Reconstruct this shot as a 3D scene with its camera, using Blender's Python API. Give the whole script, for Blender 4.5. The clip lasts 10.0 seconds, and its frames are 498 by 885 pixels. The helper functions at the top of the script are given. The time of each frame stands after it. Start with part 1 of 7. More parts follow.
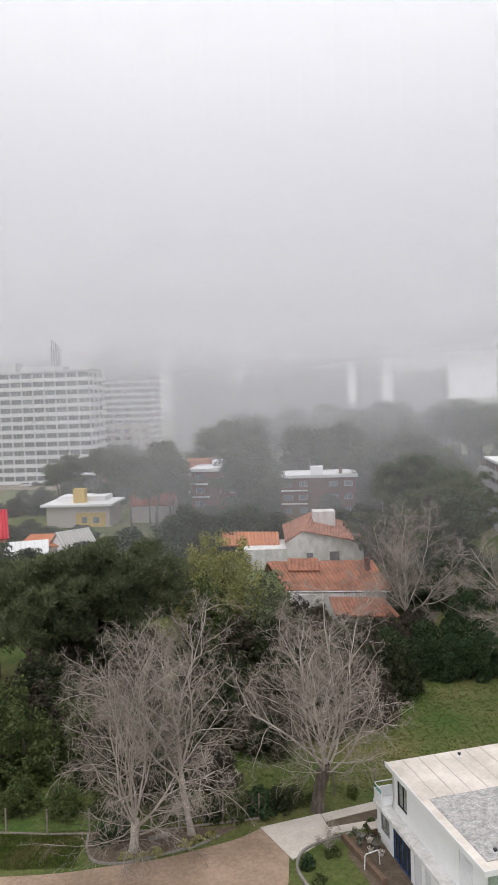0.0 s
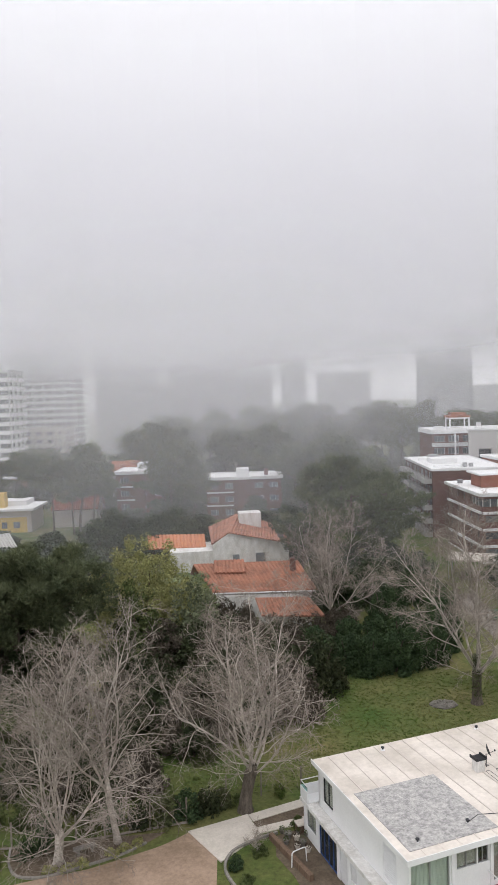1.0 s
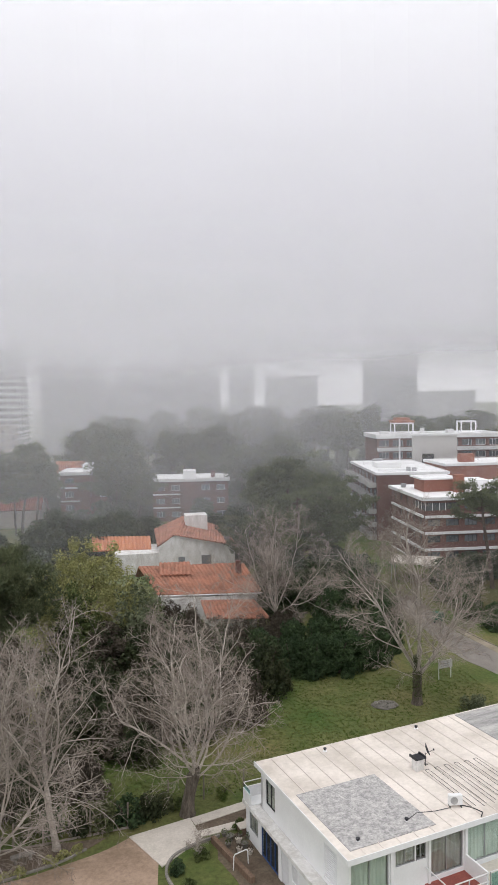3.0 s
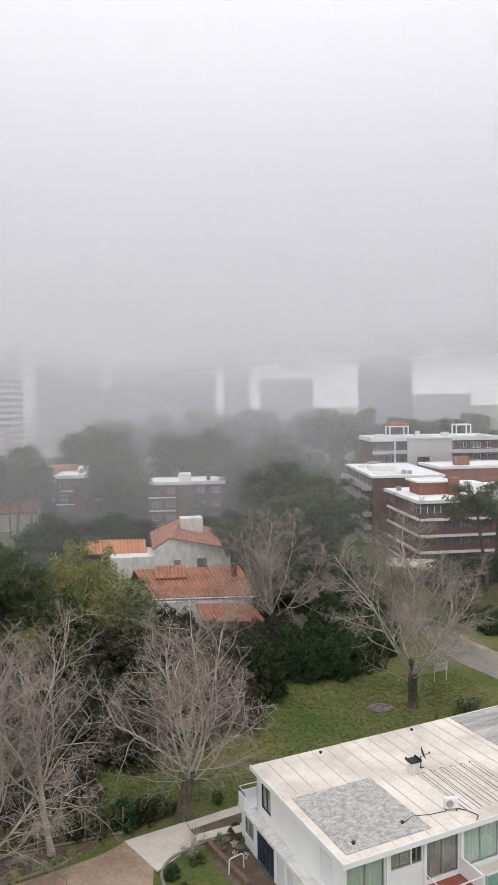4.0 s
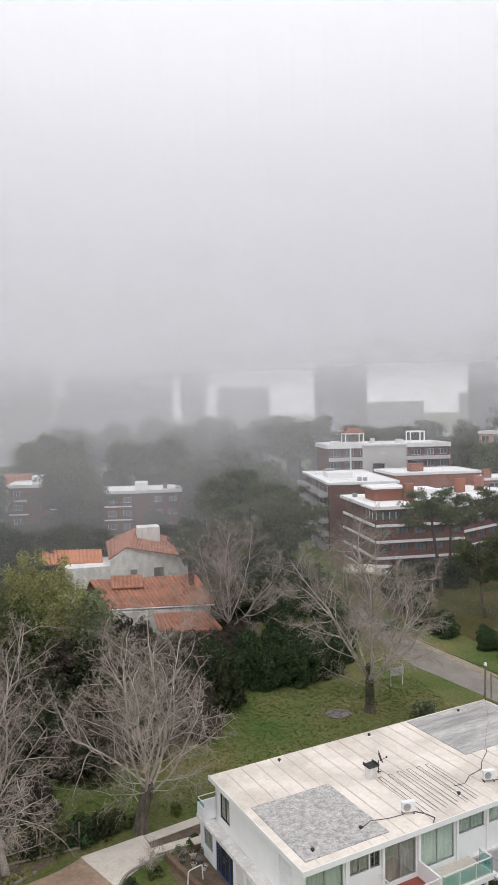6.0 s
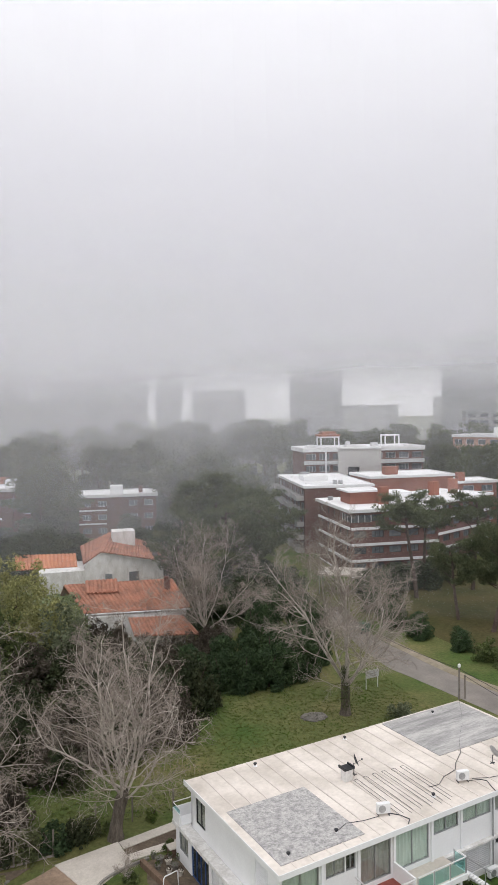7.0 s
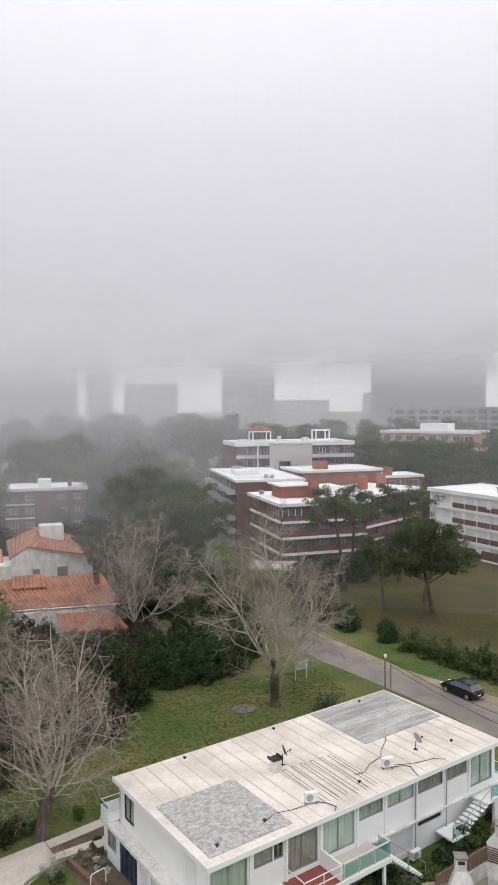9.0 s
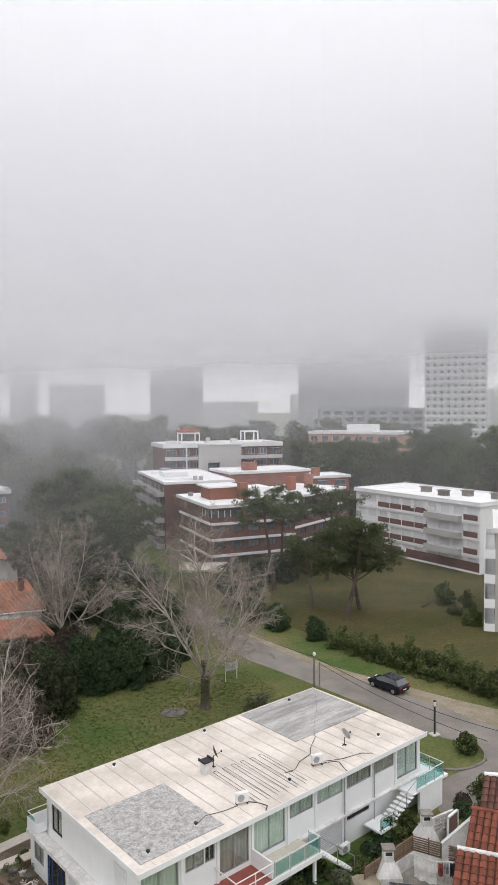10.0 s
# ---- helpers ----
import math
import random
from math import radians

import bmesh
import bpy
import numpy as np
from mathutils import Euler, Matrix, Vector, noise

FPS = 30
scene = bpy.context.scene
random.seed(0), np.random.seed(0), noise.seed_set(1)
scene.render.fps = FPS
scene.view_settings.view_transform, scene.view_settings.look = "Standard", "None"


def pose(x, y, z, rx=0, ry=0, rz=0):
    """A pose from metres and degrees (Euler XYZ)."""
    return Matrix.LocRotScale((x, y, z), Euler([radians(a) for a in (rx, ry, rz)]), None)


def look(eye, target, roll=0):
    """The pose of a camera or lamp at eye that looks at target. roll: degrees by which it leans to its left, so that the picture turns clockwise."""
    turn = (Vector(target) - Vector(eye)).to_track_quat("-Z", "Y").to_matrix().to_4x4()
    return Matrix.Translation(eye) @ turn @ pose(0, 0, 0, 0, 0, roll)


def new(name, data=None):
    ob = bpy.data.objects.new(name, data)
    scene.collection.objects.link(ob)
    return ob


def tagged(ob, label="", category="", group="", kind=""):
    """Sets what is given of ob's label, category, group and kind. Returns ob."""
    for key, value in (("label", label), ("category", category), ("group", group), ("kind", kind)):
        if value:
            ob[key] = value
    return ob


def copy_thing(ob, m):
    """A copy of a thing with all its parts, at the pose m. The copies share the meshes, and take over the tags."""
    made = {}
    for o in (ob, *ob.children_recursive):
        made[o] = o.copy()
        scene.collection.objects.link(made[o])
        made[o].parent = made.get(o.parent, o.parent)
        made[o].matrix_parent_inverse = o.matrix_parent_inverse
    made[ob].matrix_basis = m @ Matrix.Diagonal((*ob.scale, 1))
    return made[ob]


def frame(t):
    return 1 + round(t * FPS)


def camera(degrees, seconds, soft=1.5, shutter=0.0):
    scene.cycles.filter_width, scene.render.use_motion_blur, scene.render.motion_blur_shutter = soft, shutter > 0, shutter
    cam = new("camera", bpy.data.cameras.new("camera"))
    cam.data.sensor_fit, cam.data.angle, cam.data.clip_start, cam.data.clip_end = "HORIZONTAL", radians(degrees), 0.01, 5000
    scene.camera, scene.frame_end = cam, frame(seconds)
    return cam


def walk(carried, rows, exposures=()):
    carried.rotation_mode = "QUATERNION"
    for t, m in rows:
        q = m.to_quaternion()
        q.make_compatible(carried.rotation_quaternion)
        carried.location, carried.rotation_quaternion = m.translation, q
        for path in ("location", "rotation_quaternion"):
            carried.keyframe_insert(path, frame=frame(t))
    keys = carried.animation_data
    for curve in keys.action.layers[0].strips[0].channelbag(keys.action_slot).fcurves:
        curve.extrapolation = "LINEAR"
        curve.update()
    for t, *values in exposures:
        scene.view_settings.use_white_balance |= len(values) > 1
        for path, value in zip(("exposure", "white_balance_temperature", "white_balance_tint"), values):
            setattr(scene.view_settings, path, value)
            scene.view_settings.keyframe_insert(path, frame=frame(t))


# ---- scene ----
# camera: it stands high up and pans to its right
EYE = (0.0, 0.0, 28.0)
cam = camera(37.88, 10.0, soft=1.1)
TURNS = [
    (0.0, 86.65, 1.999, -0.117),
    (0.5, 86.658, 2.061, -3.228),
    (1.0, 86.608, 1.952, -5.986),
    (1.5, 86.583, 1.683, -8.055),
    (2.0, 86.589, 1.428, -9.285),
    (2.5, 86.615, 1.1, -9.857),
    (4.0, 86.929, 0.907, -10.438),
    (4.5, 87.051, 0.952, -10.991),
    (5.0, 87.198, 1.003, -11.832),
    (5.5, 87.341, 1.04, -12.844),
    (7.0, 87.726, 0.997, -15.766),
    (7.5, 87.695, 0.854, -16.715),
    (8.0, 87.562, 0.671, -17.807),
    (8.5, 87.391, 0.468, -19.118),
    (9.0, 87.196, 0.295, -21.099),
    (9.5, 87.206, 0.3, -24.039),
    (10.0, 87.279, 0.381, -26.72),
]
walk(cam, [(t, pose(*EYE, rx, ry, rz)) for t, rx, ry, rz in TURNS])

# ---- light: an overcast, foggy noon ----
world = bpy.data.worlds.new("overcast_sky")
scene.world = world
world.use_nodes = True
wn, wl = world.node_tree.nodes, world.node_tree.links
wn.clear()
w_out = wn.new("ShaderNodeOutputWorld")
w_bg = wn.new("ShaderNodeBackground")
w_sky = wn.new("ShaderNodeTexSky")
w_sky.sky_type, w_sky.sun_disc = "NISHITA", False
w_sky.sun_elevation, w_sky.sun_rotation = radians(55), radians(200)
w_co = wn.new("ShaderNodeTexCoord")
w_sep = wn.new("ShaderNodeSeparateXYZ")
w_ramp = wn.new("ShaderNodeValToRGB")
w_noise = wn.new("ShaderNodeTexNoise")
w_noise.inputs["Scale"].default_value, w_noise.inputs["Detail"].default_value = 2.2, 4.0
w_add = wn.new("ShaderNodeMath")
w_add.operation = "MULTIPLY_ADD"
w_add.inputs[1].default_value = 0.16
w_off = wn.new("ShaderNodeMath")
w_off.operation = "SUBTRACT"
w_off.inputs[1].default_value = 0.08
wl.new(w_co.outputs["Generated"], w_sep.inputs[0])
wl.new(w_co.outputs["Generated"], w_noise.inputs["Vector"])
wl.new(w_noise.outputs["Fac"], w_add.inputs[0])
wl.new(w_sep.outputs["Z"], w_add.inputs[2])
wl.new(w_add.outputs[0], w_off.inputs[0])
wl.new(w_off.outputs[0], w_ramp.inputs["Fac"])
ramp = w_ramp.color_ramp
ramp.elements[0].position, ramp.elements[0].color = 0.0, (0.92, 0.91, 0.94, 1)
ramp.elements[1].position, ramp.elements[1].color = 1.0, (1.22, 1.21, 1.23, 1)
for where, tone in ((0.03, (0.92, 0.91, 0.94)), (0.085, (0.95, 0.94, 0.98)), (0.18, (0.97, 0.96, 1.0)), (0.30, (1.0, 0.995, 1.03)), (0.45, (1.03, 1.025, 1.06)), (0.7, (1.14, 1.135, 1.16))):
    ramp.elements.new(where).color = (*tone, 1)
w_mix = wn.new("ShaderNodeMix")
w_mix.data_type = "RGBA"
w_mix.inputs["Factor"].default_value = 0.97
w_dim = wn.new("ShaderNodeVectorMath")
w_dim.operation = "SCALE"
w_dim.inputs["Scale"].default_value = 0.1
wl.new(w_sky.outputs[0], w_dim.inputs[0])
wl.new(w_dim.outputs[0], w_mix.inputs["A"])
wl.new(w_ramp.outputs["Color"], w_mix.inputs["B"])
wl.new(w_mix.outputs["Result"], w_bg.inputs["Color"])
w_bg.inputs["Strength"].default_value = 1.2
wl.new(w_bg.outputs[0], w_out.inputs["Surface"])

sun = new("sun", bpy.data.lights.new("sun", "SUN"))
sun.data.energy, sun.data.angle, sun.data.color = 0.5, radians(50), (1.0, 0.98, 0.95)
sun.matrix_world = look((0, 0, 80), (12, 32, 0))


# ---- materials ----
def mat(name, a, b, scale=0.6, fine=9.0, rough=0.85, bump=0.25, depth=0.03, metal=0.0, vary=0.12, spec=0.3, stretch=(1, 1, 1), grain=0.25):
    """A procedural surface: two tones in large blotches, a fine grain, a light difference from object to object."""
    m = bpy.data.materials.new(name)
    m.use_nodes = True
    n, l = m.node_tree.nodes, m.node_tree.links
    bsdf = n["Principled BSDF"]
    co = n.new("ShaderNodeTexCoord")
    info = n.new("ShaderNodeObjectInfo")
    mp = n.new("ShaderNodeMapping")
    mp.inputs["Scale"].default_value = stretch
    l.new(co.outputs["Object"], mp.inputs["Vector"])
    big = n.new("ShaderNodeTexNoise")
    big.inputs["Scale"].default_value, big.inputs["Detail"].default_value, big.inputs["Roughness"].default_value = scale, 5.0, 0.62
    small = n.new("ShaderNodeTexNoise")
    small.inputs["Scale"].default_value, small.inputs["Detail"].default_value, small.inputs["Roughness"].default_value = fine, 4.0, 0.7
    l.new(mp.outputs[0], big.inputs["Vector"])
    l.new(mp.outputs[0], small.inputs["Vector"])
    rmp = n.new("ShaderNodeValToRGB")
    rmp.color_ramp.elements[0].position, rmp.color_ramp.elements[0].color = 0.35, (*a, 1)
    rmp.color_ramp.elements[1].position, rmp.color_ramp.elements[1].color = 0.66, (*b, 1)
    l.new(big.outputs["Fac"], rmp.inputs["Fac"])
    g = n.new("ShaderNodeMapRange")
    g.inputs["From Min"].default_value, g.inputs["From Max"].default_value = 0.3, 0.7
    g.inputs["To Min"].default_value, g.inputs["To Max"].default_value = 1 - grain, 1 + grain
    l.new(small.outputs["Fac"], g.inputs["Value"])
    v = n.new("ShaderNodeMapRange")
    v.inputs["To Min"].default_value, v.inputs["To Max"].default_value = 1 - vary, 1 + vary
    l.new(info.outputs["Random"], v.inputs["Value"])
    mul = n.new("ShaderNodeMath")
    mul.operation = "MULTIPLY"
    l.new(g.outputs[0], mul.inputs[0])
    l.new(v.outputs[0], mul.inputs[1])
    sc = n.new("ShaderNodeVectorMath")
    sc.operation = "SCALE"
    l.new(rmp.outputs["Color"], sc.inputs[0])
    l.new(mul.outputs[0], sc.inputs["Scale"])
    l.new(sc.outputs[0], bsdf.inputs["Base Color"])
    bsdf.inputs["Roughness"].default_value, bsdf.inputs["Metallic"].default_value = rough, metal
    bsdf.inputs["Specular IOR Level"].default_value = spec
    if bump:
        bp = n.new("ShaderNodeBump")
        bp.inputs["Strength"].default_value, bp.inputs["Distance"].default_value = bump, depth
        l.new(small.outputs["Fac"], bp.inputs["Height"])
        l.new(bp.outputs[0], bsdf.inputs["Normal"])
    return m


def leaf_mat(name, a, b, rough=0.6):
    """Leaves: each clump of its own tone, a little light passing through."""
    m = mat(name, a, b, scale=0.35, fine=2.5, rough=rough, bump=0, vary=0.14, spec=0.2, grain=0.3)
    n, l = m.node_tree.nodes, m.node_tree.links
    bsdf = n["Principled BSDF"]
    geo = n.new("ShaderNodeNewGeometry")
    v = n.new("ShaderNodeMapRange")
    v.inputs["To Min"].default_value, v.inputs["To Max"].default_value = 0.65, 1.35
    l.new(geo.outputs["Random Per Island"], v.inputs["Value"])
    sc = n.new("ShaderNodeVectorMath")
    sc.operation = "SCALE"
    l.new(bsdf.inputs["Base Color"].links[0].from_socket, sc.inputs[0])
    l.new(v.outputs[0], sc.inputs["Scale"])
    l.new(sc.outputs[0], bsdf.inputs["Base Color"])
    tr = n.new("ShaderNodeBsdfTranslucent")
    l.new(sc.outputs[0], tr.inputs["Color"])
    mx = n.new("ShaderNodeMixShader")
    mx.inputs[0].default_value = 0.25
    l.new(bsdf.outputs[0], mx.inputs[1])
    l.new(tr.outputs[0], mx.inputs[2])
    l.new(mx.outputs[0], n["Material Output"].inputs["Surface"])
    return m


def glass_mat(name, tint, share):
    """A thin pane: part lets light through, part mirrors the sky."""
    m = bpy.data.materials.new(name)
    m.use_nodes = True
    n, l = m.node_tree.nodes, m.node_tree.links
    n.remove(n["Principled BSDF"])
    tr = n.new("ShaderNodeBsdfTransparent")
    tr.inputs["Color"].default_value = (*tint, 1)
    gl = n.new("ShaderNodeBsdfGlossy")
    gl.inputs["Roughness"].default_value = 0.03
    mx = n.new("ShaderNodeMixShader")
    mx.inputs[0].default_value = share
    l.new(tr.outputs[0], mx.inputs[1])
    l.new(gl.outputs[0], mx.inputs[2])
    l.new(mx.outputs[0], n["Material Output"].inputs["Surface"])
    return m


M_GRASS = mat("lawn_grass", (0.052, 0.094, 0.017), (0.155, 0.14, 0.056), scale=0.10, fine=3.0, rough=0.95, bump=0.8, depth=0.08, vary=0, grain=0.35)
M_DRYGRASS = mat("dull_grass", (0.052, 0.056, 0.015), (0.095, 0.078, 0.03), scale=0.12, fine=2.0, rough=0.95, bump=0.8, depth=0.08, vary=0, grain=0.3)
M_DIRT = mat("sandy_dirt", (0.38, 0.275, 0.205), (0.23, 0.165, 0.115), scale=0.28, fine=3.5, rough=0.95, bump=0.5, depth=0.04, vary=0, grain=0.18)
M_SOIL = mat("dark_soil", (0.10, 0.075, 0.055), (0.16, 0.125, 0.09), scale=0.8, fine=5, rough=0.95, bump=0.8, depth=0.06, vary=0)
M_SAND = mat("sandy_shoulder", (0.31, 0.265, 0.21), (0.20, 0.17, 0.11), scale=0.5, fine=4, rough=0.95, bump=0.5, vary=0)
M_ASPHALT = mat("worn_asphalt", (0.175, 0.156, 0.142), (0.25, 0.225, 0.203), scale=0.25, fine=6, rough=0.9, bump=0.3, vary=0, grain=0.12)
M_CONCRETE = mat("pale_concrete", (0.50, 0.455, 0.40), (0.60, 0.55, 0.49), scale=0.5, fine=7, rough=0.9, vary=0.06, grain=0.12)
M_WHITE = mat("white_render", (0.74, 0.74, 0.745), (0.80, 0.80, 0.805), scale=0.5, fine=10, rough=0.85, bump=0.15, vary=0.03, grain=0.05)
M_STAINED = mat("stained_white_render", (0.72, 0.71, 0.70), (0.52, 0.50, 0.475), scale=1.3, fine=8, rough=0.9, bump=0.3, vary=0.05, grain=0.15, stretch=(1, 1, 0.5))
M_ROOF = mat("weathered_cream_roof_sheet", (0.71, 0.65, 0.595), (0.50, 0.45, 0.40), scale=0.33, fine=4, rough=0.8, bump=0.2, vary=0.03, grain=0.08)
M_FELT = mat("mottled_grey_felt", (0.26, 0.253, 0.25), (0.46, 0.445, 0.43), scale=3.5, fine=9, rough=0.9, bump=0.5, vary=0.08, grain=0.3)
M_FELT2 = mat("worn_grey_felt", (0.26, 0.255, 0.25), (0.47, 0.455, 0.44), scale=0.7, fine=5, rough=0.9, bump=0.4, vary=0.08, grain=0.22, stretch=(0.4, 2.5, 1))
M_WHITEROOF = mat("white_roof_membrane", (0.80, 0.80, 0.81), (0.70, 0.70, 0.70), scale=0.2, fine=3, rough=0.8, bump=0.1, vary=0.04, grain=0.06)
M_BRICK = mat("dark_red_brick", (0.13, 0.07, 0.06), (0.175, 0.10, 0.087), scale=0.25, fine=6, rough=0.9, bump=0.3, vary=0.06, grain=0.2, stretch=(1, 1, 2.5))
M_REDBRICK = mat("orange_red_brick", (0.255, 0.105, 0.075), (0.32, 0.14, 0.10), scale=0.25, fine=6, rough=0.9, bump=0.3, vary=0.06, grain=0.15)
M_TILE = mat("terracotta_tile", (0.27, 0.078, 0.042), (0.12, 0.045, 0.032), scale=0.7, fine=6, rough=0.85, bump=0.3, vary=0.2, grain=0.25)
M_TILE_OLD = mat("weathered_terracotta_tile", (0.41, 0.19, 0.13), (0.24, 0.125, 0.09), scale=0.6, fine=4, rough=0.9, bump=0.3, vary=0.1, grain=0.25)
M_TILE_DARK = mat("sooty_brown_tile", (0.07, 0.04, 0.034), (0.14, 0.065, 0.05), scale=0.7, fine=5, rough=0.9, vary=0.2)
M_ORANGE = mat("bright_orange_roof", (0.52, 0.215, 0.11), (0.42, 0.175, 0.10), scale=0.4, fine=4, rough=0.85, vary=0.05, grain=0.12)
M_REDPAINT = mat("red_roof_sheet", (0.55, 0.03, 0.05), (0.46, 0.035, 0.05), scale=0.5, fine=4, rough=0.6, vary=0.05, grain=0.1)
M_REDFLOOR = mat("red_floor_tile", (0.22, 0.06, 0.05), (0.28, 0.085, 0.065), scale=1, fine=8, rough=0.6, vary=0.05)
M_YELLOW = mat("ochre_render", (0.62, 0.44, 0.15), (0.52, 0.37, 0.14), scale=0.5, fine=4, vary=0.04)
M_GREYWALL = mat("grey_concrete_wall", (0.40, 0.39, 0.375), (0.46, 0.45, 0.43), scale=0.3, fine=4, vary=0.05, grain=0.08)
M_PALE = mat("pale_grey_facade", (0.56, 0.56, 0.56), (0.64, 0.64, 0.64), scale=0.2, fine=3, vary=0.05, grain=0.06)
M_MIDGREY = mat("grey_facade", (0.34, 0.35, 0.36), (0.42, 0.43, 0.435), scale=0.2, fine=3, vary=0.12, grain=0.08)
M_PINK = mat("salmon_brick_facade", (0.40, 0.25, 0.20), (0.47, 0.31, 0.25), scale=0.3, fine=4, vary=0.05, grain=0.1)
M_BEIGE = mat("beige_facade", (0.44, 0.40, 0.36), (0.50, 0.46, 0.42), scale=0.3, fine=4, vary=0.05, grain=0.1)
# near-black that paints in the shade of unlit rooms and openings
M_DARK = mat("unlit_void_shade", (0.03, 0.032, 0.035), (0.045, 0.047, 0.05), scale=1, fine=5, rough=0.7, bump=0)
M_GREYMETAL = mat("grey_metal", (0.34, 0.345, 0.35), (0.42, 0.425, 0.43), scale=2, fine=12, rough=0.45, metal=0.6, bump=0.05, grain=0.08)
M_DARKMETAL = mat("dark_metal", (0.035, 0.035, 0.04), (0.055, 0.055, 0.06), scale=2, fine=12, rough=0.5, metal=0.3, bump=0.05)
M_WHITEMETAL = mat("white_painted_metal", (0.74, 0.74, 0.74), (0.66, 0.66, 0.66), scale=2, fine=12, rough=0.45, bump=0.05, grain=0.06)
M_BLUE = mat("blue_painted_frame", (0.035, 0.075, 0.22), (0.05, 0.10, 0.27), scale=1, fine=8, rough=0.5, bump=0.05)
M_WOOD = mat("weathered_brown_wood", (0.13, 0.085, 0.06), (0.20, 0.135, 0.095), scale=1.2, fine=9, rough=0.85, vary=0.2, stretch=(6, 6, 0.8))
M_POST = mat("grey_weathered_wood", (0.17, 0.145, 0.12), (0.24, 0.21, 0.18), scale=1.5, fine=9, rough=0.9, vary=0.15)
M_CURTAIN = mat("grey_green_curtain", (0.62, 0.66, 0.62), (0.50, 0.55, 0.51), scale=1, fine=6, rough=0.95, bump=0.1, vary=0.12, grain=0.1)
M_CURTAIN_DARK = mat("grey_brown_curtain", (0.46, 0.43, 0.41), (0.34, 0.32, 0.30), scale=1, fine=6, rough=0.95, bump=0.1, vary=0.12, grain=0.1)
M_CLOTH = mat("washed_grey_cloth", (0.60, 0.59, 0.57), (0.66, 0.65, 0.63), scale=2, fine=14, rough=0.95, vary=0.05)
M_BARK = mat("pale_grey_bark", (0.50, 0.45, 0.40), (0.28, 0.245, 0.21), scale=1.2, fine=7, rough=0.95, bump=0.6, depth=0.05, vary=0.08)
M_TWIG = mat("grey_brown_twigs", (0.35, 0.30, 0.262), (0.19, 0.16, 0.138), scale=0.3, fine=3, rough=0.95, bump=0, vary=0.06)
M_PINEBARK = mat("dark_pine_bark", (0.075, 0.055, 0.045), (0.13, 0.10, 0.085), scale=1.2, fine=6, rough=0.95, bump=0.6, depth=0.05, vary=0.1)
M_PINE = leaf_mat("pine_needles", (0.076, 0.095, 0.05), (0.14, 0.155, 0.082))
M_HEDGE = leaf_mat("hedge_leaves", (0.034, 0.06, 0.027), (0.07, 0.105, 0.045))
M_SHRUB = leaf_mat("shrub_leaves", (0.062, 0.088, 0.03), (0.12, 0.14, 0.05))
M_LIME = leaf_mat("fresh_lime_leaves", (0.34, 0.33, 0.135), (0.26, 0.265, 0.11))
M_IVY = leaf_mat("ivy_leaves", (0.075, 0.09, 0.04), (0.12, 0.125, 0.06))
M_GREYGREEN = leaf_mat("grey_green_leaves", (0.13, 0.15, 0.085), (0.18, 0.20, 0.12))
M_BRUSH = leaf_mat("bare_brown_brush", (0.066, 0.055, 0.042), (0.12, 0.10, 0.08), rough=0.9)
M_PANE = glass_mat("window_glass", (0.92, 0.95, 0.93), 0.08)
M_AQUA = glass_mat("aqua_glass", (0.66, 0.86, 0.85), 0.16)
M_FARPANE = mat("dark_window_glass", (0.10, 0.11, 0.12), (0.19, 0.20, 0.21), scale=0.3, fine=2, rough=0.12, bump=0, vary=0.4, spec=0.6, grain=0.1)
M_SHUTTER = mat("pale_roller_shutter", (0.62, 0.62, 0.63), (0.70, 0.70, 0.71), scale=1, fine=6, rough=0.7, vary=0.1, stretch=(1, 1, 8), grain=0.12)
M_CARPAINT = mat("black_car_paint", (0.010, 0.012, 0.018), (0.014, 0.016, 0.022), scale=1, fine=4, rough=0.18, bump=0, spec=0.35, grain=0.05)
M_TYRE = mat("tyre_rubber", (0.02, 0.02, 0.02), (0.03, 0.03, 0.03), rough=0.9)
M_REDLAMP = mat("red_lamp_glass", (0.30, 0.02, 0.02), (0.26, 0.02, 0.02), rough=0.2, bump=0)
M_BIN = mat("green_plastic", (0.03, 0.10, 0.065), (0.045, 0.13, 0.085), rough=0.5, bump=0.05)
M_STONE = mat("grey_stone", (0.16, 0.148, 0.132), (0.25, 0.23, 0.208), scale=1.5, fine=7, rough=0.95, bump=0.6, vary=0.25)
M_SILVER = mat("silver_car_paint", (0.55, 0.56, 0.57), (0.50, 0.51, 0.52), rough=0.25, bump=0, metal=0.3, grain=0.04)
M_EVERGREEN = leaf_mat("evergreen_leaves", (0.055, 0.07, 0.042), (0.09, 0.105, 0.06))
M_UNDER = leaf_mat("undergrowth_leaves", (0.032, 0.045, 0.02), (0.07, 0.075, 0.036))
M_TURF = leaf_mat("grass_blades", (0.07, 0.125, 0.022), (0.165, 0.155, 0.06))
M_TRUNK = mat("dark_ridged_bark", (0.085, 0.07, 0.056), (0.16, 0.135, 0.11), scale=1.5, fine=6, rough=0.95, bump=0.9, depth=0.08, vary=0.08, stretch=(2.5, 2.5, 0.6))


# ---- building helpers ----
def part(name, bm, material, parent=None, label=""):
    """Links a bmesh as one mesh object, under a thing or a part where one is given."""
    me = bpy.data.meshes.new(name)
    bm.normal_update()
    bm.to_mesh(me)
    bm.free()
    me.materials.append(material)
    ob = new(name, me)
    if parent is not None:
        ob.parent = parent
    return tagged(ob, label)


def again(ob, at, turn=0.0):
    """One more of a part, on the same mesh, moved by at."""
    o = ob.copy()
    scene.collection.objects.link(o)
    o.location, o.rotation_euler = at, (0, 0, radians(turn))
    return o


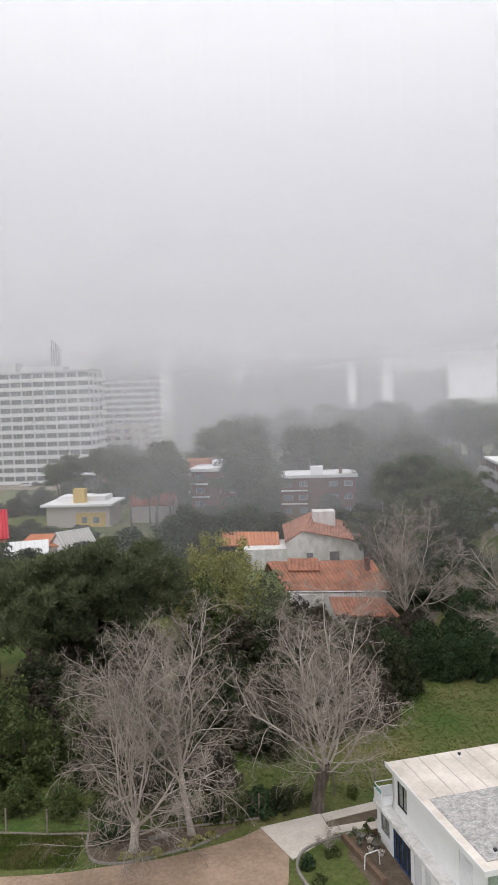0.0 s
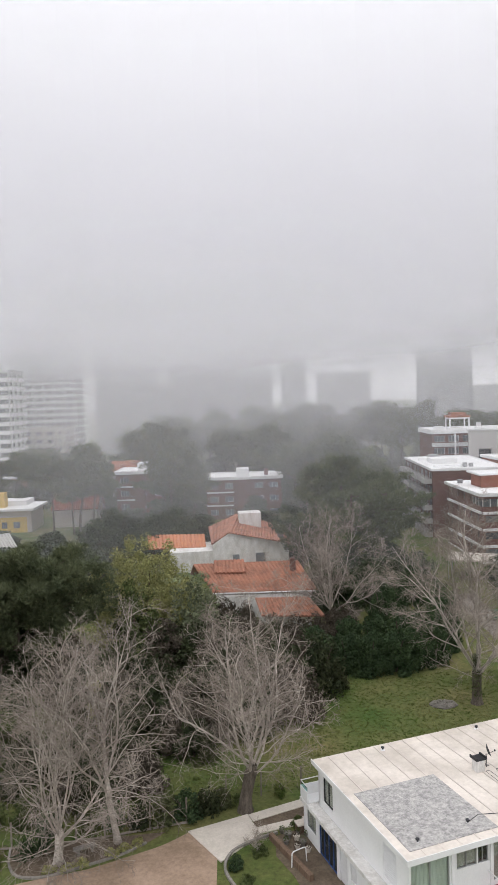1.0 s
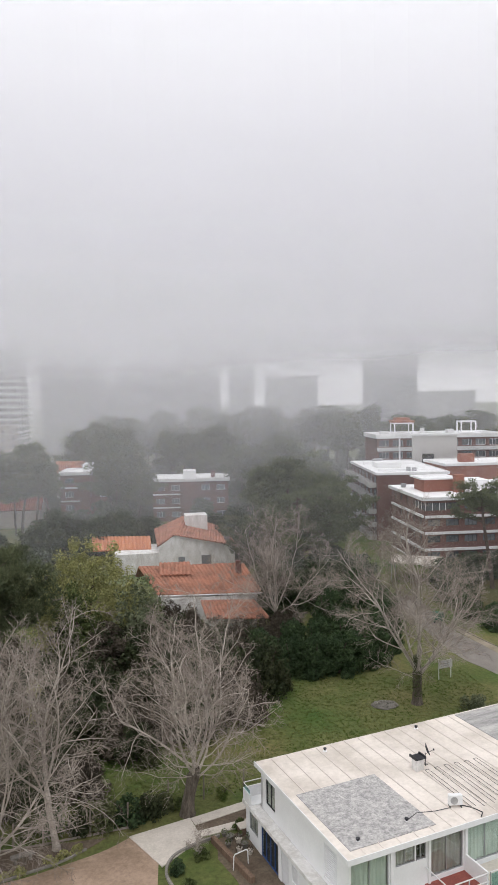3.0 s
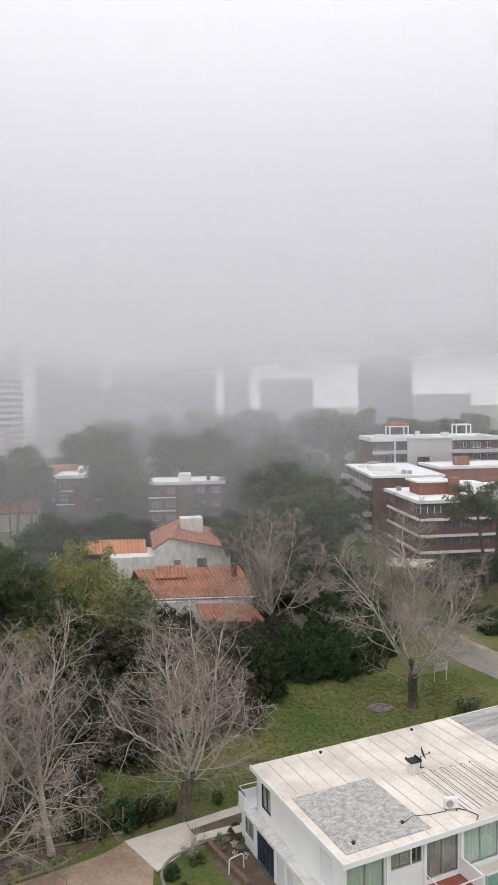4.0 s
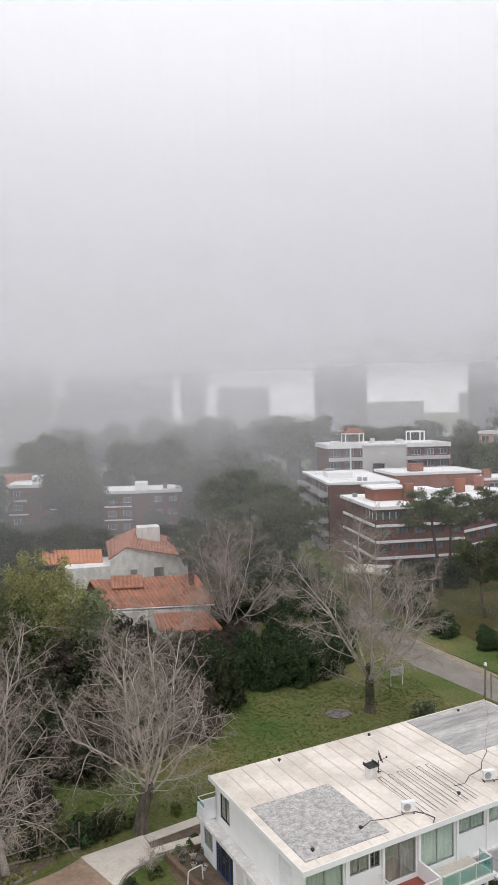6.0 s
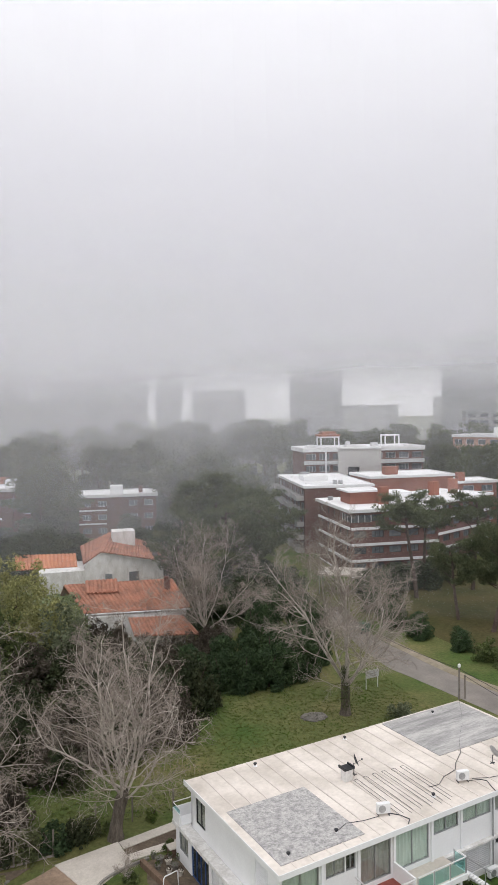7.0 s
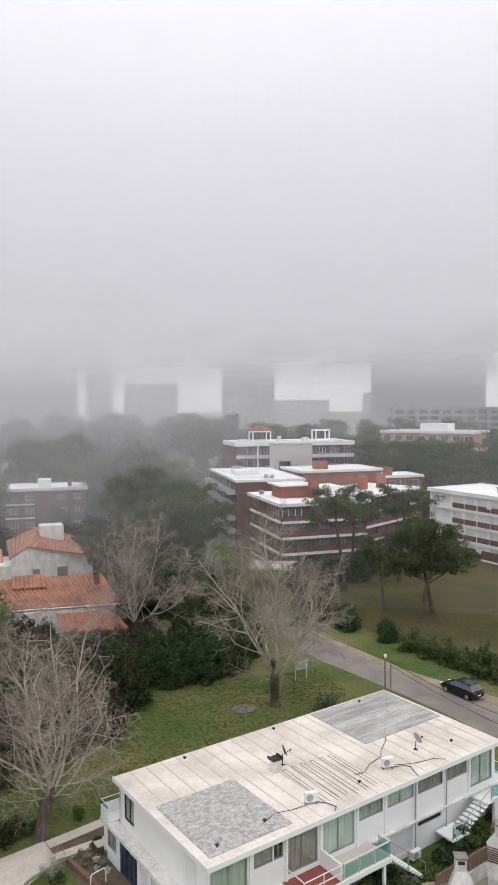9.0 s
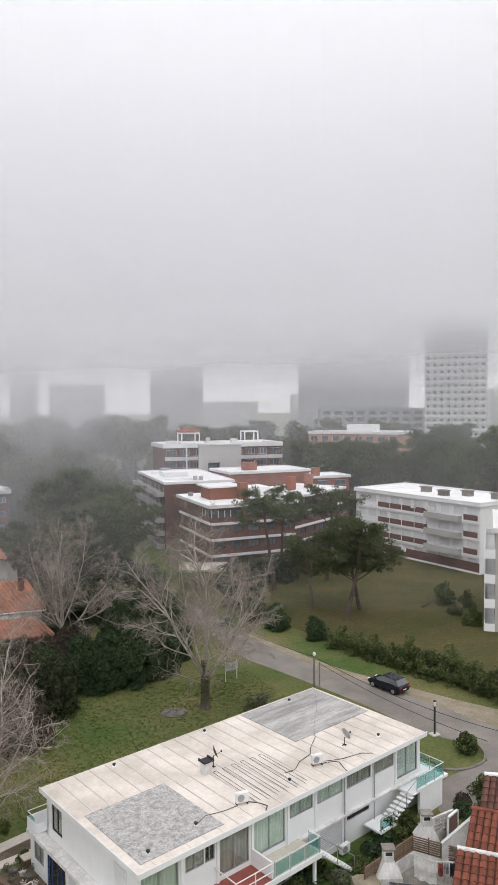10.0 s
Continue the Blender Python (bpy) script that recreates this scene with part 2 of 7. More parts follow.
def thing(name, at, turn, label, category, group="", kind=""):
    e = new(name)
    e.empty_display_size = 0.3
    e.location, e.rotation_euler = at, (0, 0, radians(turn))
    return tagged(e, label, category, group, kind)


def add_box(bm, x0, y0, z0, x1, y1, z1):
    v = [bm.verts.new(p) for p in ((x0, y0, z0), (x1, y0, z0), (x1, y1, z0), (x0, y1, z0), (x0, y0, z1), (x1, y0, z1), (x1, y1, z1), (x0, y1, z1))]
    for f in ((3, 2, 1, 0), (4, 5, 6, 7), (0, 1, 5, 4), (1, 2, 6, 5), (2, 3, 7, 6), (3, 0, 4, 7)):
        bm.faces.new([v[i] for i in f])


def solid(*boxes, bevel=0.0):
    bm = bmesh.new()
    for b in boxes:
        add_box(bm, *b)
    if bevel:
        bmesh.ops.bevel(bm, geom=bm.edges[:], offset=bevel, segments=2, affect="EDGES", profile=0.5)
    return bm


def rod(bm, a, b, ra, rb=None, sides=6):
    """A straight tapered bar from a to b."""
    a, b = Vector(a), Vector(b)
    rb = ra if rb is None else rb
    q = (b - a).to_track_quat("Z", "Y")
    rings = []
    for c, r in ((a, ra), (b, rb)):
        rings.append([bm.verts.new(c + q @ Vector((r * math.cos(6.2832 * i / sides), r * math.sin(6.2832 * i / sides), 0))) for i in range(sides)])
    for i in range(sides):
        j = (i + 1) % sides
        bm.faces.new((rings[0][i], rings[0][j], rings[1][j], rings[1][i]))
    bm.faces.new(rings[0][::-1])
    bm.faces.new(rings[1])
    return bm


def rods(*bars, r=0.03, sides=6):
    bm = bmesh.new()
    for a, b in bars:
        rod(bm, a, b, r, sides=sides)
    return bm


def pierced(length, z0, z1, y0, y1, openings):
    """A wall along x, with openings (x0, x1, z0, z1) that go through it."""
    cuts = sorted({0.0, length, *[o[0] for o in openings], *[o[1] for o in openings]})
    bm = bmesh.new()
    for a, b in zip(cuts, cuts[1:]):
        if b - a < 0.005:
            continue
        low = z0
        for o in sorted((o for o in openings if o[0] < (a + b) / 2 < o[1]), key=lambda o: o[2]):
            if o[2] - low > 0.005:
                add_box(bm, a, y0, low, b, y1, o[2])
            low = o[3]
        if z1 - low > 0.005:
            add_box(bm, a, y0, low, b, y1, z1)
    bmesh.ops.remove_doubles(bm, verts=bm.verts[:], dist=0.0005)
    return bm


def prism(points, z0, z1):
    """A plate with the outline given, from z0 to z1."""
    bm = bmesh.new()
    lo = [bm.verts.new((x, y, z0)) for x, y in points]
    hi = [bm.verts.new((x, y, z1)) for x, y in points]
    area = sum(a[0] * b[1] - b[0] * a[1] for a, b in zip(points, points[1:] + points[:1]))
    if area < 0:
        lo, hi = lo[::-1], hi[::-1]
    bm.faces.new(hi)
    bm.faces.new(lo[::-1])
    for i in range(len(lo)):
        j = (i + 1) % len(lo)
        bm.faces.new((lo[i], lo[j], hi[j], hi[i]))
    return bm


def smooth_line(points, steps=6):
    """Points along a smooth line through those given."""
    p = [Vector((*q, 0)[:3]) for q in points]
    p = [2 * p[0] - p[1]] + p + [2 * p[-1] - p[-2]]
    out = []
    for a, b, c, d in zip(p, p[1:], p[2:], p[3:]):
        for i in range(steps):
            t = i / steps
            out.append(0.5 * (2 * b + (c - a) * t + (2 * a - 5 * b + 4 * c - d) * t * t + (3 * b - a - 3 * c + d) * t ** 3))
    out.append(p[-2])
    return out


def ribbon(left, right, z0, z1):
    """A strip of ground between two lines."""
    a, b = smooth_line(left), smooth_line(right)
    n = min(len(a), len(b))
    return prism([(v.x, v.y) for v in a[:n]] + [(v.x, v.y) for v in b[:n][::-1]], z0, z1)


def kerb_line(points, width, z0, z1):
    line = smooth_line(points)
    bm = bmesh.new()
    side = []
    for i, p in enumerate(line):
        d = (line[min(i + 1, len(line) - 1)] - line[max(i - 1, 0)]).normalized()
        o = Vector((-d.y, d.x, 0)) * width / 2
        side.append([bm.verts.new((q.x, q.y, z)) for q, z in ((p + o, z0), (p + o, z1), (p - o, z1), (p - o, z0))])
    for a, b in zip(side, side[1:]):
        for i in range(4):
            j = (i + 1) % 4
            bm.faces.new((a[i], b[i], b[j], a[j]))
    bm.faces.new(side[0])
    bm.faces.new(side[-1][::-1])
    bmesh.ops.recalc_face_normals(bm, faces=bm.faces[:])
    return bm


def raw_mesh(name, verts, faces, material, parent=None, label=""):
    """A mesh straight from arrays, for foliage and branches."""
    me = bpy.data.meshes.new(name)
    me.from_pydata(verts, [], faces)
    me.materials.append(material)
    ob = new(name, me)
    if parent is not None:
        ob.parent = parent
    return tagged(ob, label)


# ---- trees and shrubs ----
class Tubes:
    """Gathers tapering branches into one mesh."""

    def __init__(self):
        self.v, self.f = [], []

    def add(self, pts, radii, sides):
        base = len(self.v)
        for i, (p, r) in enumerate(zip(pts, radii)):
            d = (pts[min(i + 1, len(pts) - 1)] - pts[max(i - 1, 0)]).normalized()
            u = d.cross(Vector((0.31, 0.87, 0.12))).normalized()
            w = d.cross(u)
            for k in range(sides):
                a = 6.2832 * k / sides
                self.v.append(p + (u * math.cos(a) + w * math.sin(a)) * r)
        for i in range(len(pts) - 1):
            for k in range(sides):
                j = (k + 1) % sides
                self.f.append((base + i * sides + k, base + i * sides + j, base + (i + 1) * sides + j, base + (i + 1) * sides + k))


def wander(rng, start, way, length, n, bend, lift):
    """A crooked line: n steps from start."""
    p, d, out = Vector(start), Vector(way).normalized(), [Vector(start)]
    for i in range(n):
        d = (d + Vector((rng.gauss(0, bend), rng.gauss(0, bend), rng.gauss(0, bend) + lift))).normalized()
        p = p + d * (length / n)
        out.append(p.copy())
    return out


def bare_tree(label, at, seed, height, spread, trunk_h, trunk_r, stems, droop=0.0, lean=(0, 0), twigs=1.0, limb_r=0.09):
    """A leafless plane or poplar: trunk, crooked limbs, branches and a net of pale twigs."""
    rng = random.Random(seed)
    tree = thing("bare_tree", at, 0, label, "tree", "bare trees")
    trunk, limbs, fine = Tubes(), Tubes(), Tubes()
    line = wander(rng, (0, 0, -0.2), (lean[0], lean[1], 1), trunk_h + 0.2, 6, 0.07, 0.05)
    trunk.add(line, [trunk_r * (1.55, 1.15, 1.0, 0.95, 1.0, 1.05, 0.6)[i] for i in range(7)], 9)
    size = min(1.0, height / 10)

    def shoot(p, d, length, r, level):
        n = (9, 6, 4, 3)[level]
        bend = (0.14, 0.2, 0.25, 0.28)[level]
        lift = (0.085, 0.06 - 0.03 * droop, 0.03 - 0.06 * droop, 0.02 - 0.12 * droop)[level]
        pts = wander(rng, p, d, length, n, bend, lift)
        tip = (0.2, 0.3, 0.5, 0.6)[level]
        thin = (0.02, 0.014, 0.010, 0.008)[level] * size
        rad = [max(r * (1 - (1 - tip) * i / n), thin) for i in range(n + 1)]
        (limbs if level < 2 else fine).add(pts, rad, (6, 5, 3, 3)[level])
        if level == 3:
            return
        count = (13, 9, max(3, int(6 * twigs + 0.5)))[level]
        start = (0.16, 0.2, 0.15)[level]
        turn = rng.uniform(0, 6.28)
        for k in range(count):
            f = start + (1 - start) * (k + rng.random()) / count
            i = min(int(f * n), n - 1)
            q = pts[i].lerp(pts[i + 1], f * n - i)
            axis = (pts[i + 1] - pts[i]).normalized()
            turn += 2.4 + rng.uniform(-0.5, 0.5)
            u = axis.cross(Vector((0.31, 0.87, 0.12))).normalized()
            out = u * math.cos(turn) + axis.cross(u) * math.sin(turn)
            open_by = radians(rng.uniform(32, 66))
            w = axis * math.cos(open_by) + out * math.sin(open_by)
            near = (0.44, 0.46, 0.52)[level] * rng.uniform(0.6, 1.15) * (1.2 - 0.62 * f)
            shoot(q, w, max(length * near, 0.35 * size), max(rad[i] * 0.55, thin), level + 1)

    for k in range(stems):
        a = 2.4 * k + rng.uniform(-0.5, 0.5)
        open_by = radians(4 + spread * ((k + 0.6) / stems) ** 0.8)
        d = Vector((math.cos(a) * math.sin(open_by), math.sin(a) * math.sin(open_by), math.cos(open_by)))
        reach = (height - trunk_h) * rng.uniform(0.86, 1.06) * (1 - 0.0042 * math.degrees(open_by))
        shoot(line[-1 - (k % 3)], d, reach, limb_r * size * rng.uniform(0.75, 1.2), 0)
    for k in range(int(stems * 1.6 * droop)):
        a = rng.uniform(0, 6.2832)
        d = Vector((math.cos(a), math.sin(a), rng.uniform(-0.1, 0.45) - 0.35 * droop))
        shoot(line[rng.choice((3, 4, 5))], d, height * rng.uniform(0.2, 0.4), limb_r * 0.35 * size, 1)
    raw_mesh("trunk", trunk.v, trunk.f, M_TRUNK if trunk_r > 0.3 else M_BARK, tree)
    raw_mesh("branchwork", limbs.v, limbs.f, M_BARK, tree)
    raw_mesh("crown", fine.v, fine.f, M_TWIG, tree, "net of thin grey-brown twigs")
    return tree


def blades(rs, centers, radii, count, length, width, up=0.35, flat=1.0, shell=0.5):
    """Leaves as narrow pointed triangles that burst out of clumps. Returns vertices and faces."""
    c = np.repeat(np.asarray(centers, float), count, axis=0)
    r = np.repeat(np.asarray(radii, float), count)[:, None]
    n = len(c)
    d = rs.normal(size=(n, 3))
    d /= np.linalg.norm(d, axis=1)[:, None]
    reach = shell + (1 - shell) * rs.random((n, 1)) ** 0.6
    p = c + d * r * reach * np.array([1, 1, flat])
    grow = d + rs.normal(size=(n, 3)) * 0.45 + np.array([0, 0, up])
    grow /= np.linalg.norm(grow, axis=1)[:, None]
    side = np.cross(grow, rs.normal(size=(n, 3)))
    side /= np.linalg.norm(side, axis=1)[:, None]
    size = rs.uniform(0.65, 1.35, (n, 1))
    a, b = p - side * width * size / 2, p + side * width * size / 2
    t = p + grow * length * size
    v = np.stack([a, b, t], 1).reshape(-1, 3)
    return v, np.arange(3 * n).reshape(-1, 3)


def leaves(rs, centers, radii, count, size, flat=1.0, shell=0.75):
    """Leaves as small folded quads round clumps."""
    c = np.repeat(np.asarray(centers, float), count, axis=0)
    r = np.repeat(np.asarray(radii, float), count)[:, None]
    n = len(c)
    d = rs.normal(size=(n, 3))
    d /= np.linalg.norm(d, axis=1)[:, None]
    p = c + d * r * (shell + (1 - shell) * rs.random((n, 1))) * np.array([1, 1, flat])
    nor = d + rs.normal(size=(n, 3)) * 0.6
    u = np.cross(nor, rs.normal(size=(n, 3)))
    u /= np.linalg.norm(u, axis=1)[:, None]
    w = np.cross(nor, u)
    w /= np.linalg.norm(w, axis=1)[:, None]
    s = size * rs.uniform(0.6, 1.4, (n, 1))
    v = np.stack([p - u * s, p - w * s * 0.55, p + u * s, p + w * s * 0.55], 1).reshape(-1, 3)
    return v, np.arange(4 * n).reshape(-1, 4)


def pine(label, at, seed, height, spread, bare, tilt=(0.0, 0.0), clumps=150, per=60, length=0.55, width=0.09, lean_r=0.28, group="pine trees", limbs=16, loose=0.13, clump=1.0, flat=0.6, lift=0.30):
    """A stone pine: bare leaning trunk, spreading limbs, a flat-topped crown of needle tufts."""
    rng, rs = random.Random(seed), np.random.RandomState(seed)
    tree = thing("pine_tree", at, 0, label, "tree", group)
    wood = Tubes()
    line = wander(rng, (0, 0, -0.3), (tilt[0], tilt[1], 1), height * 0.86, 8, 0.035, 0.01)
    trunk = Tubes()
    trunk.add(line, [lean_r * (1.2 - 0.7 * i / 8) for i in range(9)], 8)
    raw_mesh("trunk", trunk.v, trunk.f, M_PINEBARK, tree)
    cen, rad = [], []
    n_limb = limbs
    for k in range(n_limb):
        f = bare + (1 - bare) * (k + 0.5) / n_limb
        i = min(int(f * 8), 7)
        p = line[i].lerp(line[i + 1], f * 8 - i)
        a = k * 2.4 + rng.uniform(-0.4, 0.4)
        reach = spread * rng.uniform(0.55, 1.05) * (1.0 - 0.45 * max(0, f - 0.7) / 0.3)
        d = Vector((math.cos(a), math.sin(a), lift + 0.5 * (1 - f)))
        pts = wander(rng, p, d, reach, 5, 0.12, 0.05)
        wood.add(pts, [0.1 * (1 - 0.7 * j / 5) for j in range(6)], 5)
        m = clumps // n_limb
        for j in range(m):
            g = rng.uniform(0.35, 1.05)
            h = min(int(g * 5), 4)
            q = pts[h].lerp(pts[h + 1], min(g * 5 - h, 1.2))
            q = q + Vector((rng.gauss(0, loose * spread), rng.gauss(0, loose * spread), rng.gauss(0.25, 0.35)))
            cen.append(q)
            rad.append(rng.uniform(0.5, 0.95) * spread / 5.5 * clump)
    raw_mesh("branchwork", wood.v, wood.f, M_PINEBARK, tree)
    v, f = blades(rs, cen, rad, per, length, width, up=0.6, flat=flat, shell=0.25)
    raw_mesh("crown", v.tolist(), f.tolist(), M_PINE, tree, "dark green needle tufts")
    return tree


def blob_points(rng, size, n):
    """Clump centres that fill a rounded mass standing on the ground."""
    out = []
    while len(out) < n:
        p = Vector((rng.uniform(-1, 1), rng.uniform(-1, 1), rng.uniform(0, 1)))
        if p.x ** 2 + p.y ** 2 + (p.z * 0.95) ** 2 < rng.uniform(0.6, 1.0):
            out.append(Vector((p.x * size[0], p.y * size[1], p.z * size[2])))
    return out


def shrub(name, label, at, turn, size, seed, material, clumps=40, per=70, leaf=0.11, category="shrub", group="shrubs", clump_r=0.55):
    """A leafy mass: short stems and clumps of leaves."""
    rng, rs = random.Random(seed), np.random.RandomState(seed)
    it = thing(name, at, turn, label, category, group)
    cen = blob_points(rng, (size[0] - clump_r * 0.6, size[1] - clump_r * 0.6, size[2] - clump_r * 0.7), clumps)
    rad = [rng.uniform(0.6, 1.25) * clump_r for _ in cen]
    stems = Tubes()
    thick = 0.03 + 0.018 * size[2]
    stems.add(wander(rng, (0, 0, -0.1), (0.05, 0.03, 1), size[2] * 0.8, 5, 0.12, 0), [thick * (1 - 0.15 * k) for k in range(6)], 6)
    raw_mesh("stem", stems.v, stems.f, M_PINEBARK, it)
    v, f = leaves(rs, cen, rad, per, leaf)
    raw_mesh("foliage", v.tolist(), f.tolist(), material, it)
    return it


# ---- ground ----
def setting(name, bm, material, label, category):
    return tagged(part(name, bm, material), label, category, "", "structure")


gm = bmesh.new()
ring = [(-2500, -400), (2500, -400), (2500, 3500), (-2500, 3500)]
gm.faces.new([gm.verts.new((x, y, 0)) for x, y in ring])
setting("ground", gm, M_GRASS, "green and straw-coloured mown grass ground", "ground")
setting("ground_dry", prism([(44, 100), (46.5, 74), (50, 58), (53, 46), (70, 62), (95, 92), (84, 120), (60, 112)], -0.05, 0.012), M_DRYGRASS, "dull brownish-green communal lawn among the flats", "lawn")
setting("road", ribbon([(36.9, 96), (35.6, 81.2), (35.4, 72.1), (36.4, 68), (38, 62), (39.6, 55.4), (40.7, 48.4), (42.2, 45.4), (43.9, 42.6), (45, 38)],
                       [(40.6, 96), (38.9, 82.5), (39.6, 75.2), (40.3, 70), (41.6, 64), (43.6, 58.6), (45.6, 51.9), (46.4, 48.2), (47.6, 44.6), (50, 38)], -0.08, 0.02), M_ASPHALT, "worn pale grey asphalt side road", "road")
setting("road_branch", prism([(42.6, 45.0), (43.6, 44.3), (46, 38), (38, 34), (33.6, 37.8), (35.2, 40.6), (37.8, 41.3), (41.9, 41.7), (43.0, 43.3)], -0.08, 0.016), M_ASPHALT, "worn asphalt turning beside the white building", "road")
setting("road_shoulder", ribbon([(38.9, 82.5), (39.6, 75.2), (40.3, 70), (41.6, 64), (43.6, 58.6), (45.6, 51.9), (46.4, 48.2), (47.6, 44.6)],
                                [(40.0, 82.5), (40.9, 75.2), (41.7, 70), (43.0, 64), (45.0, 59.4), (47.6, 53.2), (49.6, 49.2), (52, 44.6)], -0.08, 0.026), M_SAND, "sandy road shoulder worn bare of grass", "road shoulder")
setting("driveway_dirt", prism([(v.x, v.y) for v in smooth_line([(-30, 42.0), (-20, 41.9), (-13, 42.0), (-9.2, 42.6), (-6.4, 43.1), (-4.1, 43.9), (-1.8, 44.8), (-0.1, 45.9)])] + [(0.5, 45.0), (1.6, 43.0), (1.4, 40.5), (0.5, 38), (-30, 38)], -0.06, 0.02), M_DIRT, "bare sandy brown dirt driveway", "driveway")
setting("pavement_slab", prism([(-0.14, 45.97), (1.79, 42.5), (4.5, 44.9), (3.9, 47.3)], -0.06, 0.07), M_CONCRETE, "pale concrete driveway apron with worn edges", "pavement")
setting("driveway_strip_1", prism([(3.95, 47.25), (4.2, 46.4), (10.5, 48.6), (10.3, 49.4)], -0.06, 0.06), M_CONCRETE, "concrete wheel strip of a driveway", "pavement")
setting("driveway_strip_2", prism([(4.45, 45.0), (4.3, 45.7), (10.8, 47.2), (10.9, 46.4)], -0.06, 0.06), M_CONCRETE, "concrete wheel strip of a driveway", "pavement")
setting("driveway_soil", prism([(4.2, 46.4), (4.3, 45.7), (10.8, 47.2), (10.5, 48.6)], -0.06, 0.016), M_SOIL, "bare earth between two driveway strips", "driveway")
setting("flower_bed_soil", prism([(v.x, v.y) for v in smooth_line([(-11.4, 46.0), (-11.1, 44.2), (-10.3, 43.0), (-8.6, 42.75), (-6.2, 43.5), (-4.3, 44.2), (-2.8, 45.2), (-1.6, 46.2)])], -0.06, 0.03), M_SOIL, "dark leaf-strewn soil of a planting bed", "flower bed")
setting("yard_soil", prism([(5.4, 44.6), (7.3, 45.2), (8.6, 44.6), (9.4, 40.0), (10.6, 36), (7.0, 36), (6.0, 40.5), (5.2, 42.6)], -0.06, 0.024), M_SOIL, "dark paved yard with soil beside a house", "yard")
setting("kerb", kerb_line([(-11.4, 46.0), (-11.1, 44.2), (-10.3, 43.0), (-8.6, 42.75), (-6.2, 43.5), (-4.3, 44.2), (-2.8, 45.2)], 0.14, -0.05, 0.12), M_STONE, "low dark stone edging of a flower bed", "kerb")
setting("kerb_yard", kerb_line([(5.6, 44.9), (4.2, 44.4), (2.6, 43.4), (2.0, 42.0), (2.3, 40.5), (3.2, 38.6)], 0.16, -0.05, 0.16), M_STONE, "curved dark concrete kerb round a garden bed", "kerb")
setting("kerb_island", kerb_line([(37.5, 42.4), (39.1, 41.5), (41.2, 41.6), (42.4, 42.5), (43.1, 43.8), (42.9, 44.9)], 0.18, -0.05, 0.14), M_STONE, "curved concrete kerb of a grass island", "kerb")


# ---- facades ----
def window_unit(parent, w, h, m, frame_mat=None, pane_mat=None, bars=1, bar=0.06):
    """A window in its opening: frame with mullions, and a pane under it. Its origin is the lower left corner, x along the wall."""
    b = [(0, 0, 0, w, 0.08, bar), (0, 0, h - bar, w, 0.08, h), (0, 0, bar, bar, 0.08, h - bar), (w - bar, 0, bar, w, 0.08, h - bar)]
    for k in range(1, bars + 1):
        x = w * k / (bars + 1)
        b.append((x - bar / 2, 0.01, bar, x + bar / 2, 0.07, h - bar))
    wbm = solid(*b)
    bmesh.ops.remove_doubles(wbm, verts=wbm.verts[:], dist=0.0005)
    win = part("window", wbm, frame_mat or M_WHITEMETAL, parent)
    part("pane", solid((bar - 0.01, 0.03, bar - 0.01, w - bar + 0.01, 0.04, h - bar + 0.01)), pane_mat or M_FARPANE, win)
    win.matrix_basis = m
    return win


def facade(parent, origin, turn, length, floors, fh, z0, bays, wall_mat, win_w, win_h, sill, band_mat=None, band=(0.0, 0.9), out=0.0, frame_mat=None, pane_mat=None, bars=1, skip=(), joined=False):
    """One face of a block: a wall with real openings, windows in them, and a band or balcony at each floor."""
    at = pose(*origin, 0, 0, turn)
    step = length / bays
    holes = []
    for f in range(floors):
        for k in range(bays):
            if (f, k) in skip or k in skip:
                continue
            x = step * (k + 0.5) - win_w / 2
            holes.append((x, x + win_w, z0 + f * fh + sill, z0 + f * fh + sill + win_h))
    w = part("wall", pierced(length, z0, z0 + floors * fh, 0, 0.35, holes), wall_mat, parent)
    w.matrix_basis = at
    first = None
    if joined and holes:
        g = part("glazing", solid(*[(x0, 0.2, a, x1, 0.26, b) for x0, x1, a, b in holes]), pane_mat or M_FARPANE, parent)
        g.matrix_basis = at
        tagged(g, kind="stuff")
        holes = []
    for x0, x1, a, b in holes:
        m = at @ pose(x0, 0.16, a)
        if first is None:
            first = window_unit(parent, win_w, win_h, m, frame_mat, pane_mat, bars)
        else:
            copy_thing(first, m)
    if band_mat is not None:
        bm = solid((0, -out, band[0], length, -0.003, band[1])) if out < 0.4 else solid((0, -out, -0.15, length, -0.003, 0.02), (0, -out, 0.02, length, -out + 0.12, band[1]), (0, -out + 0.12, 0.02, 0.12, -0.003, band[1]), (length - 0.12, -out + 0.12, 0.02, length, -0.003, band[1]))
        b0 = part("balcony" if out >= 0.4 else "band", bm, band_mat, parent)
        b0.matrix_basis = at @ pose(0, 0, z0)
        for f in range(1, floors):
            o = b0.copy()
            scene.collection.objects.link(o)
            o.matrix_basis = at @ pose(0, 0, z0 + f * fh)


def block_at(name, label, p0, p1, group=""):
    """A building whose front runs from p0 to p1; x along the front, y into it."""
    turn = math.degrees(math.atan2(p1[1] - p0[1], p1[0] - p0[0]))
    return thing(name, (p0[0], p0[1], 0), turn, label, "building", group), math.hypot(p1[0] - p0[0], p1[1] - p0[1])


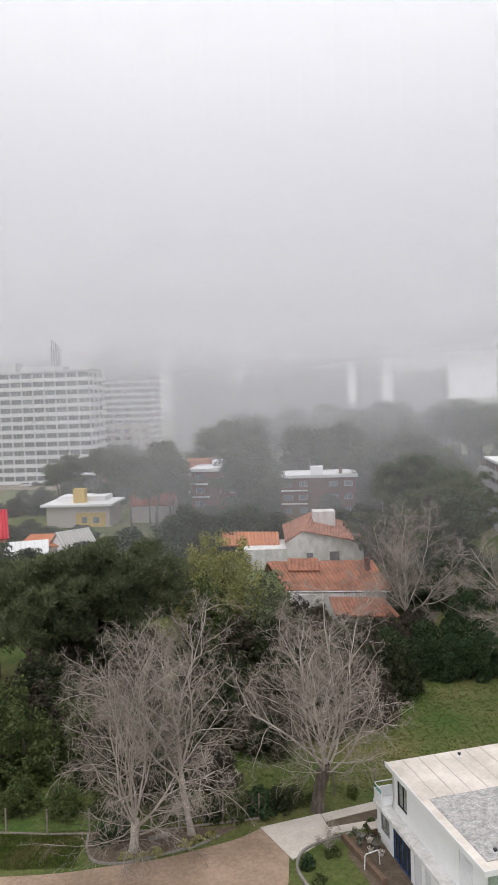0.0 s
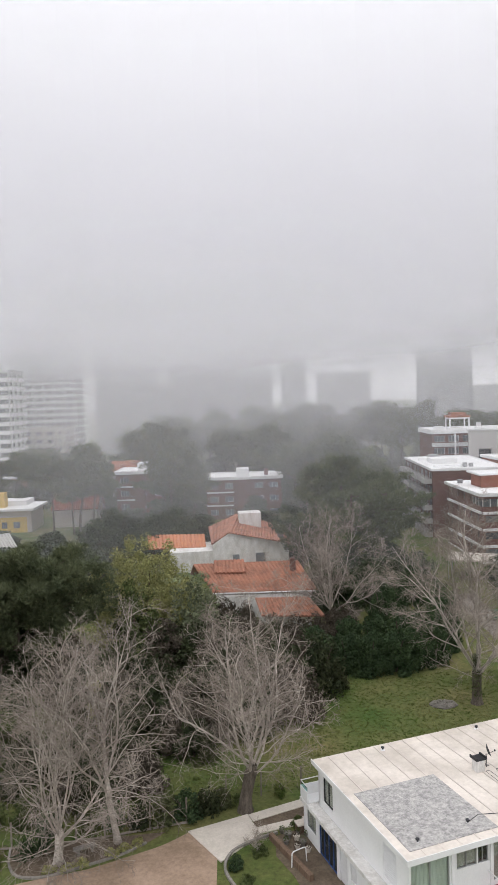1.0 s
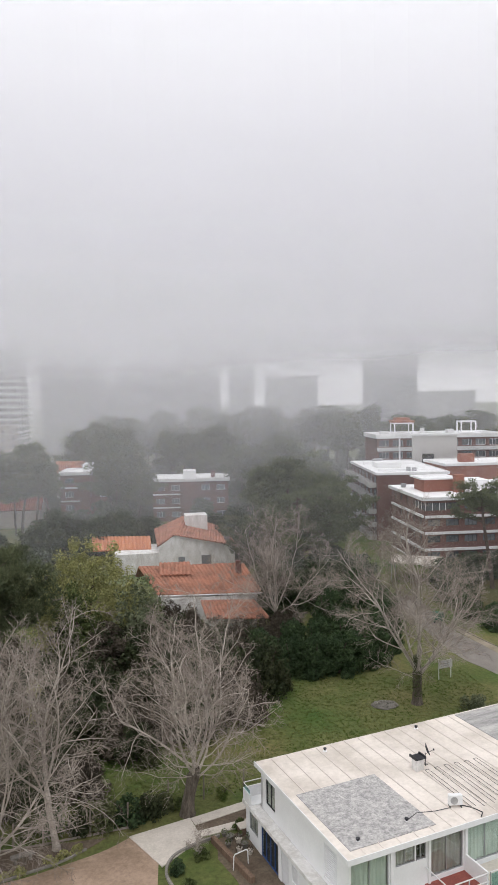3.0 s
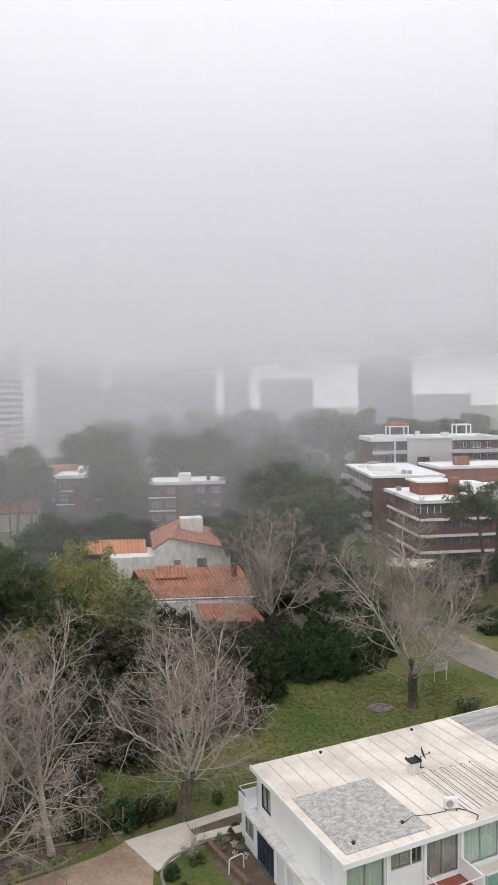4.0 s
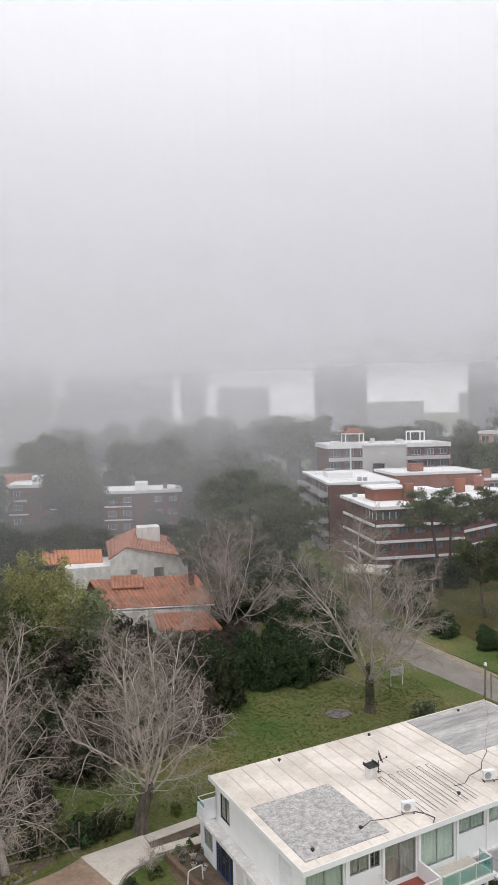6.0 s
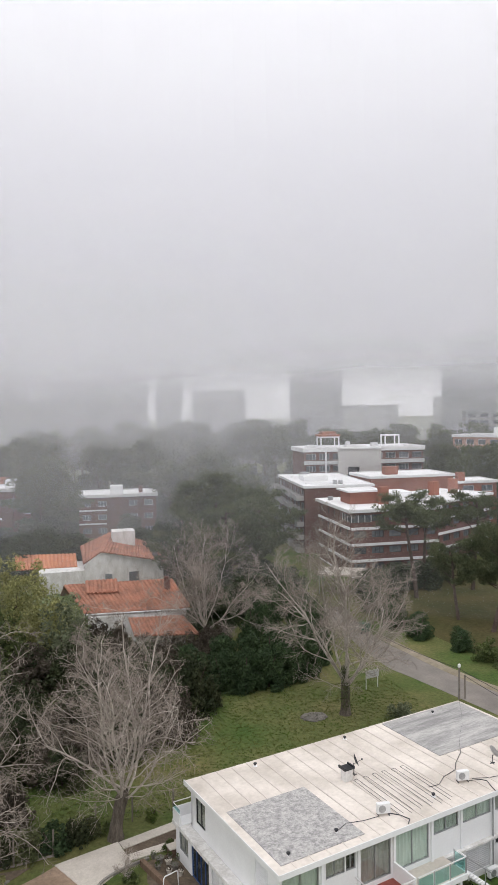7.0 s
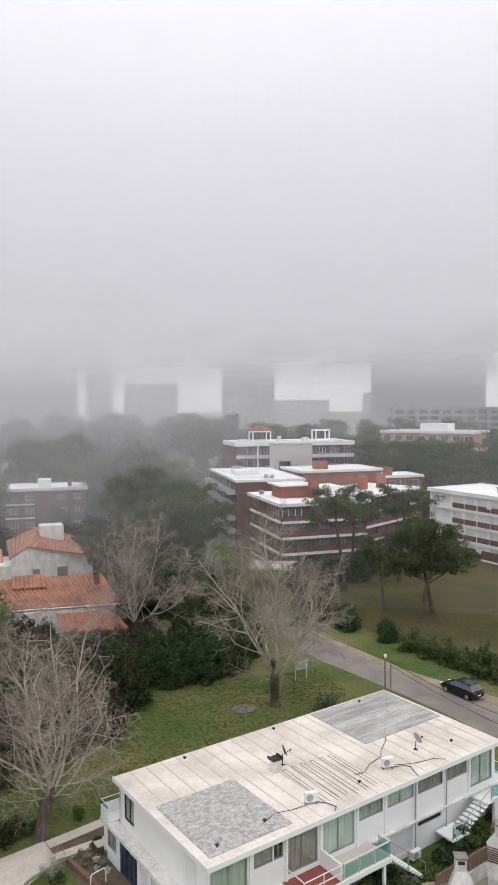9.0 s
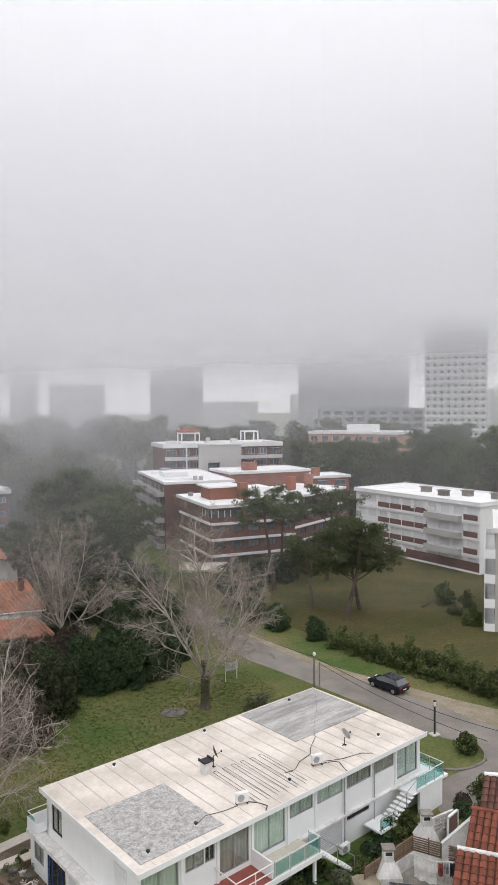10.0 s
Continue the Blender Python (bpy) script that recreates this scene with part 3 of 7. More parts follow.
def core_and_roof(b, w, d, h, core_mat, roof_mat, over=0.25, parapet=0.5, thick=0.35):
    # solid core; a near-black core_mat stands in for the unlit rooms
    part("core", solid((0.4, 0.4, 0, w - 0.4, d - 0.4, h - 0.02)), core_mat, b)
    part("roof", solid((-over, -over, h, w + over, d + over, h + thick)), roof_mat, b)
    if parapet:
        q, t = over, h + thick
        part("parapet", solid((-q, -q, t, w + q, -q + 0.25, t + parapet), (-q, d + q - 0.25, t, w + q, d + q, t + parapet), (-q, -q + 0.25, t, -q + 0.25, d + q - 0.25, t + parapet), (w + q - 0.25, -q + 0.25, t, w + q, d + q - 0.25, t + parapet)), roof_mat, b)


def plain_sides(b, w, d, h, m, front=False, left=True, right=True):
    boxes = [(0.0, d - 0.39, 0, w, d, h - 0.03)]
    if left:
        boxes.append((0.0, 0.36, 0, 0.39, d - 0.4, h - 0.03))
    if right:
        boxes.append((w - 0.39, 0.36, 0, w, d - 0.4, h - 0.03))
    if front:
        boxes.append((0.0, 0.0, 0, w, 0.35, h - 0.03))
    part("side_wall", solid(*boxes), m, b)


def tower(label, p0, p1, depth, floors, fh, wall_mat, band_mat, bays, win_w, win_h, sill=1.0, band=(0.0, 0.8), out=0.15, sides=True, side_bays=2, group="towers in the fog", top=0.0, skip=(), joined=True):
    """A high block of flats: three faces with openings, floor bands and a roof with a plant room."""
    b, w = block_at("apartment_tower", label, p0, p1, group)
    h = floors * fh
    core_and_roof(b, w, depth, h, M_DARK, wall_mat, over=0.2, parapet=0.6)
    facade(b, (0, 0, 0), 0, w, floors, fh, 0, bays, wall_mat, win_w, win_h, sill, band_mat, band, out, skip=skip, joined=joined)
    if sides:
        facade(b, (0, depth, 0), -90, depth - 0.36, floors, fh, 0, side_bays, wall_mat, min(win_w, 1.8), win_h, sill, band_mat, band, out, joined=joined)
        facade(b, (w, 0.36, 0), 90, depth - 0.36, floors, fh, 0, side_bays, wall_mat, min(win_w, 1.8), win_h, sill, band_mat, band, out, joined=joined)
    else:
        plain_sides(b, w, depth, h, wall_mat)
    if top:
        part("plant_room", solid((w * 0.3, depth * 0.3, h + 0.36, w * 0.7, depth * 0.8, h + 0.36 + top)), wall_mat, b)
    return b


def tiled_plane(bm, a, b, c, d, pitch=0.45, rise=0.17, thick=0.08):
    """A slope of barrel tiles between the eave a-b and the ridge d-c: ribs that run down the slope."""
    a, b, c, d = Vector(a), Vector(b), Vector(c), Vector(d)
    nor = (b - a).cross(d - a).normalized()
    if nor.z < 0:
        nor = -nor
    n = max(2, int((b - a).length / pitch))
    cols = []
    for i in range(4 * n + 1):
        t = i / (4 * n)
        h = (0.0, 0.75, 1.0, 0.75)[i % 4] * rise
        e, r = a.lerp(b, t), d.lerp(c, t)
        cols.append((bm.verts.new(e + nor * h), bm.verts.new(r + nor * h), bm.verts.new(e - nor * thick), bm.verts.new(r - nor * thick)))
    for p, q in zip(cols, cols[1:]):
        bm.faces.new((p[0], q[0], q[1], p[1]))
        bm.faces.new((p[2], p[3], q[3], q[2]))
        bm.faces.new((p[0], p[2], q[2], q[0]))
        bm.faces.new((p[1], q[1], q[3], p[3]))
    for p in (cols[0], cols[-1]):
        bm.faces.new((p[0], p[1], p[3], p[2]))


def gable_house(name, label, at, turn, w, d, eave, ridge, wall_mat, roof_mat, group="houses", over=0.4, pitch=0.5):
    """A house with a tiled gable roof; the ridge runs along x."""
    h = thing(name, at, turn, label, "house", group)
    bm = bmesh.new()
    pts = [(0, 0), (d, 0), (d, eave), (d / 2, ridge - 0.12), (0, eave)]
    l = [bm.verts.new((0, y, z)) for y, z in pts]
    r = [bm.verts.new((w, y, z)) for y, z in pts]
    bm.faces.new(l)
    bm.faces.new(r[::-1])
    for i in range(5):
        j = (i + 1) % 5
        bm.faces.new((l[j], l[i], r[i], r[j]))
    bmesh.ops.recalc_face_normals(bm, faces=bm.faces[:])
    part("wall", bm, wall_mat, h)
    slope = (ridge - eave) / (d / 2)
    for y, s in ((-over, 1), (d + over, -1)):
        rm = bmesh.new()
        e = eave - over * slope + 0.1
        tiled_plane(rm, (-over, y, e), (w + over, y, e), (w + over, d / 2, ridge + 0.1), (-over, d / 2, ridge + 0.1), pitch=pitch)
        part("roof_slope", rm, roof_mat, h)
    part("ridge", rod(bmesh.new(), (-over, d / 2, ridge + 0.12), (w + over, d / 2, ridge + 0.12), 0.13, sides=8), roof_mat, h)
    return h


def lathe_ring(r, h, sides=16):
    """A round tank with a rim and a domed lid."""
    bm = bmesh.new()
    prof = [(r, 0), (r, h * 0.85), (r * 1.06, h * 0.86), (r * 1.06, h * 0.95), (r * 0.6, h * 1.12), (r * 0.1, h * 1.2)]
    rings = [[bm.verts.new((q * math.cos(6.2832 * i / sides), q * math.sin(6.2832 * i / sides), z)) for i in range(sides)] for q, z in prof]
    for a, b in zip(rings, rings[1:]):
        for i in range(sides):
            j = (i + 1) % sides
            bm.faces.new((a[i], a[j], b[j], b[i]))
    bm.faces.new(rings[0][::-1])
    bm.faces.new(rings[-1])
    return bm


def slatted(x0, x1, z0, z1, pitch=0.1, y=0.06):
    """A roller shutter: one sheet of small lapped slats."""
    bm = bmesh.new()
    n = max(2, int((z1 - z0) / pitch))
    rows = []
    for k in range(n):
        for dz, dy in ((0.0, 0.0), (0.85, -0.025), (0.95, 0.0)):
            z = z0 + (z1 - z0) * (k + dz) / n
            rows.append((bm.verts.new((x0, y + dy, z)), bm.verts.new((x1, y + dy, z)), bm.verts.new((x0, y + 0.03, z)), bm.verts.new((x1, y + 0.03, z))))
    for a, b in zip(rows, rows[1:]):
        bm.faces.new((a[0], a[1], b[1], b[0]))
        bm.faces.new((a[3], a[2], b[2], b[3]))
        bm.faces.new((a[2], a[0], b[0], b[2]))
        bm.faces.new((a[1], a[3], b[3], b[1]))
    return bm


# ---- the white row of two storeys, seen from above ----
WB = thing("row_house", (10.52, 33.26, 0), 14.2, "white two-storey row building with a flat cream roof", "building", "", "")
L, D, RZ = 23.6, 11.0, 5.2
FRONT = [(0.36, 2.64, 2.6, 4.8), (3.06, 4.3, 3.75, 4.8), (4.36, 5.02, 3.75, 4.8), (5.34, 7.46, 2.6, 4.8), (7.82, 10.26, 2.6, 4.8), (10.62, 12.59, 3.75, 4.8), (12.95, 15.28, 3.75, 4.8), (15.6, 18.03, 3.75, 4.8), (18.39, 20.41, 3.75, 4.8), (20.72, 23.05, 2.6, 4.8)]
w = part("upper_wall", pierced(L - 0.5, 2.35, 4.98, 0, 0.22, [(a - 0.25, b - 0.25, c, d) for a, b, c, d in FRONT]), M_WHITE, WB)
w.location = (0.25, 0.34, 0)
w = part("lower_wall", pierced(L - 0.5, -0.1, 2.2, 0, 0.22, [(5.2, 7.4, 0.02, 2.05), (8.0, 10.2, 0.02, 2.05), (10.9, 12.0, 0.02, 2.0), (13.1, 15.1, 0.4, 1.9), (15.6, 17.8, 1.55, 1.85)]), M_WHITE, WB)
w.location = (0.25, 0.5, 0)
w = part("upper_wall", pierced(D - 0.9, 2.35, 4.98, 0, 0.22, [(D - 0.3 - b - 0.34, D - 0.3 - a - 0.34, c, d) for a, b, c, d in [(D - 0.64 - q, D - 0.64 - p, r, s) for p, q, r, s in [(0.65, 1.95, 2.95, 4.7), (7.85, 9.15, 2.65, 4.7)]]]), M_WHITE, WB)
w.matrix_basis = pose(0.25, D - 0.34, 0, 0, 0, -90)
w = part("upper_wall", solid((0.25, D - 0.56, 2.35, L - 0.25, D - 0.34, 4.98), (L - 0.47, 0.57, 2.35, L - 0.25, D - 0.57, 4.98)), M_WHITE, WB)
LOWSIDE = [(0.5, 1.8, 0.8, 2.0), (2.25, 4.6, 0.02, 2.05), (5.0, 5.9, 0.02, 2.0), (6.3, 7.0, 0.9, 1.9), (8.2, 9.2, 0.5, 1.9)]
w = part("lower_wall", pierced(D + 0.3, -0.1, 2.2, 0, 0.22, LOWSIDE), M_WHITE, WB)
w.matrix_basis = pose(-0.32, D + 0.8, 0, 0, 0, -90)
w = part("lower_wall", solid((-0.1, D + 0.58, -0.1, L - 0.25, D + 0.8, 2.2), (L - 0.47, 0.73, -0.1, L - 0.25, D + 0.57, 2.2), (-0.1, 0.5, -0.1, 0.24, 0.72, 2.2)), M_WHITE, WB)
part("floor_slab", solid((-0.5, 0.1, 2.2, L - 0.1, D + 1.0, 2.35), bevel=0.02), M_STAINED, WB, "rain-stained white floor slab with a ledge")
part("ledge", solid((-0.5, 0.3, 2.352, 0.24, D + 1.0, 2.43), bevel=0.02), M_STAINED, WB, "rain-stained ledge")
part("roof", solid((-0.02, -0.02, 5.0, L + 0.02, D + 0.02, RZ), bevel=0.025), M_ROOF, WB, "weathered cream flat roof")
part("fascia", solid((-0.06, -0.06, 4.94, L + 0.06, -0.022, RZ + 0.05), (-0.06, -0.02, 4.94, -0.022, D + 0.06, RZ + 0.05)), M_WHITE, WB)
part("roof_felt", solid((0.5, 0.6, RZ + 0.004, 5.85, 6.4, RZ + 0.046)), M_FELT, WB, "mottled grey felt patch")
part("roof_felt", solid((15.7, 5.0, RZ + 0.004, 23.3, 10.8, RZ + 0.046)), M_FELT2, WB, "worn grey felt patch")
rib = part("roof_seam", solid((-0.03, 0.12, 0, 0.03, D - 0.15, 0.035)), M_ROOF, WB)
rib.location = (1.1, 0, RZ + 0.005)
for k in range(1, 21):
    again(rib, (1.1 + 1.08 * k + 0.06 * math.sin(k * 3.1), 0, RZ + 0.005))
pipe = part("roof_pipe", rods(((0, 0.3, 0.07), (0.2, 4.9, 0.07)), ((0.22, 4.9, 0.07), (0.45, 4.9, 0.07)), ((0.47, 4.9, 0.07), (0.3, 0.5, 0.07)), r=0.013), M_DARKMETAL, WB, "dark thin roof pipe loop")
pipe.location = (8.65, 0.5, RZ)
for k in range(1, 6):
    again(pipe, (8.65 + 0.72 * k, 0.4 + 0.1 * math.sin(k), RZ))


def framed(parent, openings, m, frame_mat, curtain_mats, bars=1):
    """Windows in a wall's openings, each with its pane and a folded curtain behind; one in M_DARK paints an unlit room.
    """
    for i, (a, b, c, d) in enumerate(openings):
        win = window_unit(parent, b - a, d - c, m @ pose(a, 0.05, c), frame_mat, M_PANE, bars, 0.05)
        for ob in win.children:
            ob.visible_shadow = False
        cm = curtain_mats[i % len(curtain_mats)]
        bm = bmesh.new()
        n = int((b - a) * 14)
        cols = []
        for k in range(n + 1):
            x = 0.04 + (b - a - 0.08) * k / n
            y = 0.10 + 0.03 * math.sin(k * 1.7 + i) + 0.015 * math.sin(k * 0.6)
            cols.append((bm.verts.new((x, y, 0.05)), bm.verts.new((x, y, d - c - 0.05))))
        for p, q in zip(cols, cols[1:]):
            bm.faces.new((p[0], q[0], q[1], p[1]))
        part("curtain", bm, cm, win)


framed(WB, FRONT, pose(0, 0.34, 0), M_GREYMETAL, [M_CURTAIN, M_CURTAIN_DARK, M_DARK, M_CURTAIN_DARK, M_CURTAIN, M_CURTAIN, M_CURTAIN, M_CURTAIN_DARK, M_CURTAIN_DARK, M_CURTAIN])
framed(WB, [(0.65, 1.95, 2.95, 4.7)], pose(0.25, D - 0.34, 0, 0, 0, -90), M_DARKMETAL, [M_CURTAIN_DARK])
framed(WB, [(0.5, 1.8, 0.8, 2.0)], pose(-0.32, D + 0.8, 0, 0, 0, -90), M_GREYMETAL, [M_CURTAIN_DARK])
framed(WB, [(2.25, 4.6, 0.02, 2.05)], pose(-0.32, D + 0.8, 0, 0, 0, -90), M_BLUE, [M_DARK], 3)
sh = part("shutter", slatted(0, 1.3, 2.65, 4.7), M_SHUTTER, WB, "closed pale roller shutter")
sh.matrix_basis = pose(0.25, D - 0.34 - 7.85, 0, 0, 0, -90)
for x0, x1, z0, z1 in LOWSIDE[2:]:
    o = part("door" if z0 < 0.1 else "shutter", solid((x0 + 0.02, 0.06, z0 + 0.02, x1 - 0.02, 0.12, z1 - 0.02), (x0 + 0.1, 0.04, z0 + 0.15, x1 - 0.1, 0.06, z1 - 0.15)), M_SHUTTER, WB)
    o.matrix_basis = pose(-0.32, D + 0.8, 0, 0, 0, -90)
# pale shutters mid-row; the M_DARK sheets only paint the other openings as shaded
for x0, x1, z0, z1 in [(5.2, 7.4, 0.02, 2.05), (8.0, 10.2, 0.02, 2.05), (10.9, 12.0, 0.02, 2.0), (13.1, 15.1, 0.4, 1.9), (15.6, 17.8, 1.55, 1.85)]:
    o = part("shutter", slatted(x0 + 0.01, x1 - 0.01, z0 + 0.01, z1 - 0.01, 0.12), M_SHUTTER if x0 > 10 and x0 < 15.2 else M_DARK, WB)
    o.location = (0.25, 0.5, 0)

for x in (2.72, 5.1, 7.56, 10.36, 12.69, 15.36, 18.13, 20.48):
    part("pilaster", solid((x, 0.24, 2.36, x + 0.16, 0.336, 4.93)), M_WHITE, WB)
for x in (15.3, 18.2):
    part("downpipe", rods(((x, 0.2, 0.0), (x, 0.2, 4.9)), r=0.04), M_GREYMETAL, WB)

# back balcony at the corner, with a low glazed rail
part("balcony", solid((-0.45, D - 0.1, 2.436, 0.9, D + 0.95, 2.5), (-0.45, D - 0.1, 2.5, -0.36, D + 0.95, 3.2), (-0.36, D + 0.86, 2.5, 0.9, D + 0.95, 3.2)), M_WHITE, WB)
part("balcony_glass", solid((-0.42, D - 0.05, 3.2, -0.4, D + 0.9, 3.5)), M_AQUA, WB, "aqua glass screen")
part("balcony_rail", rods(((-0.41, D - 0.05, 3.52), (-0.41, D + 0.92, 3.52)), ((-0.41, D + 0.92, 3.52), (0.9, D + 0.92, 3.52)), r=0.03), M_WHITEMETAL, WB)


def glass_rail(parent, a, b, z, n, h=0.95):
    """A glazed balustrade from a to b: posts, top rail and a pane in each bay."""
    a, b = Vector((*a, z)), Vector((*b, z))
    up = Vector((0, 0, h))
    part("rail", rods((a + up, b + up), r=0.03), M_WHITEMETAL, parent)
    for k in range(n + 1):
        p = a.lerp(b, k / n)
        part("rail_post", rods((p, p + up), r=0.028), M_GREYMETAL, parent)
    for k in range(n):
        p, q = a.lerp(b, (k + 0.06) / n), a.lerp(b, (k + 0.94) / n)
        d = (q - p).normalized()
        o = Vector((-d.y, d.x, 0)) * 0.008
        bm = bmesh.new()
        v = [bm.verts.new(x) for x in (p - o + up * 0.12, q - o + up * 0.12, q - o + up * 0.9, p - o + up * 0.9, p + o + up * 0.12, q + o + up * 0.12, q + o + up * 0.9, p + o + up * 0.9)]
        for f in ((0, 1, 2, 3), (7, 6, 5, 4), (0, 4, 5, 1), (1, 5, 6, 2), (2, 6, 7, 3), (3, 7, 4, 0)):
            bm.faces.new([v[i] for i in f])
        pane = part("rail_pane", bm, M_AQUA, parent, "aqua glass pane")
        pane.visible_shadow = False


def stair(parent, foot, top, width, n, m):
    """An open stair of single slabs from foot to top (x, y, z), along x."""
    for k in range(n):
        f = (k + 0.5) / n
        x, z = foot[0] + (top[0] - foot[0]) * f, foot[2] + (top[2] - foot[2]) * (k + 1) / n
        t = part("step", solid((-0.17, 0, -0.09, 0.17, width, 0), bevel=0.015), m, parent)
        t.location = (x, foot[1], z)
    bm = bmesh.new()
    for y in (foot[1] + width * 0.5,):
        rod(bm, (foot[0], y, foot[2]), (top[0], y, top[2] - 0.15), 0.09, sides=4)
    part("stringer", bm, M_WHITE, parent)


# front terraces with their stairs
part("terrace", solid((4.9, -1.5, 2.17, 7.6, 0.335, 2.36)), M_REDFLOOR, WB, "red tiled terrace floor")
part("terrace", solid((7.6, -1.5, 2.17, 11.3, 0.335, 2.36)), M_CONCRETE, WB)
part("terrace_edge", solid((4.9, -1.6, 2.1, 11.3, -1.503, 2.4)), M_WHITE, WB)
part("terrace_divider", solid((7.55, -1.4, 2.364, 7.65, 0.33, 3.3)), M_WHITE, WB)
glass_rail(WB, (7.7, -1.5), (11.2, -1.5), 2.37, 3)
glass_rail(WB, (11.25, -1.5), (11.25, -0.6), 2.37, 1)
part("terrace_rail", rods(((4.95, -1.5, 3.3), (7.6, -1.5, 3.3)), ((4.95, -1.5, 2.36), (4.95, -1.5, 3.3)), ((6.3, -1.5, 2.36), (6.3, -1.5, 3.3)), ((4.95, -1.5, 3.3), (4.95, 0.3, 3.3)), ((4.95, -1.5, 2.85), (7.6, -1.5, 2.85)), r=0.035), M_WHITEMETAL, WB)
for x in (5.0, 7.6, 10.9):
    part("terrace_column", solid((x, -1.4, -0.1, x + 0.16, -1.24, 2.17)), M_WHITE, WB)
stair(WB, (14.1, -1.55, 0.0), (11.3, -1.55, 2.3), 1.0, 12, M_WHITE)
part("stair_rail", rods(((11.3, -1.55, 3.25), (14.2, -1.55, 0.95)), ((14.2, -1.55, 0), (14.2, -1.55, 0.95)), ((12.7, -1.55, 1.1), (12.7, -1.55, 2.1)), r=0.03), M_GREYMETAL, WB)
part("terrace", solid((20.8, -0.9, 1.95, L + 1.35, 0.335, 2.12), (L - 0.05, 0.34, 1.95, L + 1.35, 3.0, 2.12)), M_WHITE, WB)
part("terrace_wall", solid((21.9, -0.75, -0.1, L + 0.9, -0.55, 1.95), (L + 0.7, -0.55, -0.1, L + 0.9, 2.8, 1.95)), M_WHITE, WB)
glass_rail(WB, (21.4, -0.85), (L + 0.85, -0.85), 2.13, 3)
glass_rail(WB, (L + 0.85, -0.85), (L + 0.85, 2.6), 2.13, 3)
stair(WB, (18.9, -0.95, 0.95), (21.3, -0.95, 2.05), 1.0, 7, M_WHITE)
part("landing", solid((17.3, -1.1, 0.8, 19.0, 0.3, 0.92)), M_WHITE, WB)
part("landing_support", solid((18.1, -0.6, -0.1, 18.4, 0.0, 0.8)), M_WHITE, WB)
part("stair_rail", rods(((18.9, -0.95, 1.9), (21.3, -0.95, 3.0)), ((18.9, -0.95, 0.9), (18.9, -0.95, 1.9)), ((17.35, -1.05, 1.8), (18.9, -1.05, 1.8)), ((17.35, -1.05, 0.9), (17.35, -1.05, 1.8)), ((20.1, -0.95, 1.5), (20.1, -0.95, 2.45)), r=0.03), M_GREYMETAL, WB)
glass_rail(WB, (17.35, -1.02), (18.6, -1.02), 0.93, 1, 0.8)


# ---- the flats and towers round about ----
bl, bw = block_at("apartment_block", "long white balcony block of thirteen storeys with rooftop aerials", (-112.0, 268.5), (-57.2, 263.5))
core_and_roof(bl, bw, 17, 40.6, M_DARK, M_PALE, parapet=0.4)
facade(bl, (0, 0, 0), 0, bw, 13, 3.12, 0, 13, M_PALE, 3.7, 1.75, 1.1, M_WHITE, (0.1, 1.0), 0.9, bars=2)
facade(bl, (bw, 0.36, 0), 90, 16.6, 13, 3.12, 0, 3, M_PALE, 2.6, 1.5, 1.25, M_WHITE, (0.15, 1.05), 0.9, bars=1)
plain_sides(bl, bw, 17, 40.5, M_PALE, right=False)
part("plant_room", solid((15, 5, 41.0, 26, 12, 44.5), (28, 5, 41.0, 44, 12, 43)), M_PALE, bl)
am = bmesh.new()
for k in range(9):
    rod(am, (39 + 0.9 * (k % 5), 7 + 0.8 * (k // 5), 43), (39 + 0.9 * (k % 5), 7 + 0.8 * (k // 5), 50.5 + (k * 7 % 4) * 0.8), 0.12, sides=5)
for z in (46.5, 49.0):
    add_box(am, 38.6, 6.8, z, 43.2, 7.2, z + 0.3)
part("aerial_mast", am, M_GREYMETAL, bl, "cluster of grey telephone aerials")

tower("tall pale tower with curved white balcony bands, top lost in fog", (-74.5, 352), (-46, 349), 18, 22, 2.95, M_MIDGREY, M_WHITE, 6, 3.2, 1.6, out=0.9, side_bays=3, joined=False)
tower("faint grey tower behind the balcony block", (-122, 372), (-104, 366), 16, 26, 2.95, M_MIDGREY, M_MIDGREY, 5, 2.4, 1.5)
tower("faint dark glass tower in fog", (-44, 424), (-30, 420), 16, 28, 2.95, M_MIDGREY, M_GREYWALL, 4, 2.4, 1.9)
tower("faint tower with pale stacked balconies", (-29.5, 428), (-12, 424), 16, 28, 2.95, M_MIDGREY, M_WHITE, 4, 2.4, 1.6, out=0.6, skip=(1,))
tower("faint slim pale tower", (-22, 486), (-10, 486), 14, 19, 2.95, M_PALE, M_PALE, 3, 2.2, 1.5)
tower("low far grey block in fog", (-9, 500), (0, 500), 14, 13, 2.95, M_PALE, M_PALE, 3, 2.2, 1.5)
tower("wide banded office block in fog", (-2.2, 452), (24, 448), 18, 18, 2.95, M_MIDGREY, M_WHITE, 6, 3.4, 1.7, out=0.3)
tower("broad dark grey tower fading into fog", (27, 476), (63, 468), 18, 30, 2.95, M_MIDGREY, M_GREYWALL, 8, 2.6, 1.6)
tower("slim tower with a pale window stair strip", (64, 428), (77, 424), 15, 28, 2.95, M_PALE, M_PALE, 3, 2.4, 1.6)
tower("low rounded grey block far in fog", (103, 514), (139, 503), 16, 15, 2.95, M_PALE, M_PALE, 8, 2.4, 1.4)
tower("broad grey tower far in fog", (154, 446), (186, 436), 18, 30, 2.95, M_MIDGREY, M_PALE, 7, 3.0, 1.5, out=0.2)
tower("low pale block on the foggy skyline", (236, 560), (280, 540), 16, 11, 2.95, M_PALE, M_PALE, 8, 2.6, 1.4)
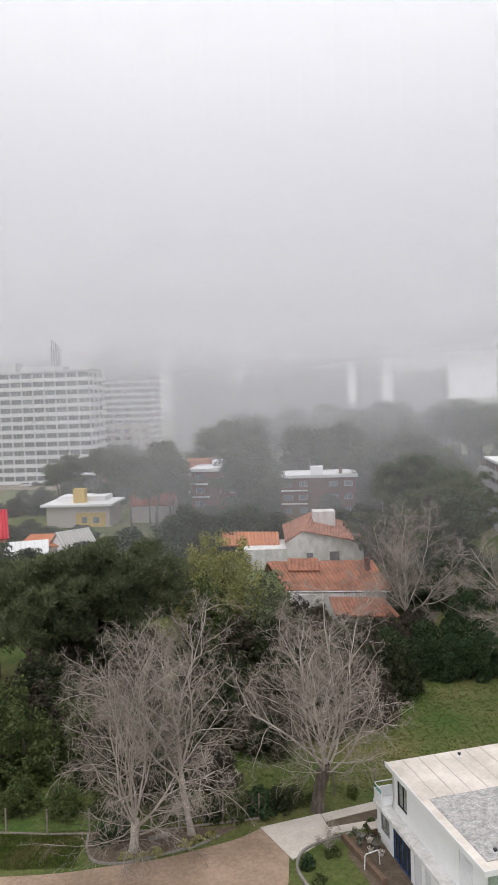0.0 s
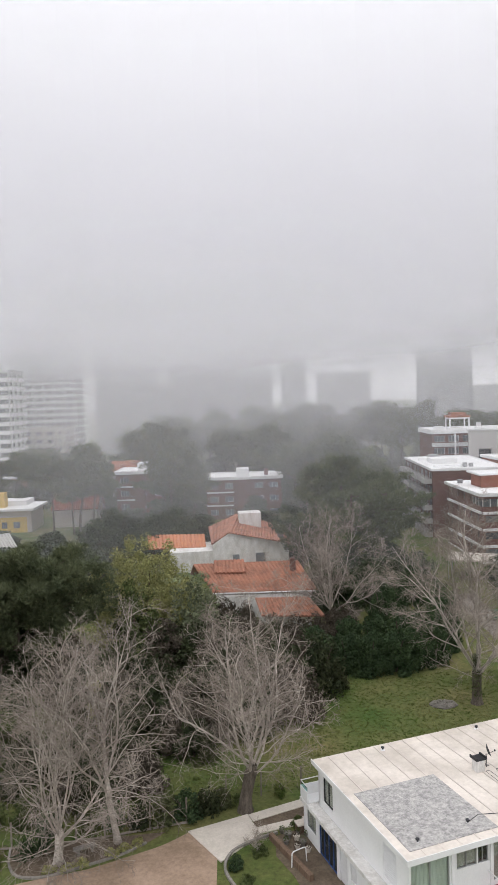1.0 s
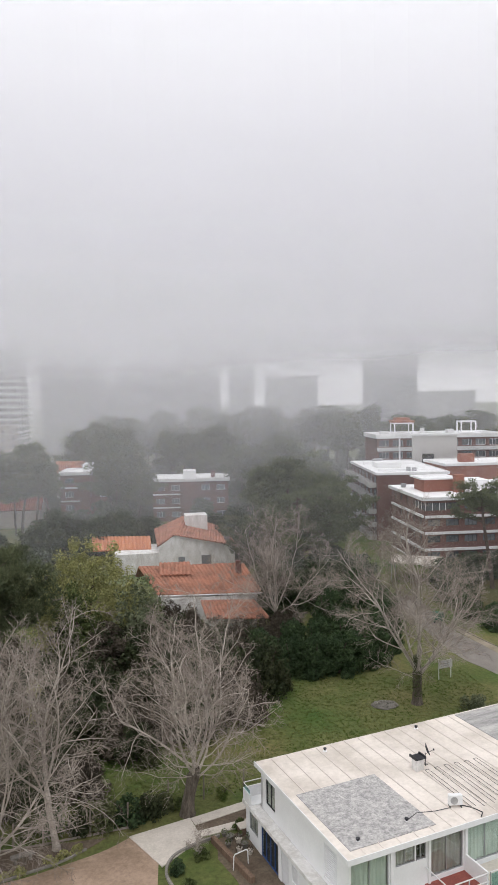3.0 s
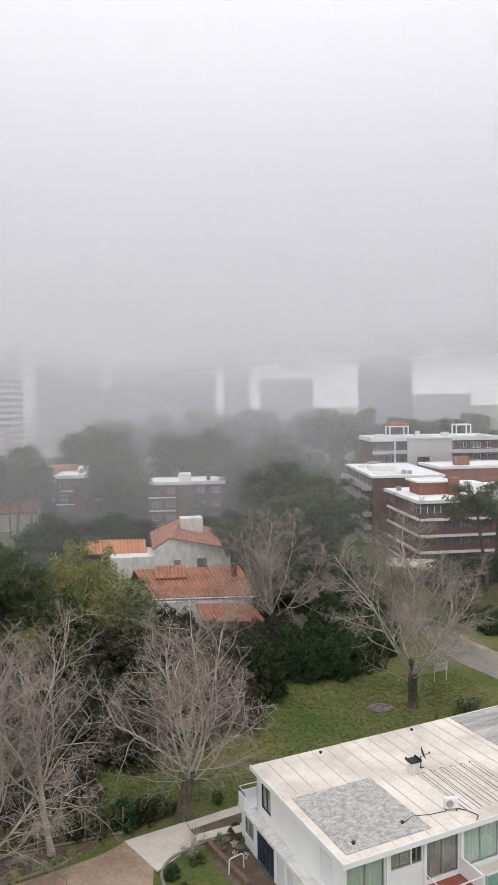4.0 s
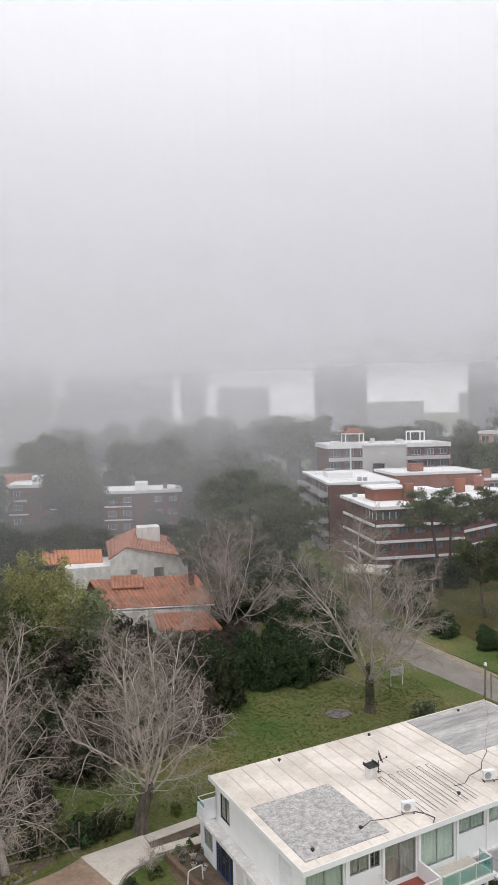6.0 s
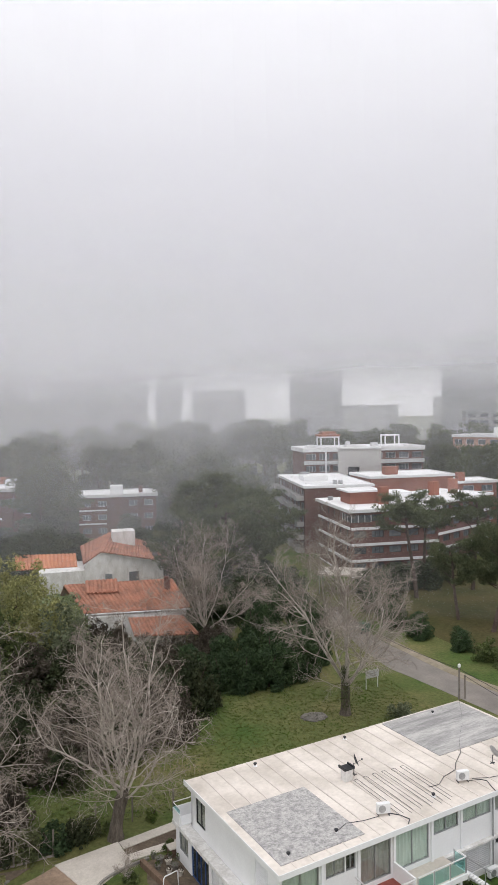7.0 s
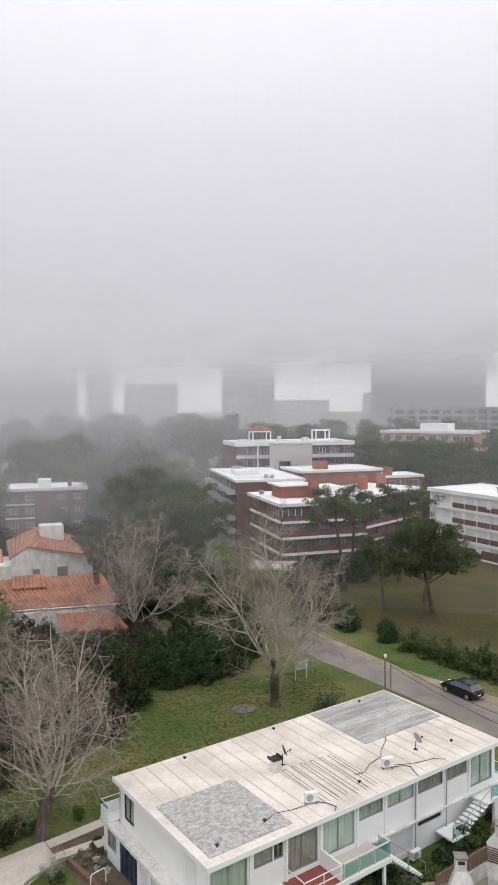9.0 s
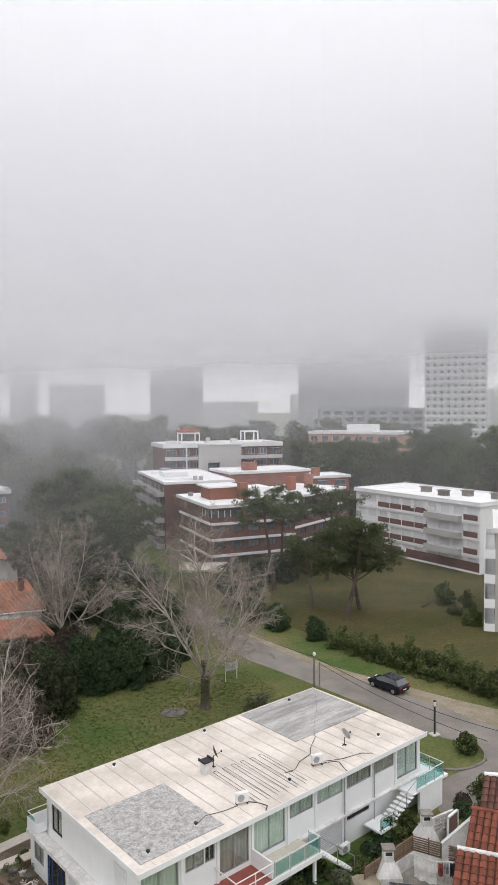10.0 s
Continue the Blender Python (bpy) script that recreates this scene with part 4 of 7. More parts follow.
tower("long grey block in fog", (232, 392), (262, 372), 18, 26, 2.95, M_MIDGREY, M_MIDGREY, 7, 2.8, 1.5)
tower("grey tower with glazed bays in fog", (258, 366), (281, 346), 18, 28, 2.95, M_MIDGREY, M_PALE, 5, 2.8, 1.5)
tower("white tower of flats with rows of small windows", (208.7, 246), (226.8, 228), 18, 22, 2.95, M_PALE, M_WHITE, 9, 1.3, 1.1, sill=1.1, side_bays=3, group="white towers", joined=False)
tower("long low glazed building beyond the pines", (180, 284), (222, 262), 16, 9, 2.95, M_MIDGREY, M_GREYWALL, 9, 3.4, 1.7, out=0.3)
tower("stepped pale blocks on the skyline", (300, 520), (335, 500), 16, 13, 2.95, M_PALE, M_PALE, 7, 2.6, 1.4)
tower("pale far tower in fog", (330, 360), (356, 338), 16, 13, 2.95, M_PALE, M_PALE, 5, 2.6, 1.4)
tower("beige block of small flats with balconies", (-60, 297), (-46.5, 291), 14, 6, 3.1, M_BEIGE, M_BEIGE, 3, 2.6, 1.5, out=0.9, group="low blocks", joined=False)


def brick_villa(label, p0, p1, depth, floors, fh, bays, raise_at=0.4):
    b, w = block_at("apartment_block", label, p0, p1, "brick flats")
    h = floors * fh
    core_and_roof(b, w, depth, h, M_DARK, M_WHITEROOF, over=0.45, parapet=0.25, thick=0.45)
    facade(b, (0, 0, 0), 0, w, floors, fh, 0, bays, M_BRICK, 1.9, 1.25, 1.0, None, bars=2, frame_mat=M_WHITEMETAL)
    part("band", solid(*[(0, -0.12, f * fh - 0.02, w * 0.36, -0.003, f * fh + 0.3) for f in range(1, floors)]), M_WHITE, b)
    facade(b, (w, 0.36, 0), 90, depth - 0.36, floors, fh, 0, 2, M_BRICK, 1.3, 1.1, 1.1, None)
    plain_sides(b, w, depth, h, M_BRICK, right=False)
    part("stair_bay", solid((w * raise_at, -0.7, 0, w * (raise_at + 0.17), -0.003, h - 0.05)), M_BRICK, b)
    part("roof_room", solid((w * raise_at, 2, h + 0.46, w * (raise_at + 0.17), 6, h + 2.3)), M_WHITE, b)
    part("chimney", solid((w * 0.78, 4, h + 0.46, w * 0.78 + 0.9, 5, h + 2.0), bevel=0.03), M_BRICK, b)
    return b


brick_villa("dark brick block with white roof edge and windows", (7.1, 170), (24.6, 168.2), 11, 3, 3.1, 5)
brick_villa("dark brick block with white roof among pines", (-13.5, 166), (-2.0, 164.5), 10, 4, 3.0, 3)
gable_house("house", "red-roofed house behind the brick block", (-16, 186, 0), 0, 14, 9, 10.5, 13.0, M_BEIGE, M_TILE_OLD)
gable_house("house", "orange-roofed house glimpsed among foggy pines", (36, 236, 0), -8, 15, 10, 8, 11.5, M_BEIGE, M_ORANGE)

# brick flats with grey balconies on the long face
bA, wA = block_at("apartment_block", "dark brick block with grey stacked balconies", (49.3, 135.0), (63.2, 133.1), "brick flats")
core_and_roof(bA, wA, 28, 13.0, M_DARK, M_WHITEROOF, over=0.3, parapet=0.15, thick=0.35)
facade(bA, (0, 0, 0), 0, wA, 5, 2.6, 0, 3, M_BRICK, 1.0, 1.0, 1.2, None, skip=(0, 1, 2))
facade(bA, (0, 28, 0), -90, 27.6, 5, 2.6, 0, 7, M_BRICK, 2.8, 1.9, 0.3, None)
BAY = 27.6 / 7
slab = part("balcony", solid((0.2, -1.5, 0.0, BAY - 0.5, -0.003, 0.14), (0.2, -1.5, 0.14, BAY - 0.5, -1.4, 1.0), (0.2, -1.4, 0.14, 0.3, -0.003, 1.0), (BAY - 0.6, -1.4, 0.14, BAY - 0.5, -0.003, 1.0)), M_GREYWALL, bA, "grey concrete balcony")
for f in range(5):
    for k in range(7):
        m = pose(0, 28, 0, 0, 0, -90) @ pose(BAY * k, 0.25 * (k % 2), 2.6 * f + 0.05)
        if f == k == 0:
            slab.matrix_basis = m
        else:
            o = slab.copy()
            scene.collection.objects.link(o)
            o.matrix_basis = m
plain_sides(bA, wA, 28, 12.9, M_BRICK, left=False)
part("roof_room", solid((2.2, 11, 13.36, 7.5, 16, 14.4), bevel=0.05), M_WHITEROOF, bA)
part("roof_kerb", solid((1.0, 4.0, 13.36, 8.5, 4.3, 13.75), (1.0, 19.0, 13.36, 9, 19.3, 13.9)), M_WHITEROOF, bA)
part("roof_tank", lathe_ring(1.2, 1.1), M_GREYMETAL, bA).location = (4.5, 20.5, 13.36)
part("air_units", solid((6.6, 3.0, 13.36, 7.4, 3.5, 14.2), (7.8, 3.0, 13.36, 8.6, 3.5, 14.1), bevel=0.03), M_GREYMETAL, bA)

# brick flats with white bands, and their wing
def banded(label, p0, p1, depth, bays, corner=False):
    b, w = block_at("apartment_block", label, p0, p1, "brick flats")
    core_and_roof(b, w, depth, 11.0, M_DARK, M_WHITEROOF, over=0.6, parapet=0.0, thick=0.55)
    facade(b, (0, 0, 0), 0, w, 4, 2.75, 0, bays, M_BRICK, 2.2, 1.15, 1.15, M_WHITE, (-0.22, 0.2), 0.25, bars=2, frame_mat=M_DARKMETAL)
    facade(b, (0, depth, 0), -90, depth - 0.36, 4, 2.75, 0, 5, M_BRICK, 1.0, 1.15, 1.15, M_WHITE, (-0.22, 0.2), 0.25, frame_mat=M_DARKMETAL)
    plain_sides(b, w, depth, 10.9, M_BRICK, left=False)
    return b


bB = banded("red-brown brick block with white floor bands", (49.3, 112.5), (65.2, 111.5), 17.4, 5)
part("corner_glazing", solid((0.05, -0.06, 9.3, 3.6, -0.004, 10.5), (-0.06, -0.05, 9.3, -0.004, 4.2, 10.5)), M_FARPANE, bB, "dark corner window band")
part("corner_mullion", solid(*[(x, -0.1, 9.3, x + 0.1, -0.062, 10.5) for x in (0.0, 1.2, 2.4, 3.5)], *[(-0.1, y, 9.3, -0.062, y + 0.1, 10.5) for y in (1.3, 2.7, 4.1)]), M_WHITEMETAL, bB)
part("roof_room", solid((2.2, 6.5, 11.56, 7.6, 11.5, 13.7)), M_REDBRICK, bB, "orange-red brick roof room")
part("roof_slab", solid((1.6, 5.9, 13.71, 8.4, 12.2, 14.0)), M_WHITEROOF, bB)
part("chimney", solid((7.2, 4.6, 11.56, 8.8, 6.0, 14.6), bevel=0.04), M_REDBRICK, bB)
part("roof_room", solid((9.6, 8, 11.56, 14.8, 13, 13.2)), M_WHITEROOF, bB)
part("roof_vent", solid((0.6, 13.5, 11.56, 1.4, 14.2, 12.3), bevel=0.04), M_GREYMETAL, bB)
bW = banded("brick wing with white floor bands behind the pines", (66.4, 116.2), (85.0, 125.8), 12, 6)
part("chimney", solid((9.0, 5, 11.56, 10.8, 6.4, 14.2), bevel=0.04), M_REDBRICK, bW)
part("chimney", solid((14.5, 4, 11.56, 15.9, 5.4, 14.4), bevel=0.04), M_REDBRICK, bW)

bR, wR = block_at("apartment_block", "orange-red brick block with a white roof", (66.0, 140), (85.0, 139), "brick flats")
core_and_roof(bR, wR, 12, 13.8, M_DARK, M_WHITEROOF, over=0.3, parapet=0.2)
facade(bR, (0, 0, 0), 0, wR, 5, 2.76, 0, 6, M_REDBRICK, 1.4, 1.2, 1.1, None, skip=(0, 1, 2, 3, 4, 5))
plain_sides(bR, wR, 12, 13.7, M_REDBRICK)
part("chimney", solid((5, 4, 14.16, 8.0, 6, 15.9), bevel=0.04), M_REDBRICK, bR)
bR2, wR2 = block_at("apartment_block", "low orange-red brick wing with a white roof", (84.5, 136), (93, 135), "brick flats")
core_and_roof(bR2, wR2, 8, 12.4, M_DARK, M_WHITEROOF, over=0.3, parapet=0.2)
facade(bR2, (0, 0, 0), 0, wR2, 4, 3.1, 0, 2, M_REDBRICK, 2.6, 1.3, 1.3, None)
plain_sides(bR2, wR2, 8, 12.3, M_REDBRICK)
part("chimney", solid((0.5, 1.5, 12.76, 2.1, 3.0, 14.6), bevel=0.04), M_REDBRICK, bR2)

# grey concrete flats further back
bG, wG = block_at("apartment_block", "brick and concrete block with long white balconies", (62.8, 172), (94, 168), "brick flats")
core_and_roof(bG, wG, 14, 18.0, M_DARK, M_WHITEROOF, over=0.4, parapet=0.7)
facade(bG, (0, 0, 0), 0, wG, 6, 3.0, 0, 9, M_BRICK, 2.6, 1.5, 1.0, M_PALE, (0.1, 0.8), 0.9, bars=2)
plain_sides(bG, wG, 14, 17.9, M_BRICK)
def roof_frame(b, x0, x1, y0, y1, z0, z1, t=0.28):
    """An open concrete frame on a low kerb."""
    for x in (x0, x1 - t):
        for y in (y0, y1 - t):
            part("frame_post", solid((x, y, z0, x + t, y + t, z1)), M_WHITE, b)
    part("frame_beam", solid((x0, y0, z1, x1, y0 + t, z1 + 0.35), (x0, y1 - t, z1, x1, y1, z1 + 0.35), (x0, y0 + t, z1, x0 + t, y1 - t, z1 + 0.35), (x1 - t, y0 + t, z1, x1, y1 - t, z1 + 0.35)), M_WHITE, b)
    part("frame_base", solid((x0 + t, y0 + t, z0, x1 - t, y1 - t, z0 + 0.8)), M_WHITE, b)


roof_frame(bG, 5.2, 10.2, 3.5, 8.0, 18.36, 21.4)
part("tiled_cap", solid((5.0, 3.3, 21.76, 10.4, 8.2, 22.3), (5.8, 4.2, 22.31, 9.4, 7.2, 23.0)), M_TILE_OLD, bG, "faded terracotta cap")
roof_frame(bG, 22.4, 26.4, 3.5, 7.0, 18.36, 21.6)
part("roof_clutter", solid((12, 3, 18.36, 17, 6, 19.3), (18.5, 2, 18.36, 20, 4, 20.0), (2, 4, 18.36, 4, 7, 19.6), (28, 3, 18.36, 30, 5, 19.2), (13, 7, 18.36, 14, 8, 20.2)), M_PALE, bG)
part("pillar", solid((5.2, -1.05, 0, 5.6, -0.92, 18.0)), M_WHITE, bG)
bS, wS = block_at("stair_tower", "grey concrete stair tower with a tall dark slot", (67.0, 159.8), (76.4, 156.2), "brick flats")
part("wall", pierced(wS, 0, 19.2, 0, 6, [(2.2, 5.0, 9, 15.0), (2.2, 5.0, 3, 7.0)]), M_GREYWALL, bS)
part("roof", solid((-0.3, -0.3, 19.2, wS + 0.3, 6.3, 19.5)), M_PALE, bS)
part("pane", solid((2.2, 3.0, 3, 5.0, 3.1, 7.0), (2.2, 3.0, 9, 5.0, 3.1, 15.0)), M_FARPANE, bS)

# white four-storey flats behind the communal lawn
bWh, wWh = block_at("apartment_block", "white four-storey flats with brown brick panels", (84.0, 119.4), (87.8, 89.6), "white flats")
core_and_roof(bWh, wWh, 14, 11.4, M_DARK, M_WHITEROOF, over=0.35, parapet=0.35)
facade(bWh, (0, 0, 0), 0, wWh, 4, 2.85, 0, 10, M_WHITE, 2.2, 1.5, 1.0, M_WHITE, (-0.1, 0.35), 0.12, pane_mat=M_SHUTTER)
facade(bWh, (wWh, 0.36, 0), 90, 13.6, 4, 2.85, 0, 3, M_WHITE, 1.2, 1.2, 1.1, None, skip=(0, 1, 2))
plain_sides(bWh, wWh, 14, 11.3, M_WHITE, right=False)
panel = part("brick_panel", solid((0, -0.06, 0.25, 2.9, -0.003, 1.3)), M_BRICK, bWh)
panel.location = (9.3, 0, 2.85)
for f in (1, 2, 3):
    for x in (6.2, 9.3, 12.5, 15.6, 26.7):
        if (f, x) != (1, 9.3):
            again(panel, (x, 0, 2.85 * f))
part("brick_panel", solid((0, -0.05, 0, wWh, -0.003, 1.9)), M_BRICK, bWh, "brown brick ground floor")
bal = part("balcony", solid((0, -1.2, -0.1, 7.6, -0.13, 0.1), (0, -1.2, 0.1, 7.6, -1.08, 0.95), (0, -1.08, 0.1, 0.1, -0.13, 0.95), (7.5, -1.08, 0.1, 7.6, -0.13, 0.95)), M_GREYWALL, bWh)
bal.location = (18.8, 0, 2.85)
for f in (2, 3):
    again(bal, (18.8, 0, 2.85 * f))
vent = part("roof_vent", solid((-0.9, -0.6, 0, 0.9, 0.6, 0.9), (-1.1, -0.8, 0.9, 1.1, 0.8, 1.05)), M_STONE, bWh)
vent.location = (12, 7, 11.76)
for x, y in ((18, 5), (21, 8), (27, 8.5)):
    again(vent, (x, y, 11.76))
acu = part("air_unit", solid((-0.45, -0.5, 0, 0.45, -0.14, 0.65), bevel=0.03), M_WHITEMETAL, bWh)
acu.location = (15.5, 0, 9.6)
for x, z in ((20, 9.6), (13.2, 1.3), (24.8, 3.2), (18.9, 9.7)):
    again(acu, (x, 0, z))

bE, wE = block_at("apartment_block", "white flats with deep balconies and a brick base", (78.9, 77.6), (67.1, 65.8), "white flats")
core_and_roof(bE, wE, 14, 12.4, M_DARK, M_WHITEROOF, over=0.3, parapet=0.3)
facade(bE, (0, 0, 0), 0, wE, 4, 3.1, 0, 4, M_GREYWALL, 2.6, 1.7, 0.9, M_WHITE, (0.12, 0.95), 1.3)
plain_sides(bE, wE, 14, 12.3, M_WHITE)

bP, wP = block_at("apartment_block", "salmon terraced flats beyond the pines", (124, 203), (141, 178), "salmon flats")
core_and_roof(bP, wP, 14, 19.5, M_DARK, M_WHITEROOF, parapet=0.5)
facade(bP, (0, 0, 0), 0, wP, 6, 3.25, 0, 8, M_PINK, 2.4, 1.6, 1.0, M_PINK, (0.1, 0.9), 0.9)
plain_sides(bP, wP, 14, 19.4, M_PINK)
part("plant_room", solid((12, 3, 19.9, 21, 9, 22.5)), M_WHITE, bP)

# ---- houses ----
# the low house with terracotta roofs among the bare trees
OH = thing("house", (0, 0, 0), 0, "rambling white house with weathered terracotta roofs", "house", "houses")
part("wall", solid((4.9, 91.6, 0, 17.0, 98.6, 2.9), (9.9, 86.6, 0, 15.9, 91.59, 1.85)), M_STAINED, OH, "stained white wall")
rm = bmesh.new()
tiled_plane(rm, (4.2, 92.4, 3.25), (17.6, 90.8, 3.25), (16.3, 97.6, 5.6), (1.9, 98.8, 5.6), 0.5)
part("roof_slope", rm, M_TILE_OLD, OH)
rm = bmesh.new()
tiled_plane(rm, (17.6, 102.5, 3.2), (1.5, 103.5, 3.2), (1.9, 98.8, 5.6), (16.3, 97.6, 5.6), 0.5)
part("roof_slope", rm, M_TILE_OLD, OH)
rm = bmesh.new()
tiled_plane(rm, (9.6, 85.6, 1.9), (17.2, 83.8, 1.9), (16.2, 89.4, 2.75), (9.4, 90.4, 2.75), 0.5)
part("roof_slope", rm, M_TILE_OLD, OH)
rm = bmesh.new()
tiled_plane(rm, (4.6, 96.0, 4.95), (8.8, 95.5, 4.95), (8.9, 98.4, 6.0), (4.7, 98.7, 6.0), 0.5)
part("dormer_roof", rm, M_TILE_OLD, OH)
part("dormer_wall", solid((5.0, 96.3, 3.8, 8.4, 98.4, 4.85)), M_STAINED, OH)
part("gutter", rods(((4.2, 92.2, 3.2), (17.6, 90.6, 3.2)), r=0.09), M_WHITEMETAL, OH)
part("chimney", solid((14.8, 95.2, 3.5, 15.5, 95.9, 6.5), bevel=0.03), M_BRICK, OH)
UH = thing("house", (0, 0, 0), 0, "white house with an orange hipped roof and broad chimney", "house", "houses")
part("wall", solid((6.6, 118.4, 0, 17.6, 131, 4.6), (-1.5, 118.0, 0, 6.59, 126, 3.4)), M_STAINED, UH, "stained white wall")
for a, b, c, d in (((5.4, 118.6, 4.3), (8.2, 117.6, 6.3), (10.8, 130, 7.4), (5.6, 134, 4.5)), ((8.2, 117.6, 6.3), (18.6, 116.6, 4.2), (19.4, 129.5, 4.6), (10.8, 130, 7.4))):
    rm = bmesh.new()
    tiled_plane(rm, a, b, c, d, 0.5)
    part("roof_slope", rm, M_TILE_OLD, UH)
rm = bmesh.new()
tiled_plane(rm, (-5.0, 122.0, 3.4), (4.6, 121.2, 3.4), (4.6, 126, 4.7), (-5.4, 128, 4.7), 0.6)
part("roof_slope", rm, M_ORANGE, UH, "bright orange roof slope")
gw = bmesh.new()
tri = [[gw.verts.new((x, y, z)) for x, z in ((5.6, 0), (18.2, 0), (18.2, 4.1), (8.2, 6.2), (5.6, 4.2))] for y in (117.9, 118.3)]
gw.faces.new(tri[0])
gw.faces.new(tri[1][::-1])
for i in range(5):
    gw.faces.new((tri[0][i], tri[1][i], tri[1][(i + 1) % 5], tri[0][(i + 1) % 5]))
bmesh.ops.recalc_face_normals(gw, faces=gw.faces[:])
part("gable_wall", gw, M_STAINED, UH, "stained white gable wall")
part("window", solid((8.8, 117.8, 1.4, 9.9, 117.88, 2.6)), M_FARPANE, UH)
part("window", solid((12.6, 117.8, 1.2, 14.2, 117.88, 2.7)), M_FARPANE, UH)
part("chimney", solid((10.6, 124, 4.5, 14.4, 127.0, 8.4), bevel=0.05), M_STAINED, UH, "broad streaked white chimney")
part("chimney", solid((16.6, 119.0, 3.5, 17.5, 120.0, 6.9), bevel=0.03), M_STONE, UH)

gable_house("house", "small house with a bright red roof", (-52.5, 126, 0), 20, 9, 9, 5.0, 9.2, M_ORANGE, M_REDPAINT)
lowr = thing("outbuilding", (-39.8, 122.5, 0), -4, "low outbuilding with a terracotta roof", "outbuilding", "outbuildings")
part("wall", solid((0, 0, 0, 9.5, 6, 4.3)), M_BEIGE, lowr)
rm = bmesh.new()
tiled_plane(rm, (-0.4, -0.4, 4.4), (9.9, -0.4, 4.4), (9.9, 6.4, 5.3), (-0.4, 6.4, 5.3), 0.5)
part("roof_slope", rm, M_ORANGE, lowr)
gable_house("shed", "white-roofed shed beside the pines", (-38.6, 112.5, 0), 14, 6, 5, 4.8, 6.4, M_WHITE, M_WHITEROOF, "outbuildings")
gable_house("house", "grey-roofed house with a white gable", (-31, 119.5, 0), 40, 5.5, 6, 4.2, 6.6, M_WHITE, M_GREYWALL)
YH = thing("house", (-47.5, 167.0, 0), -5, "white-roofed house with an ochre chimney block", "house", "houses")
part("wall", solid((0, 0, 0, 15, 10, 5.0)), M_BEIGE, YH)
part("roof", solid((-0.8, -1.5, 5.0, 16.0, 10.5, 5.5), (1.5, 4, 5.51, 13, 10, 6.6)), M_WHITEROOF, YH)
part("chimney", solid((6.2, 1.0, 5.51, 8.9, 3.2, 8.8), bevel=0.05), M_YELLOW, YH, "ochre chimney block")
part("front_wall", solid((7, -0.12, 0, 14, -0.003, 3.4)), M_YELLOW, YH, "ochre wall panel")
part("window", solid((8.4, -0.2, 1.0, 9.6, -0.13, 2.4)), M_FARPANE, YH)
part("window", solid((11.0, -0.2, 1.0, 12.4, -0.13, 2.4)), M_FARPANE, YH)
gable_house("house", "terracotta-roofed house before the pines", (-28.5, 170, 0), -4, 10, 9, 4.2, 7.4, M_BEIGE, M_TILE)
for at, size, lab in (((-52, 262), (14, 9, 5.4), "flat white-roofed hall by the tower"), ((-46, 238), (12, 8, 4.6), "flat white-roofed store by the parking yard"), ((-62, 250), (16, 8, 4.0), "low brick annexe with a pale roof")):
    hl = thing("hall", (*at, 0), -6, lab, "building", "low halls")
    part("wall", solid((0, 0, 0, size[0], size[1], size[2])), M_BEIGE if size[0] < 16 else M_PINK, hl)
    part("roof", solid((-0.6, -0.6, size[2], size[0] + 0.6, size[1] + 0.6, size[2] + 0.5)), M_WHITEROOF, hl)
cp = thing("carport", (39.9, 104.2, 0), -28, "flat pale carport roof on thin posts", "carport")
part("roof", solid((0, 0, 2.85, 7.4, 5.6, 3.05)), M_CONCRETE, cp)
for x in (0.2, 7.1):
    for y in (0.2, 5.3):
        part("post", solid((x, y, -0.1, x + 0.12, y + 0.12, 2.85)), M_GREYMETAL, cp)
sd = thing("shed", (23.6, 105.4, 0), 26, "long grey garden shed with a flat roof", "shed")
part("wall", solid((0, 0, 0, 8.8, 4, 2.2)), M_WOOD, sd)
part("roof", solid((-0.3, -0.3, 2.2, 9.1, 4.3, 2.4)), M_GREYWALL, sd)
setting("parking", prism([(-92, 252), (-62, 243), (-58, 268), (-92, 272)], -0.05, 0.03), M_SAND, "bare sandy parking yard", "parking")

# ---- trees ----
bare_tree("pale bare plane tree with a stout ridged trunk", (3.81, 47.82, 0), 3, 15.6, 60, 3.2, 0.42, 10, 0.3, (0.03, 0), 1.1)
bare_tree("slender bare tree with a crooked pale trunk", (-4.59, 45.55, 0), 11, 16.2, 34, 4.2, 0.2, 5, 0.25, (-0.06, 0.02), 0.9, 0.1)
bare_tree("many-stemmed bare tree with drooping twigs", (-8.12, 43.98, 0), 8, 15.2, 46, 2.0, 0.28, 9, 1.0, (-0.03, 0), 1.0, 0.075)
T4 = bare_tree("tall bare tree beside the road with a dark trunk", (26.16, 61.48, 0), 21, 19.0, 54, 3.4, 0.42, 9, 0.15, (0.02, 0), 1.8, 0.12)
rsi = np.random.RandomState(31)
iv, jf = leaves(rsi, [(0.05 * math.sin(k), 0.05 * math.cos(k), 0.35 * k) for k in range(13)], [0.5 - 0.012 * k for k in range(13)], 90, 0.1)
raw_mesh("ivy", iv.tolist(), jf.tolist(), M_IVY, T4, "dull green ivy round the trunk")
bare_tree("bare tree behind the terracotta house", (18.6, 86.5, 0), 33, 16.0, 58, 2.2, 0.32, 9, 0.1, (0, 0), 1.6, 0.1)

